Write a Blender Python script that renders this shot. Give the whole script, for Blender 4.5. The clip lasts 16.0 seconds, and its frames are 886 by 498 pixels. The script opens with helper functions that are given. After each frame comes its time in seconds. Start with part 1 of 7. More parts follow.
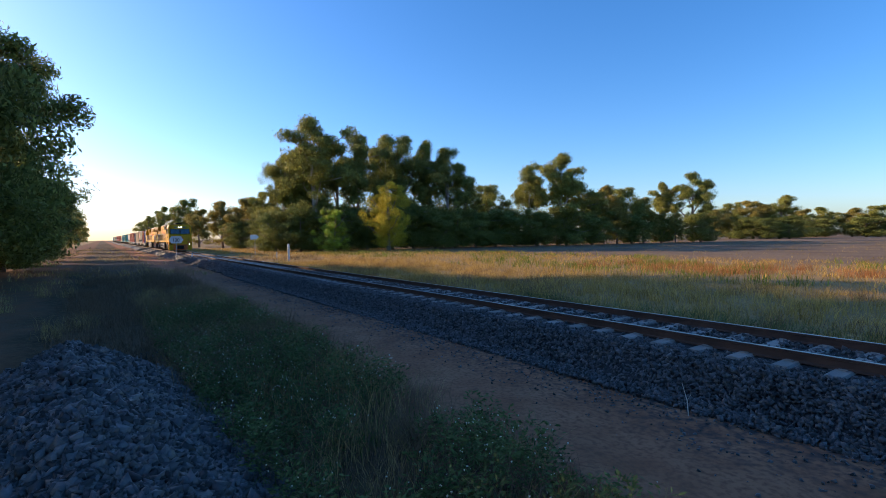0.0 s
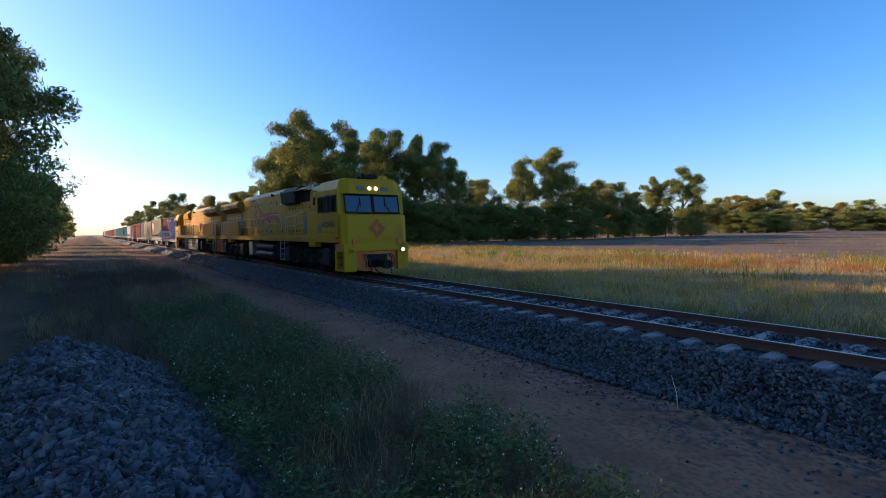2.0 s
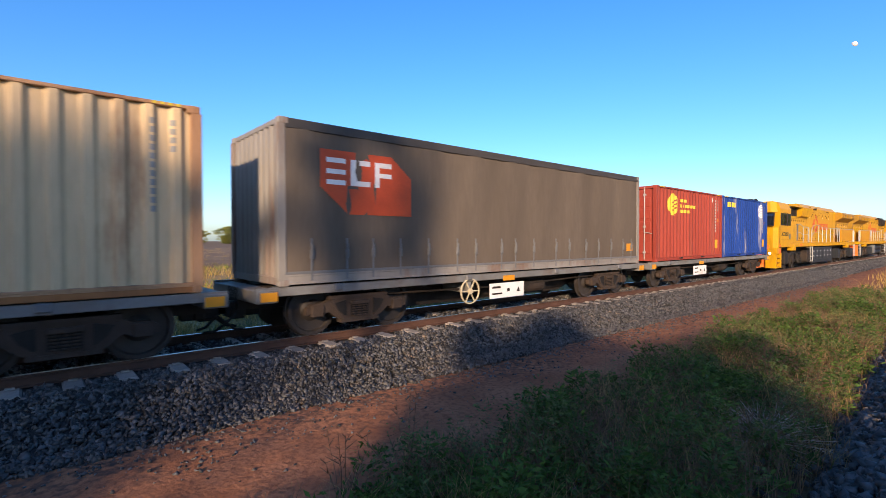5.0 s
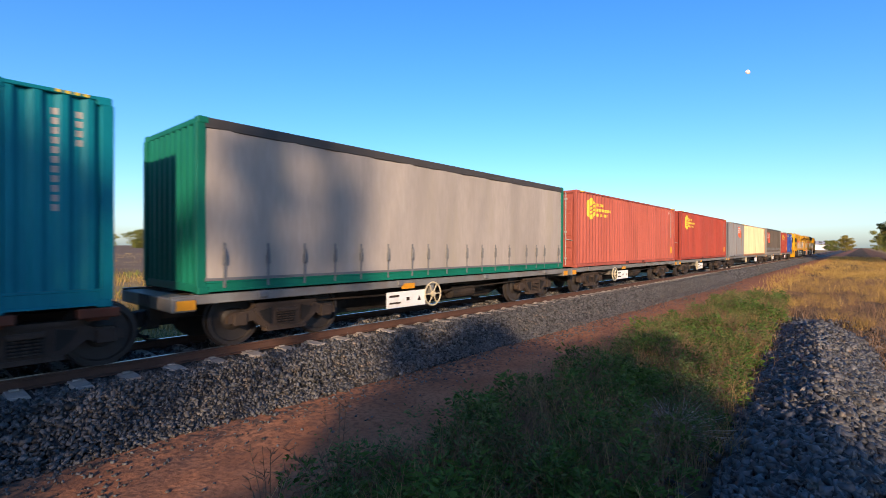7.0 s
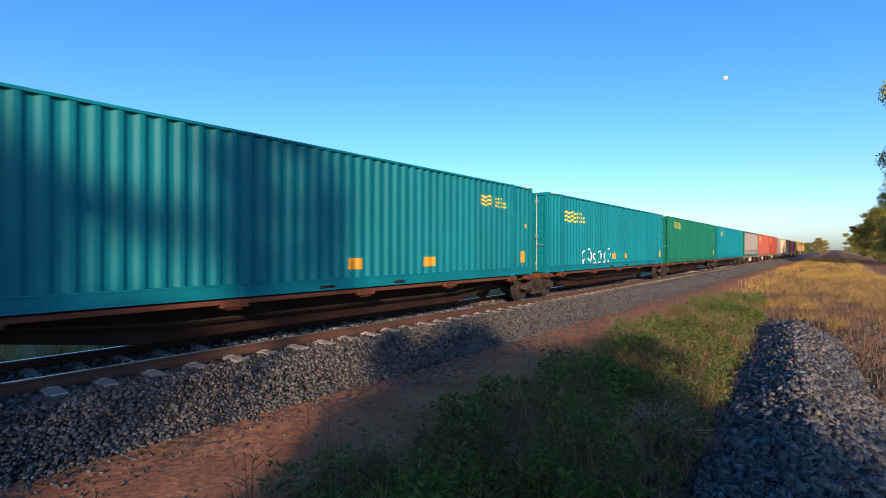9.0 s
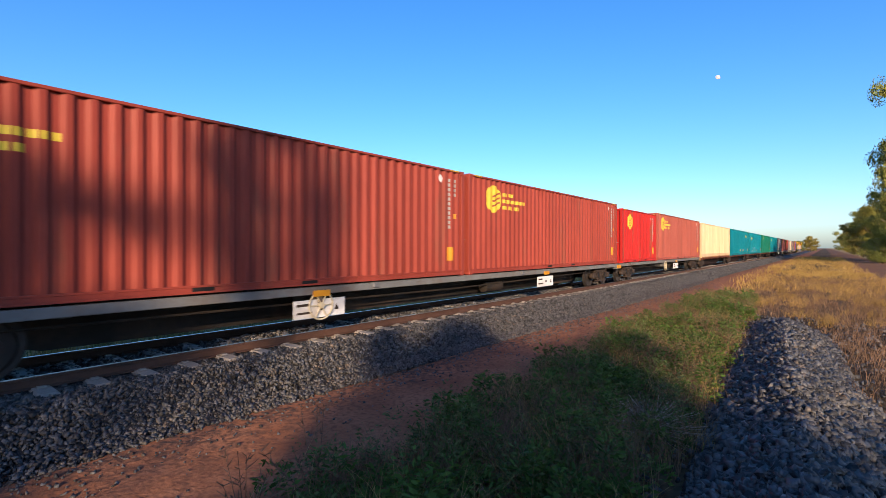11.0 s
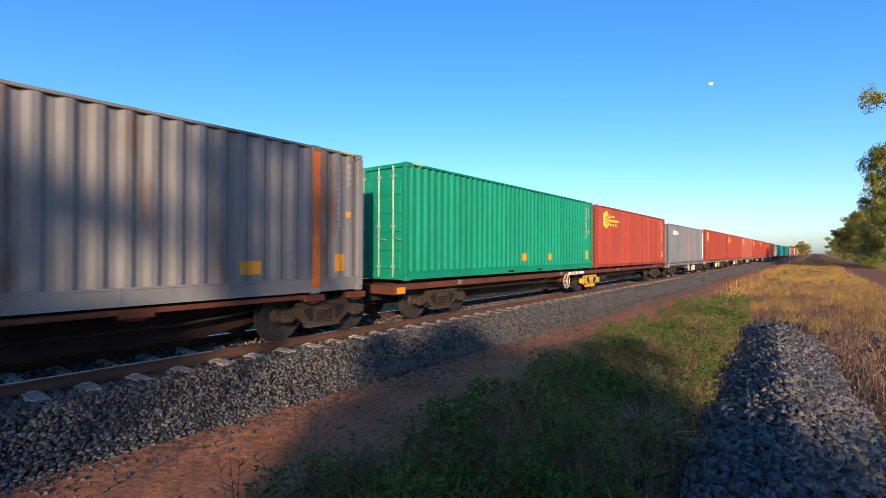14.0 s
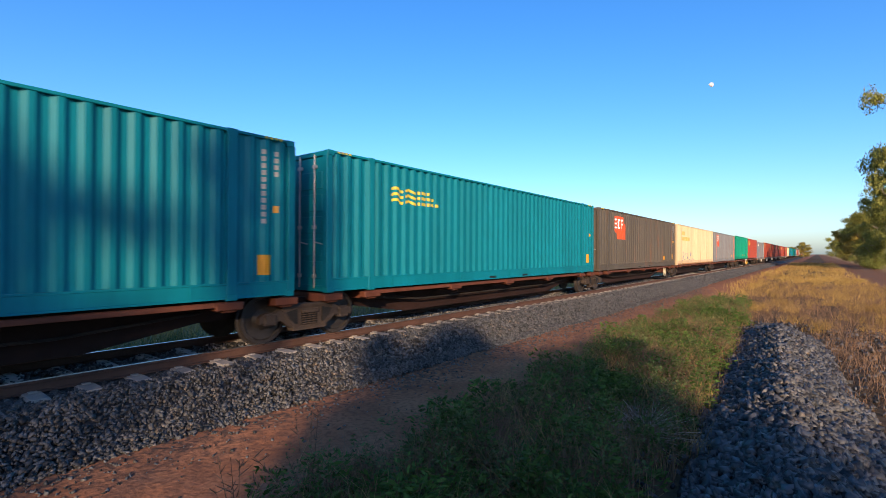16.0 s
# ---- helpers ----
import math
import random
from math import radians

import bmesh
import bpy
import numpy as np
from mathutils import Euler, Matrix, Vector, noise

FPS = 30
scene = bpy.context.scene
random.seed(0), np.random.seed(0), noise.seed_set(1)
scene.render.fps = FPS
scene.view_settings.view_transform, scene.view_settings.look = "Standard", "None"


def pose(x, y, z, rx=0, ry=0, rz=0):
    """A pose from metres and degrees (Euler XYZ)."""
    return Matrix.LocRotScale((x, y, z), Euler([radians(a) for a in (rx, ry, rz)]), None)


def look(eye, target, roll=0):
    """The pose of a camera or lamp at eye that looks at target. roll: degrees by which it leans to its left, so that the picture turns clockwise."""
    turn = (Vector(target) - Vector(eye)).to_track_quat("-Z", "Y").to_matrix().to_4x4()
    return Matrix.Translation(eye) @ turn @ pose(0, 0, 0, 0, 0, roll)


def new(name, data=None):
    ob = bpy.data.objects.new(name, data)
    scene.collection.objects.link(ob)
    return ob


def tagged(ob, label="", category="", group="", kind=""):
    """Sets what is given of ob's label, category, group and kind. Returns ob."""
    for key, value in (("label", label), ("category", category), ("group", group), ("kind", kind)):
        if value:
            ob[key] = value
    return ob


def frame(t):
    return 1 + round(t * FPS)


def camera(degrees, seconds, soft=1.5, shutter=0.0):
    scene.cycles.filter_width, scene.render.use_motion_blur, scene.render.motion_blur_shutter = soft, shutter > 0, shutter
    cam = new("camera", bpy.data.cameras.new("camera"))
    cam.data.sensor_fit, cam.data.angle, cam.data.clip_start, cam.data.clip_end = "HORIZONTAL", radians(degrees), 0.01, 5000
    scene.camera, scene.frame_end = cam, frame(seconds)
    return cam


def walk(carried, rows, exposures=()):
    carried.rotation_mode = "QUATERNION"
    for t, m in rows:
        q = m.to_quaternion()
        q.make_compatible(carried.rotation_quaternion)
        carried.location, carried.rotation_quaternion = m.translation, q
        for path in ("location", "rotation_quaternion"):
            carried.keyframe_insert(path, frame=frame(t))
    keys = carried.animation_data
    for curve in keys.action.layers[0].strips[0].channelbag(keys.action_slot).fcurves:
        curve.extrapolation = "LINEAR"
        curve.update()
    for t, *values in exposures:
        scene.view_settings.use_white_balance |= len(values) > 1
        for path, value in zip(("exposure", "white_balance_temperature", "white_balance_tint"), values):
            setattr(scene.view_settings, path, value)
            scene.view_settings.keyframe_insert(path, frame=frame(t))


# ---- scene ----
import collections

# ---------------------------------------------------------------- camera
EYE = (0.0, 0.0, 2.38)
TRACK_Y = 9.04        # centre line of the track, parallel to x
RAIL_TOP = 0.64
SPEED = 29.85         # metres a second along +x

cam = camera(85.58, 16.0, soft=0.7, shutter=0.05)
TURNS = [  # seconds, yaw, pitch, roll
    (0.0, 54.50, -1.53, 0.63), (0.5, 54.53, -1.91, 0.61), (1.0, 54.54, -2.11, 0.62), (1.5, 54.39, -2.17, 0.66),
    (2.0, 53.54, -2.21, 0.68), (2.5, 48.05, -2.35, 0.85), (2.8, 40.22, -2.54, 0.95), (3.0, 31.86, -2.61, 1.18),
    (3.5, 5.52, -2.70, 1.33), (4.0, -22.98, -2.25, 0.72), (4.5, -35.21, -1.50, 0.40), (5.0, -40.70, -1.05, 0.12),
    (5.2, -42.27, -0.88, 0.0), (6.2, -47.00, -0.52, -0.16), (7.3, -49.35, -0.32, -0.22), (8.0, -50.24, -0.21, -0.18),
    (9.0, -50.70, -0.03, -0.11), (11.3, -51.54, -0.19, -0.12), (12.0, -51.81, 0.02, -0.19), (12.5, -51.89, 0.18, -0.18),
    (13.0, -51.97, 0.24, -0.18), (14.0, -52.02, 0.30, -0.22), (14.5, -52.03, 0.39, -0.21), (15.5, -52.18, 0.36, -0.21),
    (16.0, -51.96, 0.39, -0.24)]
walk(cam, [(t, pose(*EYE, 90 + p, r, y)) for t, y, p, r in TURNS], exposures=[(0, 0.80, 6300, 21), (4.2, 0.80, 6300, 21), (8, 0.72, 6250, 20), (16, 0.72, 6250, 20)])

# ---------------------------------------------------------------- light
SUN_EL, SUN_AZ = 17.0, 51.0   # height of the sun; its way from -y towards -x
to_sun = Vector((-math.sin(radians(SUN_AZ)) * math.cos(radians(SUN_EL)),
                 -math.cos(radians(SUN_AZ)) * math.cos(radians(SUN_EL)), math.sin(radians(SUN_EL))))
world = bpy.data.worlds.new("world")
scene.world = world
world.use_nodes = True
wn = world.node_tree.nodes
sky = wn.new("ShaderNodeTexSky")
sky.sky_type, sky.sun_disc = "NISHITA", False
sky.sun_elevation, sky.sun_rotation = radians(SUN_EL), math.atan2(to_sun.x, to_sun.y)
sky.air_density, sky.dust_density, sky.ozone_density = 1.0, 1.0, 4.4
tone = wn.new("ShaderNodeHueSaturation")
tone.inputs["Saturation"].default_value = 1.20
world.node_tree.links.new(sky.outputs[0], tone.inputs["Color"])
world.node_tree.links.new(tone.outputs[0], wn["Background"].inputs[0])
wn["Background"].inputs[1].default_value = 0.15
sun = new("sun", bpy.data.lights.new("sun", "SUN"))
sun.data.energy, sun.data.angle, sun.data.color = 4.6, radians(1.1), (1.0, 0.74, 0.44)
sun.matrix_world = look((0, 0, 60), Vector((0, 0, 60)) - to_sun)


# ---------------------------------------------------------------- materials
def mat(name, colour, rough=0.7, metal=0.0, vary=0.15, scale=3.0, dark=None, stain=0.0, stain_scale=0.6, bump=0.1, bump_scale=60.0,
        stretch=(1, 1, 1), by_object=0.0, island=0.0, translucent=0.0, spec=0.4):
    """A surface with grain at two scales, stains of a second colour and fine relief."""
    m = bpy.data.materials.new(name)
    m.use_nodes = True
    nt = m.node_tree
    n, l = nt.nodes, nt.links
    b = n["Principled BSDF"]
    tc = n.new("ShaderNodeTexCoord")
    mp = n.new("ShaderNodeMapping")
    mp.inputs["Scale"].default_value = stretch
    l.new(tc.outputs["Object"], mp.inputs[0])

    def nz(sc, detail=4.0, rough_n=0.6):
        t = n.new("ShaderNodeTexNoise")
        t.inputs["Scale"].default_value, t.inputs["Detail"].default_value = sc, detail
        t.inputs["Roughness"].default_value = rough_n
        l.new(mp.outputs[0], t.inputs["Vector"])
        return t.outputs["Fac"]

    def mix(fac, a, c, kind="MIX"):
        x = n.new("ShaderNodeMix")
        x.data_type, x.blend_type = "RGBA", kind
        for sock, v in ((x.inputs["Factor"], fac), (x.inputs[6], a), (x.inputs[7], c)):
            if isinstance(v, (int, float)):
                sock.default_value = v
            elif isinstance(v, tuple):
                sock.default_value = (*v, 1)
            else:
                l.new(v, sock)
        return x.outputs[2]

    def ramp(v, lo, hi):
        r = n.new("ShaderNodeMapRange")
        r.inputs[1].default_value, r.inputs[2].default_value = lo, hi
        l.new(v, r.inputs[0])
        return r.outputs[0]

    lo = tuple(c * (1 - vary) for c in colour)
    hi = tuple(min(1, c * (1 + vary)) for c in colour)
    col = mix(ramp(nz(scale), 0.3, 0.7), lo, hi)
    col = mix(ramp(nz(scale * 12), 0.3, 0.7), col, mix(0.35, col, tuple(c * 0.7 for c in colour)))
    if stain:
        col = mix(ramp(nz(stain_scale, 8, 0.7), 0.62 - stain * 0.35, 0.72), col, dark or tuple(c * 0.4 for c in colour))
    if by_object or island:
        if by_object:
            src = n.new("ShaderNodeObjectInfo").outputs["Random"]
        else:
            src = n.new("ShaderNodeNewGeometry").outputs["Random Per Island"]
        k = by_object or island
        v = n.new("ShaderNodeMapRange")
        v.inputs[3].default_value, v.inputs[4].default_value = 1 - k, 1 + k
        l.new(src, v.inputs[0])
        hs = n.new("ShaderNodeHueSaturation")
        l.new(v.outputs[0], hs.inputs["Value"])
        l.new(col, hs.inputs["Color"])
        col = hs.outputs[0]
    l.new(col, b.inputs["Base Color"])
    b.inputs["Roughness"].default_value, b.inputs["Metallic"].default_value = rough, metal
    b.inputs["Specular IOR Level"].default_value = spec
    if bump:
        bp = n.new("ShaderNodeBump")
        bp.inputs["Strength"].default_value, bp.inputs["Distance"].default_value = bump, 0.02
        l.new(nz(bump_scale, 3), bp.inputs["Height"])
        l.new(bp.outputs[0], b.inputs["Normal"])
    if translucent:
        tr = n.new("ShaderNodeBsdfTranslucent")
        l.new(col, tr.inputs[0])
        ms = n.new("ShaderNodeMixShader")
        ms.inputs[0].default_value = translucent
        l.new(b.outputs[0], ms.inputs[1])
        l.new(tr.outputs[0], ms.inputs[2])
        l.new(ms.outputs[0], n["Material Output"].inputs[0])
    return m


def glow(name, colour, strength):
    m = mat(name, colour, 0.3, bump=0)
    b = m.node_tree.nodes["Principled BSDF"]
    b.inputs["Emission Color"].default_value = (*colour, 1)
    b.inputs["Emission Strength"].default_value = strength
    return m


# ---------------------------------------------------------------- mesh helpers
def part(name, bm, material, parent=None, label="", smooth=False):
    """Links a bmesh as one mesh object, under a thing or a part."""
    me = bpy.data.meshes.new(name)
    bm.normal_update()
    bm.to_mesh(me)
    bm.free()
    if smooth:
        me.shade_smooth()
    me.materials.append(material)
    return linked(name, me, parent, label)


def linked(name, me, parent=None, label="", at=None):
    ob = new(name, me)
    if parent:
        ob.parent = parent
    if label:
        ob["label"] = label
    if at is not None:
        ob.matrix_basis = at
    return ob


def raw(name, verts, faces, material, smooth=False):
    me = bpy.data.meshes.new(name)
    nv, nf = len(verts), len(faces)
    k = len(faces[0])
    me.vertices.add(nv)
    me.vertices.foreach_set("co", np.asarray(verts, np.float32).ravel())
    me.loops.add(nf * k)
    me.loops.foreach_set("vertex_index", np.asarray(faces, np.int32).ravel())
    me.polygons.add(nf)
    me.polygons.foreach_set("loop_start", np.arange(0, nf * k, k, dtype=np.int32))
    me.update(calc_edges=True)
    me.validate()
    if smooth:
        me.shade_smooth()
    me.materials.append(material)
    return me


def thing(name, label, category, group="", m=None):
    e = tagged(new(name), label, category, group)
    e.empty_display_size = 0.2
    if m is not None:
        e.matrix_basis = m
    return e


def box(bm, x0, x1, y0, y1, z0, z1, bevel=0.0):
    v = [bm.verts.new(p) for p in ((x0, y0, z0), (x1, y0, z0), (x1, y1, z0), (x0, y1, z0), (x0, y0, z1), (x1, y0, z1), (x1, y1, z1), (x0, y1, z1))]
    f = [bm.faces.new([v[i] for i in q]) for q in ((3, 2, 1, 0), (4, 5, 6, 7), (0, 1, 5, 4), (1, 2, 6, 5), (2, 3, 7, 6), (3, 0, 4, 7))]
    if bevel:
        es = list({e for q in f for e in q.edges})
        bmesh.ops.bevel(bm, geom=es, offset=bevel, segments=1, affect="EDGES")
    return bm


def boxes(*rows, bevel=0.0):
    bm = bmesh.new()
    for r in rows:
        box(bm, *r, bevel=bevel)
    return bm


def tube(bm, pts, radii, n=8, caps=True):
    """A round bar along points; radii one number or one a point."""
    pts = [Vector(p) for p in pts]
    if isinstance(radii, (int, float)):
        radii = [radii] * len(pts)
    rings = []
    for i, p in enumerate(pts):
        d = (pts[min(i + 1, len(pts) - 1)] - pts[max(i - 1, 0)]).normalized()
        a = d.orthogonal().normalized() if i == 0 else (a - d * a.dot(d)).normalized()
        c = d.cross(a)
        rings.append([bm.verts.new(p + (a * math.cos(2 * math.pi * k / n) + c * math.sin(2 * math.pi * k / n)) * radii[i]) for k in range(n)])
    for r, s in zip(rings, rings[1:]):
        for k in range(n):
            bm.faces.new((r[k], r[(k + 1) % n], s[(k + 1) % n], s[k]))
    if caps:
        bm.faces.new(rings[0][::-1])
        bm.faces.new(rings[-1])
    return bm


def prism(bm, outline, y0, y1):
    """An outline in x, z drawn out along y."""
    a = [bm.verts.new((x, y0, z)) for x, z in outline]
    b = [bm.verts.new((x, y1, z)) for x, z in outline]
    n = len(a)
    for f in (a, b[::-1]):
        bm.faces.new(f)
    for i in range(n):
        bm.faces.new((a[i], b[i], b[(i + 1) % n], a[(i + 1) % n]))
    bmesh.ops.recalc_face_normals(bm, faces=bm.faces)
    return bm


def lathe(bm, profile, n=24, axis="y"):
    """Rings (along, radius) about an axis."""
    rings = []
    for a, r in profile:
        ring = []
        for k in range(n):
            c, s = math.cos(2 * math.pi * k / n) * r, math.sin(2 * math.pi * k / n) * r
            ring.append(bm.verts.new((c, a, s) if axis == "y" else (c, s, a) if axis == "z" else (a, c, s)))
        rings.append(ring)
    for r, s in zip(rings, rings[1:]):
        for k in range(n):
            bm.faces.new((r[k], r[(k + 1) % n], s[(k + 1) % n], s[k]))
    bm.faces.new(rings[0])
    bm.faces.new(rings[-1][::-1])
    bmesh.ops.recalc_face_normals(bm, faces=bm.faces)
    return bm


rng = np.random.default_rng(7)


def blades(name, pts, heights, width, lean, material, segs=2, tip=0.15, clump=0.0):
    """Many thin bent blades from ground points, one joined mesh."""
    n = len(pts)
    ang = rng.uniform(0, 2 * np.pi, n)
    side = np.stack([np.cos(ang), np.sin(ang), np.zeros(n)], 1)
    fa = rng.uniform(0, 2 * np.pi, n)
    fall = np.stack([np.cos(fa), np.sin(fa), np.zeros(n)], 1) * (rng.uniform(0.2, 1, n) * lean)[:, None]
    vs = []
    for i in range(segs + 1):
        f = i / segs
        c = pts + fall * (heights * f * f)[:, None] + np.stack([np.zeros(n), np.zeros(n), heights * f * (1 - 0.25 * lean * f)], 1)
        w = (width * (1 - f * (1 - tip)))
        w = w[:, None] if hasattr(w, "__len__") else w
        vs += [c - side * w / 2, c + side * w / 2]
    v = np.stack(vs, 1).reshape(-1, 3)
    k = 2 * (segs + 1)
    base = np.arange(n)[:, None] * k
    fs = np.concatenate([base + np.array([[2 * i, 2 * i + 1, 2 * i + 3, 2 * i + 2]]) for i in range(segs)], 1).reshape(-1, 4)
    return raw(name, v, fs, material)

# ---------------------------------------------------------------- ground
def smoothstep(a, b, v):
    t = np.clip((v - a) / (b - a), 0, 1)
    return t * t * (3 - 2 * t)


def wave(x, y, s, seed=0.0):
    """A soft uneven field between about -1 and 1."""
    return (np.sin(x * s + seed) * np.cos(y * s * 1.3 + seed * 2.1) + 0.6 * np.sin(x * s * 2.3 + y * s * 1.9 + seed * 3.7)
            + 0.4 * np.sin(x * s * 4.1 - y * s * 3.3 + seed)) / 2


def ridge(x, y):
    """Heaps of spilt ballast along y = 0, on both sides of the camera."""
    left = 0.78 * smoothstep(-11.2, -8.8, x) * (1 - 0.15 * smoothstep(-6, -3, x))
    right = smoothstep(19.5, 14, x) * 0.43 + 0.12 * np.exp(-((x - 14.5) / 1.6) ** 2) + 0.1 * np.exp(-((x - 8.5) / 1.5) ** 2)
    k = smoothstep(-1.4, 1.4, x)
    top = left * (1 - k) + np.maximum(right, 0) * k
    mid = (-0.25 + 0.06 * (x + 6)) * (1 - k) + (0.35 + 0.07 * (x - 8.35)) * k
    half = (1.55 - 0.43 * k) * (0.4 + 0.6 * np.sqrt(np.clip(top / 0.7, 0, 1)))
    u = np.clip(np.abs(y - mid) / np.maximum(half, 0.05), 0, 1)
    prof = (1 - u ** 1.5) * (1 - 0.25 * u)
    return top * prof * (1 + 0.10 * wave(x, y, 3.1, 2.0))


def ground_z(x, y):
    x, y = np.asarray(x, float), np.asarray(y, float)
    z = 0.05 * wave(x, y, 0.5, 1.0) * (1 - smoothstep(4.0, 5.2, y) * (1 - smoothstep(6, 8, y)) * 0.6)
    z = z + 0.02 * wave(x, y, 2.7, 5.0)
    z = z + 0.12 * np.exp(-((y - 2.9) / 1.1) ** 2)                    # low bank under the weeds
    z = z - 0.06 * np.exp(-((y - 12.6) / 0.8) ** 2)
    far = smoothstep(25, 90, np.hypot(x, y - 9))
    z = z * (1 - far * 0.5) + ridge(x, y)
    bed = 1 - smoothstep(1.9, 2.6, np.abs(y - TRACK_Y))
    return z * (1 - bed) - 0.05 * bed


def grid_axis(fine, spread):
    pos = [0.0]
    while pos[-1] < spread:
        pos.append(pos[-1] + max(fine, 0.045 * pos[-1]))
    a = np.array(pos)
    return np.concatenate([-a[:0:-1], a])


def ground_material():
    """Red earth, dry verge and stubble field, by the distance from the track, with ragged edges."""
    m = bpy.data.materials.new("ground_earth")
    m.use_nodes = True
    n, l = m.node_tree.nodes, m.node_tree.links
    b = n["Principled BSDF"]
    b.inputs["Roughness"].default_value = 0.95
    b.inputs["Specular IOR Level"].default_value = 0.1
    tc = n.new("ShaderNodeTexCoord")
    sep = n.new("ShaderNodeSeparateXYZ")
    l.new(tc.outputs["Object"], sep.inputs[0])

    def nz(sc, det=5.0):
        t = n.new("ShaderNodeTexNoise")
        t.inputs["Scale"].default_value, t.inputs["Detail"].default_value = sc, det
        l.new(tc.outputs["Object"], t.inputs["Vector"])
        return t.outputs["Fac"]

    def math_(op, a, c):
        x = n.new("ShaderNodeMath")
        x.operation = op
        for i, v in enumerate((a, c)):
            if isinstance(v, (int, float)):
                x.inputs[i].default_value = v
            else:
                l.new(v, x.inputs[i])
        return x.outputs[0]

    def rng_(v, lo, hi):
        r = n.new("ShaderNodeMapRange")
        r.inputs[1].default_value, r.inputs[2].default_value = lo, hi
        l.new(v, r.inputs[0])
        return r.outputs[0]

    def mix(f, a, c):
        x = n.new("ShaderNodeMix")
        x.data_type = "RGBA"
        for s_, v in ((x.inputs["Factor"], f), (x.inputs[6], a), (x.inputs[7], c)):
            if isinstance(v, tuple):
                s_.default_value = (*v, 1)
            elif isinstance(v, (int, float)):
                s_.default_value = v
            else:
                l.new(v, s_)
        return x.outputs[2]

    y = math_("ADD", sep.outputs[1], math_("MULTIPLY", math_("SUBTRACT", nz(0.45), 0.5), 2.2))
    red = mix(rng_(nz(1.3), 0.35, 0.65), (0.255, 0.106, 0.055), (0.345, 0.158, 0.086))
    red = mix(rng_(nz(14), 0.45, 0.7), red, (0.18, 0.080, 0.046))
    litter = mix(rng_(nz(5), 0.35, 0.65), (0.055, 0.036, 0.021), (0.12, 0.080, 0.042))
    verge = mix(rng_(nz(0.6), 0.35, 0.65), (0.36, 0.24, 0.10), (0.27, 0.19, 0.075))
    verge = mix(rng_(nz(9), 0.4, 0.7), verge, (0.18, 0.13, 0.07))
    field = mix(rng_(nz(0.12), 0.35, 0.65), (0.16, 0.11, 0.07), (0.24, 0.175, 0.11))
    field = mix(rng_(nz(3), 0.4, 0.7), field, (0.12, 0.083, 0.054))
    track2 = mix(rng_(nz(1.0), 0.4, 0.6), (0.20, 0.09, 0.045), (0.15, 0.085, 0.048))
    c = mix(rng_(y, -2.2, -1.4), track2, litter)
    c = mix(rng_(y, 3.0, 3.8), c, red)
    c = mix(math_("MULTIPLY", rng_(y, 5.0, 6.5), rng_(nz(7), 0.42, 0.62)), c, (0.045, 0.043, 0.042))
    c = mix(rng_(y, 11.8, 12.8), c, verge)
    c = mix(rng_(y, 40, 46), c, field)
    c = mix(rng_(y, -8, -6.5), verge, c)
    # heap ground near black: painted shade for the gaps between its stones
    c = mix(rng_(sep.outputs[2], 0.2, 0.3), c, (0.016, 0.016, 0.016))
    l.new(c, b.inputs["Base Color"])
    bp = n.new("ShaderNodeBump")
    bp.inputs["Strength"].default_value, bp.inputs["Distance"].default_value = 0.35, 0.05
    l.new(math_("ADD", nz(18, 6), math_("MULTIPLY", nz(3), 1.5)), bp.inputs["Height"])
    l.new(bp.outputs[0], b.inputs["Normal"])
    return m


def build_ground():
    gx, gy = grid_axis(0.16, 2200), grid_axis(0.13, 2200)
    X, Y = np.meshgrid(gx, gy, indexing="ij")
    Z = ground_z(X, Y)
    v = np.stack([X, Y, Z], -1).reshape(-1, 3)
    i = np.arange(len(gx) * len(gy)).reshape(len(gx), len(gy))
    f = np.stack([i[:-1, :-1], i[1:, :-1], i[1:, 1:], i[:-1, 1:]], -1).reshape(-1, 4)
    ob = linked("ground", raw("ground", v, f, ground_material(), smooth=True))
    tagged(ob, "red earth with dry verges and a bare stubble field", "ground", kind="structure")


build_ground()

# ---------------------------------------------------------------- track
# bed darker than the loose stones: shade between them put into its colour
BALLAST_SHADE = mat("ballast_gap_shade", (0.022, 0.022, 0.023), 0.8, vary=0.3, scale=1.2, bump=0.9, bump_scale=26, island=0.55)
CONCRETE = mat("sleeper_concrete", (0.31, 0.285, 0.255), 0.85, vary=0.2, scale=4, stain=0.4, dark=(0.16, 0.12, 0.09), bump=0.3, by_object=0.2)
RUST = mat("rail_rust", (0.075, 0.036, 0.023), 0.8, vary=0.3, scale=2, bump=0.2)
SHINE = mat("rail_head_steel", (0.45, 0.43, 0.42), 0.30, 1.0, vary=0.1, bump=0.02)
PITCH = 0.622


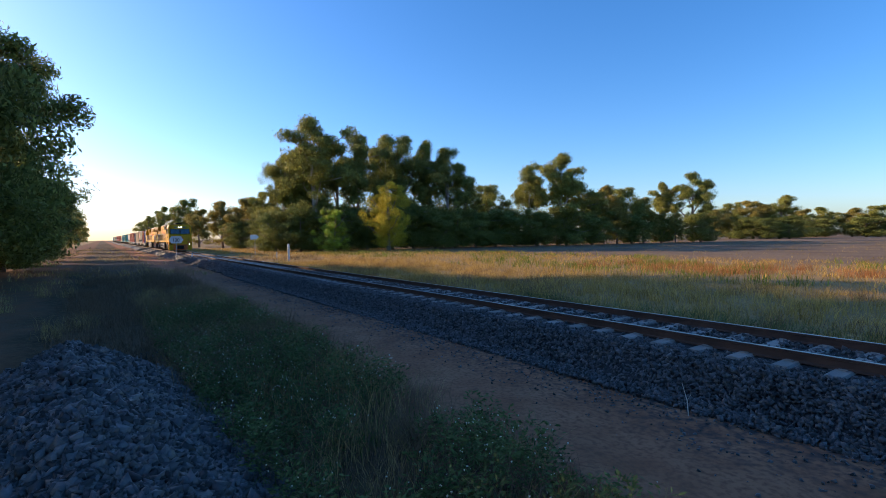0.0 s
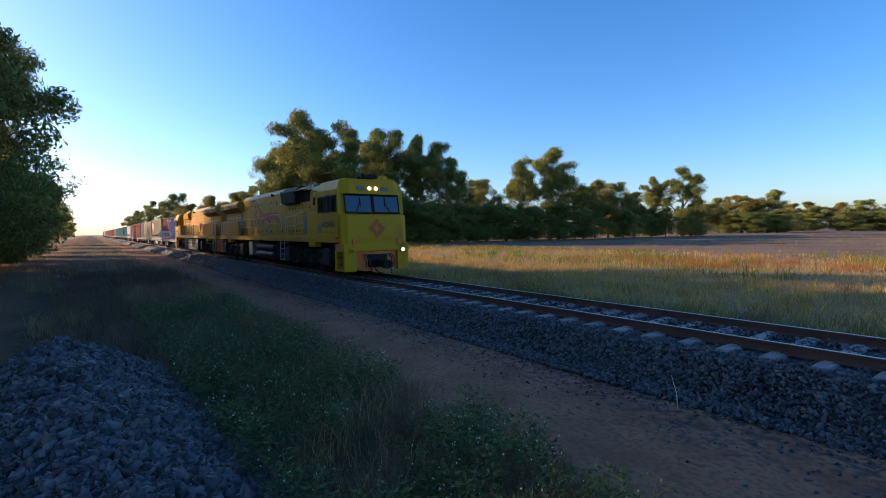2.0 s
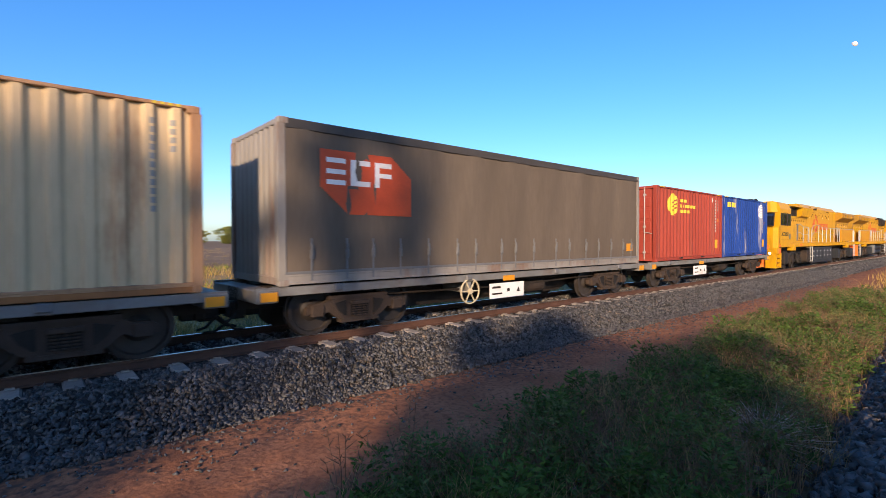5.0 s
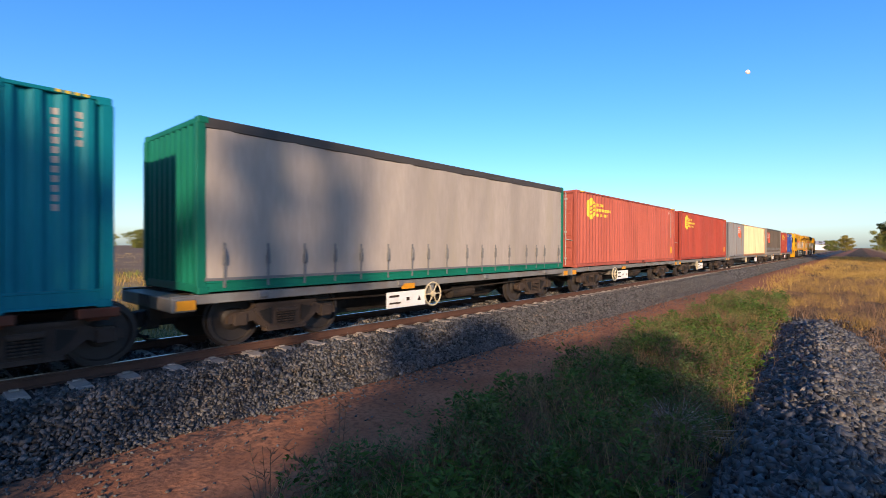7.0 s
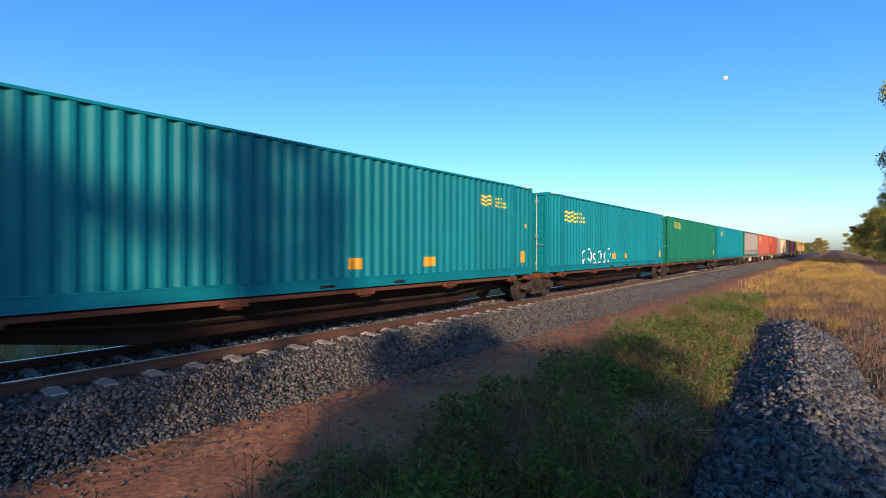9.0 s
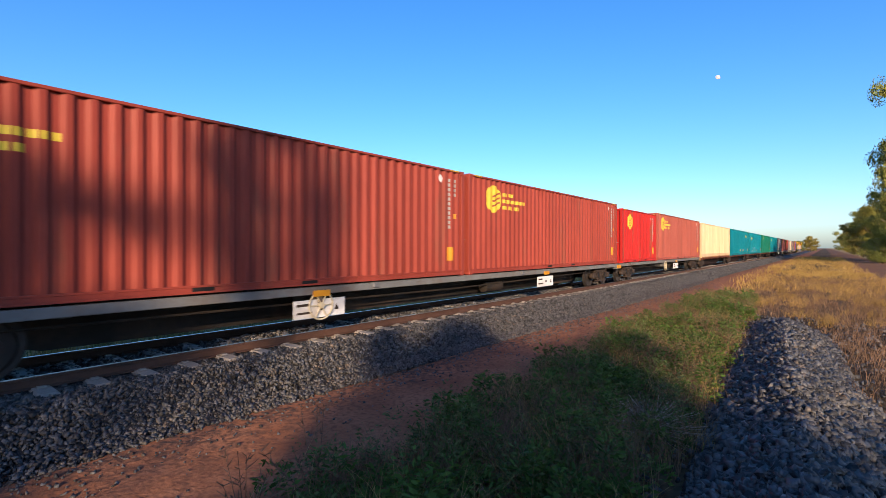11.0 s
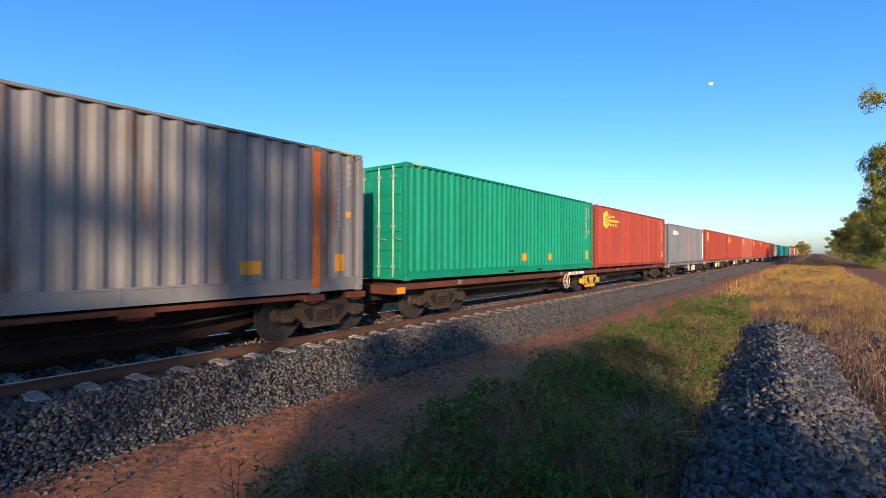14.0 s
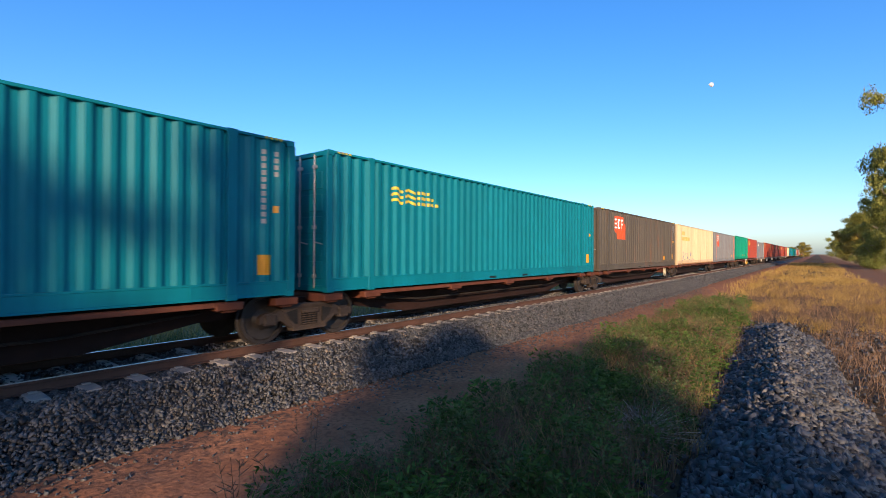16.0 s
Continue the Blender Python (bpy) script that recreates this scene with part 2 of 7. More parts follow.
def build_track():
    xs = np.concatenate([np.arange(-1600, -60, 20.0), np.arange(-60, 80, 0.5), np.arange(80, 1600, 20.0)])
    prof = [(-2.5, -0.06), (-2.3, 0.02), (-1.62, 0.43), (-1.30, 0.455), (1.30, 0.455), (1.62, 0.43), (2.3, 0.02), (2.5, -0.06)]
    v = [(x, TRACK_Y + y + 0.05 * math.sin(x * 1.7) * (abs(y) > 1.7), z) for x in xs for y, z in prof]
    n = len(prof)
    f = [(i * n + j, (i + 1) * n + j, (i + 1) * n + j + 1, i * n + j + 1) for i in range(len(xs) - 1) for j in range(n - 1)]
    bed = linked("ballast_bed", raw("ballast_bed", v, [q[::-1] for q in f], BALLAST_SHADE))
    tagged(bed, "raised bed of crushed stone under the track, painted dark for shaded gaps", "ballast", kind="structure")
    # rails
    foot = RAIL_TOP - 0.165
    sec = [(-0.07, 0.0), (0.07, 0.0), (0.07, 0.012), (0.012, 0.03), (0.012, 0.12), (0.036, 0.13), (0.036, 0.158), (-0.036, 0.158), (-0.036, 0.13), (-0.012, 0.12), (-0.012, 0.03), (-0.07, 0.012)]
    for s in (-1, 1):
        bm = bmesh.new()
        a = [bm.verts.new((-1600, y, z)) for y, z in sec]
        b = [bm.verts.new((1600, y, z)) for y, z in sec]
        for i in range(len(sec)):
            bm.faces.new((a[i], a[(i + 1) % 12], b[(i + 1) % 12], b[i]))
        bmesh.ops.recalc_face_normals(bm, faces=bm.faces)
        rail = part("rail", bm, RUST)
        rail.matrix_basis = pose(0, TRACK_Y + s * 0.7525, foot)
        tagged(rail, "rusty steel rail with a polished running top", "rail", "rails of the track", kind="structure")
        hd = part("rail_head", boxes((-1600, 1600, -0.024, 0.024, 0.1585, 0.165)), SHINE, rail, "polished steel running band")
    # sleepers: the near stretch one by one
    bm = bmesh.new()
    sl = [(-0.11, -0.17), (0.11, -0.17), (0.12, 0.0), (0.095, 0.03), (-0.095, 0.03), (-0.12, 0.0)]
    a = [bm.verts.new((x, -1.25, z)) for x, z in sl]
    b = [bm.verts.new((x, 1.25, z)) for x, z in sl]
    bm.faces.new(a), bm.faces.new(b[::-1])
    for i in range(6):
        bm.faces.new((a[i], b[i], b[(i + 1) % 6], a[(i + 1) % 6]))
    for s in (-1, 1):                      # rail seats and clips
        for q in (-1, 1):
            box(bm, -0.05, 0.05, s * 0.7525 + q * 0.11 - 0.03, s * 0.7525 + q * 0.11 + 0.03, 0.02, 0.05)
    bmesh.ops.recalc_face_normals(bm, faces=bm.faces)
    first = part("sleeper", bm, CONCRETE)
    me = first.data
    k0 = -108
    tagged(first, "pale weathered concrete sleeper half sunk in ballast", "sleeper", "sleepers of the track", kind="structure")
    first.matrix_basis = pose(0.05 * 7.82 + k0 * PITCH, TRACK_Y, 0.462)
    for k in range(k0 + 1, k0 + 290):
        o = linked("sleeper", me, None, at=pose(0.05 * 7.82 + k * PITCH + random.uniform(-0.02, 0.02), TRACK_Y + random.uniform(-0.015, 0.015), 0.462 + random.uniform(-0.01, 0.008)))
        tagged(o, "pale weathered concrete sleeper half sunk in ballast", "sleeper", "sleepers of the track", kind="structure")


build_track()

# ---------------------------------------------------------------- the train: paints
def paint(name, c, stain=0.25, rust=(0.16, 0.075, 0.04), rough=0.5):
    c = tuple(0.8 * v for v in c)
    return mat(name, c, rough, spec=0.12, vary=0.16, scale=0.7, stain=stain, stain_scale=0.9, dark=rust, bump=0.06, bump_scale=14, stretch=(1.6, 1.6, 0.35), by_object=0.06)


YELLOW = mat("loco_yellow_paint", (0.52, 0.27, 0.003), 0.42, spec=0.16, vary=0.1, scale=0.8, stain=0.38, dark=(0.28, 0.155, 0.008), stain_scale=0.8, bump=0.05, bump_scale=9, stretch=(1, 1, 0.3))
ORANGE = mat("orange_paint", (0.72, 0.16, 0.02), 0.5, vary=0.2, stain=0.4, dark=(0.25, 0.08, 0.03))
LOGO_RED = mat("logo_orange_red", (0.52, 0.07, 0.015), 0.5, vary=0.15, bump=0.03)
BLACK = mat("grimy_black_steel", (0.011, 0.0105, 0.010), 0.65, spec=0.2, vary=0.4, scale=2.5, stain=0.4, dark=(0.03, 0.023, 0.018), bump=0.25, bump_scale=25)
GRIME = mat("dusty_dark_steel", (0.021, 0.0185, 0.0165), 0.75, spec=0.2, vary=0.35, scale=3, stain=0.4, dark=(0.06, 0.04, 0.027), bump=0.3, bump_scale=30)
TANK = mat("tank_grey_steel", (0.020, 0.023, 0.028), 0.55, spec=0.2, vary=0.2, scale=1.5, stain=0.3, dark=(0.04, 0.04, 0.04), bump=0.05)
BOGIE = mat("bogie_dust_brown", (0.046, 0.033, 0.025), 0.8, spec=0.2, vary=0.35, scale=4, stain=0.4, dark=(0.05, 0.04, 0.035), bump=0.3, bump_scale=40)
BOGIE_Y = mat("bogie_yellow_paint", (0.62, 0.36, 0.03), 0.6, vary=0.25, scale=4, stain=0.5, dark=(0.16, 0.09, 0.03), bump=0.2)
WHEEL = mat("wheel_steel", (0.045, 0.038, 0.034), 0.6, 0.3, vary=0.3, scale=6, stain=0.3, bump=0.1)
TREAD = mat("wheel_tread_bright", (0.5, 0.48, 0.46), 0.3, 1.0, vary=0.1, bump=0.02)
RAILING = mat("handrail_grey", (0.36, 0.36, 0.35), 0.45, 0.2, vary=0.15, bump=0.05)
GREYBOX = mat("pale_grey_panel", (0.13, 0.135, 0.14), 0.5, vary=0.12, stain=0.25, bump=0.05)
WHITE = mat("white_marking", (0.72, 0.72, 0.70), 0.55, vary=0.1, stain=0.2, dark=(0.4, 0.36, 0.3), bump=0.03)
FADED = mat("faded_white_marking", (0.26, 0.26, 0.25), 0.6, vary=0.15, stain=0.3, bump=0.03)
YELLOW_MARK = mat("yellow_marking", (0.56, 0.42, 0.03), 0.55, vary=0.15, stain=0.2, bump=0.03)
AMBER = mat("amber_reflector", (0.58, 0.25, 0.01), 0.35, vary=0.1, bump=0.03)
INK = mat("black_lettering", (0.012, 0.012, 0.012), 0.5, vary=0.2, bump=0)
RUBBER = mat("black_rubber_hose", (0.015, 0.015, 0.016), 0.6, vary=0.2, bump=0.05)
WAGON_GREY = mat("wagon_grey_paint", (0.155, 0.16, 0.155), 0.6, vary=0.2, scale=1.5, stain=0.4, dark=(0.12, 0.08, 0.05), bump=0.1)
WAGON_RUST = mat("wagon_rust_brown", (0.115, 0.038, 0.021), 0.7, spec=0.2, vary=0.3, scale=1.6, stain=0.4, dark=(0.06, 0.035, 0.025), bump=0.15)
SPINE = mat("wagon_spine_dark_red", (0.022, 0.0105, 0.008), 0.75, spec=0.2, vary=0.3, scale=1.5, stain=0.3, bump=0.1)
GLASS = mat("cab_window_glass", (0.012, 0.016, 0.02), 0.05, vary=0.05, bump=0, spec=0.9)
LAMP = glow("headlight_glow", (1.0, 0.93, 0.8), 5.0)
MARKER = glow("marker_glow", (1.0, 0.95, 0.85), 5.0)
MESHES = {}


def shared(key, make):
    """The same mesh data for alike pieces."""
    if key not in MESHES:
        MESHES[key] = make()
    return MESHES[key]


def mesh_of(name, bm, material, smooth=False):
    me = bpy.data.meshes.new(name)
    bmesh.ops.recalc_face_normals(bm, faces=bm.faces)
    bm.to_mesh(me)
    bm.free()
    if smooth:
        me.shade_smooth()
    me.materials.append(material)
    return me


def extrude_x(bm, section, x0, x1):
    """A closed outline in y, z drawn out along x."""
    a = [bm.verts.new((x0, y, z)) for y, z in section]
    b = [bm.verts.new((x1, y, z)) for y, z in section]
    n = len(a)
    bm.faces.new(a)
    bm.faces.new(b[::-1])
    for i in range(n):
        bm.faces.new((a[i], b[i], b[(i + 1) % n], a[(i + 1) % n]))
    return bm


def flat_shape(bm, pts, y, thick=0.004, side=-1):
    """A thin plate with an outline in x, z, lying on a wall at y."""
    y1 = y + side * thick
    a = [bm.verts.new((x, y1, z)) for x, z in pts]
    b = [bm.verts.new((x, y, z)) for x, z in pts]
    bm.faces.new(a)
    for i in range(len(a)):
        bm.faces.new((a[i], b[i], b[(i + 1) % len(a)], a[(i + 1) % len(a)]))
    return bm


def lettering(name, text, size, material, parent, m, label=""):
    cu = bpy.data.curves.new(name, "FONT")
    cu.body, cu.size, cu.extrude, cu.align_x = text, size, 0.003, "CENTER"
    cu.offset = 0.002 * size / 0.2
    tmp = bpy.data.objects.new(name, cu)
    me = bpy.data.meshes.new_from_object(tmp)
    bpy.data.objects.remove(tmp)
    me.materials.clear()
    me.materials.append(material)
    return linked(name, me, parent, label, m)


# ---------------------------------------------------------------- the train: running gear
SPINS = []   # wheelset, its pose in its bogie, its place behind the train's front


def wheelset(bogie, x, wheel_r, place, gauge=0.75):
    def make():
        bm = bmesh.new()
        for s in (-1, 1):
            p = [(s * 0.70, 0.17), (s * 0.71, wheel_r + 0.028), (s * 0.735, wheel_r + 0.028), (s * 0.742, wheel_r), (s * 0.83, wheel_r - 0.006),
                 (s * 0.835, wheel_r - 0.07), (s * 0.79, wheel_r - 0.09), (s * 0.78, 0.2), (s * 0.82, 0.14), (s * 0.83, 0.1), (s * 0.95, 0.1)]
            lathe(bm, p, 28)
            for k in range(6):
                a = k * math.pi / 3
                tube(bm, [(math.cos(a) * 0.055, s * 0.94, math.sin(a) * 0.055), (math.cos(a) * 0.055, s * 0.962, math.sin(a) * 0.055)], 0.016, 6)
        lathe(bm, [(-0.75, 0.085), (0.75, 0.085)], 14)
        return mesh_of("wheelset", bm, WHEEL)
    m = pose(x, 0, RAIL_TOP + wheel_r)
    ob = linked("wheelset", shared(("wheelset", wheel_r), make), bogie, at=m)
    SPINS.append((ob, m, place))
    return ob


def bogie(owner, x, place, base=1.73, r=0.46, material=None):
    """A three-piece freight bogie: side frames, springs, bolster and two wheelsets."""
    material = material or BOGIE
    zc = RAIL_TOP + r

    def frame_mesh():
        h = base / 2
        bm = bmesh.new()
        half = [(h + 0.22, zc - 0.05), (h + 0.20, zc + 0.07), (h + 0.10, zc + 0.13), (h - 0.14, zc + 0.14), (h - 0.36, zc + 0.25)]
        low = [(0.30, zc - 0.24), (h - 0.40, zc - 0.16), (h - 0.22, zc - 0.02), (h - 0.13, zc - 0.06)]
        outer = half + [(-x, z) for x, z in half[::-1]] + [(-x, z) for x, z in low[::-1]] + low
        prism(bm, outer, -0.06, 0.06)
        for s in (-1, 1):               # ribs round the openings
            prism(bm, [(s * 0.56, zc + 0.18), (s * 0.63, zc + 0.15), (s * 0.34, zc - 0.22), (s * 0.26, zc - 0.22)], -0.085, 0.085)
            box(bm, s * h - 0.12, s * h + 0.12, -0.10, 0.10, zc - 0.10, zc + 0.12, 0.02)
        box(bm, -0.62, 0.62, -0.085, 0.085, zc + 0.2, zc + 0.26)
        box(bm, -0.40, 0.40, -0.085, 0.085, zc - 0.25, zc - 0.19)
        return mesh_of("side_frame", bm, material)

    def hole_mesh():
        bm = bmesh.new()
        for s in (-1, 1):
            prism(bm, [(s * 0.30, zc + 0.17), (s * 0.54, zc + 0.12), (s * 0.46, zc - 0.02), (s * 0.34, zc - 0.12), (s * 0.29, zc - 0.12)], -0.088, 0.088)
        box(bm, -0.19, 0.19, -0.064, 0.064, zc - 0.15, zc + 0.14)
        return mesh_of("side_frame_opening", bm, BLACK)

    def spring_mesh():
        bm = bmesh.new()
        for sx in (-0.12, 0.0, 0.12):
            for k in range(5):
                lathe(bm, [(zc - 0.15 + k * 0.045, 0.05), (zc - 0.137 + k * 0.045, 0.062), (zc - 0.124 + k * 0.045, 0.05)], 10, "z")
            bmesh.ops.translate(bm, verts=bm.verts, vec=(0.12, 0, 0))
        bmesh.ops.translate(bm, verts=bm.verts, vec=(-0.24, 0, 0))
        box(bm, -0.2, 0.2, -0.07, 0.07, zc + 0.07, zc + 0.15, 0.015)
        return mesh_of("spring_nest", bm, material)

    def bolster_mesh():
        return mesh_of("bolster", boxes((-0.2, 0.2, -0.95, 0.95, zc + 0.06, zc + 0.22), (-0.25, 0.25, -0.3, 0.3, zc + 0.2, 1.25), bevel=0.02), GRIME)

    b = linked("bogie", shared(("bolster", r), bolster_mesh), owner, at=pose(x, 0, 0))
    for s in (-1, 1):
        linked("side_frame", shared(("frame", base, material.name), frame_mesh), b, at=pose(0, s * 1.0, 0))
        linked("side_frame_opening", shared(("hole", base), hole_mesh), b, at=pose(0, s * 1.0, 0))
        linked("spring_nest", shared(("spring", material.name), spring_mesh), b, at=pose(0, s * 1.045, 0))
    for s in (-1, 1):
        wheelset(b, s * base / 2, r, place + x + s * base / 2)
    return b


def coupler(owner, x, way):
    """An automatic knuckle coupler with its draft box and hoses."""
    def make():
        bm = boxes((-0.45, 0.15, -0.12, 0.12, 1.02, 1.28), (0.1, 0.42, -0.07, 0.07, 1.08, 1.22), (0.36, 0.60, -0.16, 0.10, 0.98, 1.30), (0.5, 0.68, 0.03, 0.16, 1.02, 1.26), bevel=0.02)
        for s in (-0.35, 0.35):
            tube(bm, [(0.05, s, 1.1), (0.2, s, 0.98), (0.38, s * 0.8, 0.82), (0.55, s * 0.5, 0.80)], 0.025, 6)
        return mesh_of("coupler", bm, BLACK)
    return linked("coupler", shared("coupler", make), owner, at=pose(x, 0, 0, 0, 0, 0 if way > 0 else 180))


def brake_wheel_mesh():
    bm = bmesh.new()
    n = 26
    tube(bm, [(0.28 * math.cos(2 * math.pi * k / n), 0, 0.28 * math.sin(2 * math.pi * k / n)) for k in range(n + 1)], 0.018, 6, caps=False)
    for k in range(6):
        a = k * math.pi / 3
        tube(bm, [(0.05 * math.cos(a), 0, 0.05 * math.sin(a)), (0.27 * math.cos(a), 0, 0.27 * math.sin(a))], 0.014, 5)
    lathe(bm, [(-0.04, 0.06), (0.04, 0.06)], 10)
    return mesh_of("hand_brake_wheel", bm, shared("hbw", lambda: mat("brake_wheel_cream", (0.50, 0.44, 0.30), 0.6, vary=0.2, stain=0.3, bump=0.05)))


def flat_wagon(front, back, label, colour, boards=(0.62,), wheel_at=0.7, brake=True, yellow_rear=False, yellow_front=False):
    """A container flat wagon: sills, spine, cross bearers, bogies, couplers and brake gear."""
    w = thing("container_wagon", label, "wagon", "wagons of the train")
    ROLLING.append((w, front))
    L = front - back
    x0, x1 = 0.38, -L - 0.38
    for s in (-1, 1):
        bm = boxes((x1, x0, s * 1.16 - 0.04, s * 1.16 + 0.04, 1.44, 1.585), bevel=0.008)
        box(bm, x1, x0, min(s * 1.08, s * 1.2), max(s * 1.08, s * 1.2), 1.575, 1.592)
        part("side_sill", bm, colour, w)
    bm = bmesh.new()
    prism(bm, [(x0, 1.55), (x1, 1.55), (x1, 1.15), (x1 + 2.6, 1.15), (x1 + 3.6, 0.88), (x0 - 3.6, 0.88), (x0 - 2.6, 1.15), (x0, 1.15)], -0.28, 0.28)
    part("centre_sill", bm, GRIME, w)
    n = int(L / 1.52)
    for k in range(n + 1):
        x = -0.3 - k * (L - 0.6) / n
        me = shared(("bearer", colour.name), lambda: mesh_of("cross_bearer", boxes((-0.06, 0.06, -1.12, 1.12, 1.42, 1.56), bevel=0.01), colour))
        linked("cross_bearer", me, w, at=pose(x, 0, 0))
    for x, s in ((x0, 1), (x1, -1)):
        a, b = sorted((x - s * 0.35, x))
        part("end_sill", boxes((a, b, -1.22, 1.22, 1.34, 1.56), bevel=0.015), colour, w)
        part("reflector", boxes((min(x - s * 0.06, x - s * 0.34), max(x - s * 0.06, x - s * 0.34), -1.235, -1.222, 1.37, 1.52)), AMBER, w, "amber reflector strip")
        coupler(w, x, s)
    bogie(w, x0 - 2.0, front, material=BOGIE_Y if yellow_front else BOGIE)
    bogie(w, x1 + 2.0, front, material=BOGIE_Y if yellow_rear else BOGIE)
    if brake:
        linked("hand_brake_wheel", shared("brake_wheel", brake_wheel_mesh), w, "cream six-spoked hand brake wheel", pose(-L * wheel_at, -1.2, 1.22))
        part("brake_wheel_bracket", boxes((-L * wheel_at - 0.06, -L * wheel_at + 0.06, -1.18, -0.3, 1.18, 1.46), bevel=0.01), colour, w)
    for f in boards:
        bx = -L * f
        p = part("data_board", boxes((bx - 0.62, bx + 0.62, -1.17, -1.15, 0.98, 1.34), bevel=0.004), WHITE, w, "white data board with small print")
        bm = boxes((bx - 0.55, bx - 0.25, -1.176, -1.171, 1.22, 1.27), (bx - 0.55, bx - 0.2, -1.176, -1.171, 1.07, 1.11), (bx - 0.02, bx + 0.08, -1.176, -1.171, 1.12, 1.20))
        prism(bm, [(bx + 0.34, 1.10), (bx + 0.46, 1.10), (bx + 0.4, 1.22)], -1.176, -1.171)
        part("print_bars", bm, GRIME, p, "bars of unreadable print")
        part("reflector", boxes((bx - 0.2, bx + 0.2, -1.225, -1.205, 1.40, 1.52)), AMBER, w, "amber reflector strip")
    bm = bmesh.new()
    lathe(bm, [(-0.5, 0.05), (-0.46, 0.17), (0.46, 0.17), (0.5, 0.05)], 14, "x")
    t = part("air_tank", bm, GRIME, w, smooth=False)
    t.matrix_basis = pose(-L * 0.42, -0.75, 1.15)
    bm = bmesh.new()
    tube(bm, [(-2.2, -0.9, 1.3), (-L * 0.5, -0.9, 1.22), (-L + 2.2, -0.9, 1.3)], 0.022, 6)
    part("brake_pipe", bm, GRIME, w)
    for k in range(4):
        x = -L * (0.1 + 0.27 * k)
        me = shared("lashing", lambda: mesh_of("twist_lock", boxes((-0.09, 0.09, -1.235, -1.1, 1.47, 1.6), bevel=0.02), GREYBOX))
        linked("twist_lock", me, w, at=pose(x, 0, 0))
    return w


def spine_wagon(front, back, label, first=False, last=False, brake=False):
    """One platform of an articulated spine wagon; neighbours share the bogie under the gap."""
    w = thing("spine_wagon", label, "wagon", "wagons of the train")
    ROLLING.append((w, front))
    L = front - back
    x0, x1 = (0.35 if first else 0.30), -L - (0.35 if last else 0.30)
    bm = bmesh.new()
    prism(bm, [(x0, 1.42), (x1, 1.42), (x1, 1.12), (x1 + 1.7, 1.12), (x1 + 3.4, 0.84), (x0 - 3.4, 0.84), (x0 - 1.7, 1.12), (x0, 1.12)], -0.45, 0.45)
    part("spine_beam", bm, SPINE, w)
    for s in (-1, 1):
        bm = boxes((-L + 1.3, -1.3, s * 1.17 - 0.03, s * 1.17 + 0.03, 1.44, 1.515), bevel=0.006)
        box(bm, -L + 1.3, -1.3, s * 1.06 - 0.08, s * 1.06 + 0.14, 1.512, 1.52)
        part("side_rail", bm, WAGON_RUST, w)
    for k, x in enumerate((-0.15, -1.25, -L * 0.3, -L * 0.5, -L * 0.7, -L + 1.25, -L + 0.15)):
        me = shared("outrigger", lambda: mesh_of("outrigger", boxes((-0.13, 0.13, -1.2, 1.2, 1.34, 1.52), (-0.24, 0.24, -1.24, -1.04, 1.38, 1.515), (-0.24, 0.24, 1.04, 1.24, 1.38, 1.515), bevel=0.015), WAGON_RUST))
        linked("outrigger", me, w, at=pose(x, 0, 0))
    bm = bmesh.new()
    tube(bm, [(-1.5, -0.7, 1.32), (-3.5, -0.7, 1.15), (-L + 3.5, -0.7, 1.15), (-L + 1.5, -0.7, 1.32)], 0.025, 6)
    part("brake_pipe", bm, GRIME, w)
    if first:
        bogie(w, -0.9, front)
        coupler(w, x0, 1)
    bogie(w, -L - 0.32 if not last else -L + 0.9, front)
    if last:
        coupler(w, x1, -1)
    if brake:
        linked("hand_brake_wheel", shared("brake_wheel", brake_wheel_mesh), w, "cream six-spoked hand brake wheel", pose(-2.6, -1.16, 1.18))
        part("brake_wheel_bracket", boxes((-2.66, -2.54, -1.14, -0.4, 1.12, 1.42), bevel=0.01), WAGON_RUST, w)
    return w


# ---------------------------------------------------------------- the train: containers
def flute(x, pitch, depth):
    """Depth of a box-profile corrugation at x."""
    u = (x / pitch) % 1.0
    if u < 0.26:
        return 0.0
    if u < 0.5:
        return depth * (u - 0.26) / 0.24
    if u < 0.76:
        return depth
    return depth * (1 - (u - 0.76) / 0.24)


def flute_points(a, b, pitch):
    pts = {round(a, 4), round(b, 4)}
    k = math.floor(a / pitch) - 1
    while k * pitch < b:
        for u in (0.0, 0.26, 0.5, 0.76):
            x = (k + u) * pitch
            if a < x < b:
                pts.add(round(x, 4))
        k += 1
    return sorted(pts)


def fluted_wall(x0, x1, z0, z1, y, pitch, depth, out):
    """A corrugated sheet along x at y; out is the way its outside faces."""
    bm = bmesh.new()
    xs = flute_points(x0, x1, pitch)
    lo = [bm.verts.new((x, y - out * flute(x, pitch, depth), z0)) for x in xs]
    hi = [bm.verts.new((x, y - out * flute(x, pitch, depth), z1)) for x in xs]
    inn = [bm.verts.new((x, y - out * 0.06, z)) for z in (z0, z1) for x in (x0, x1)]
    for i in range(len(xs) - 1):
        bm.faces.new((lo[i], lo[i + 1], hi[i + 1], hi[i]))
    bm.faces.new((inn[1], inn[0], inn[2], inn[3]))
    return bm


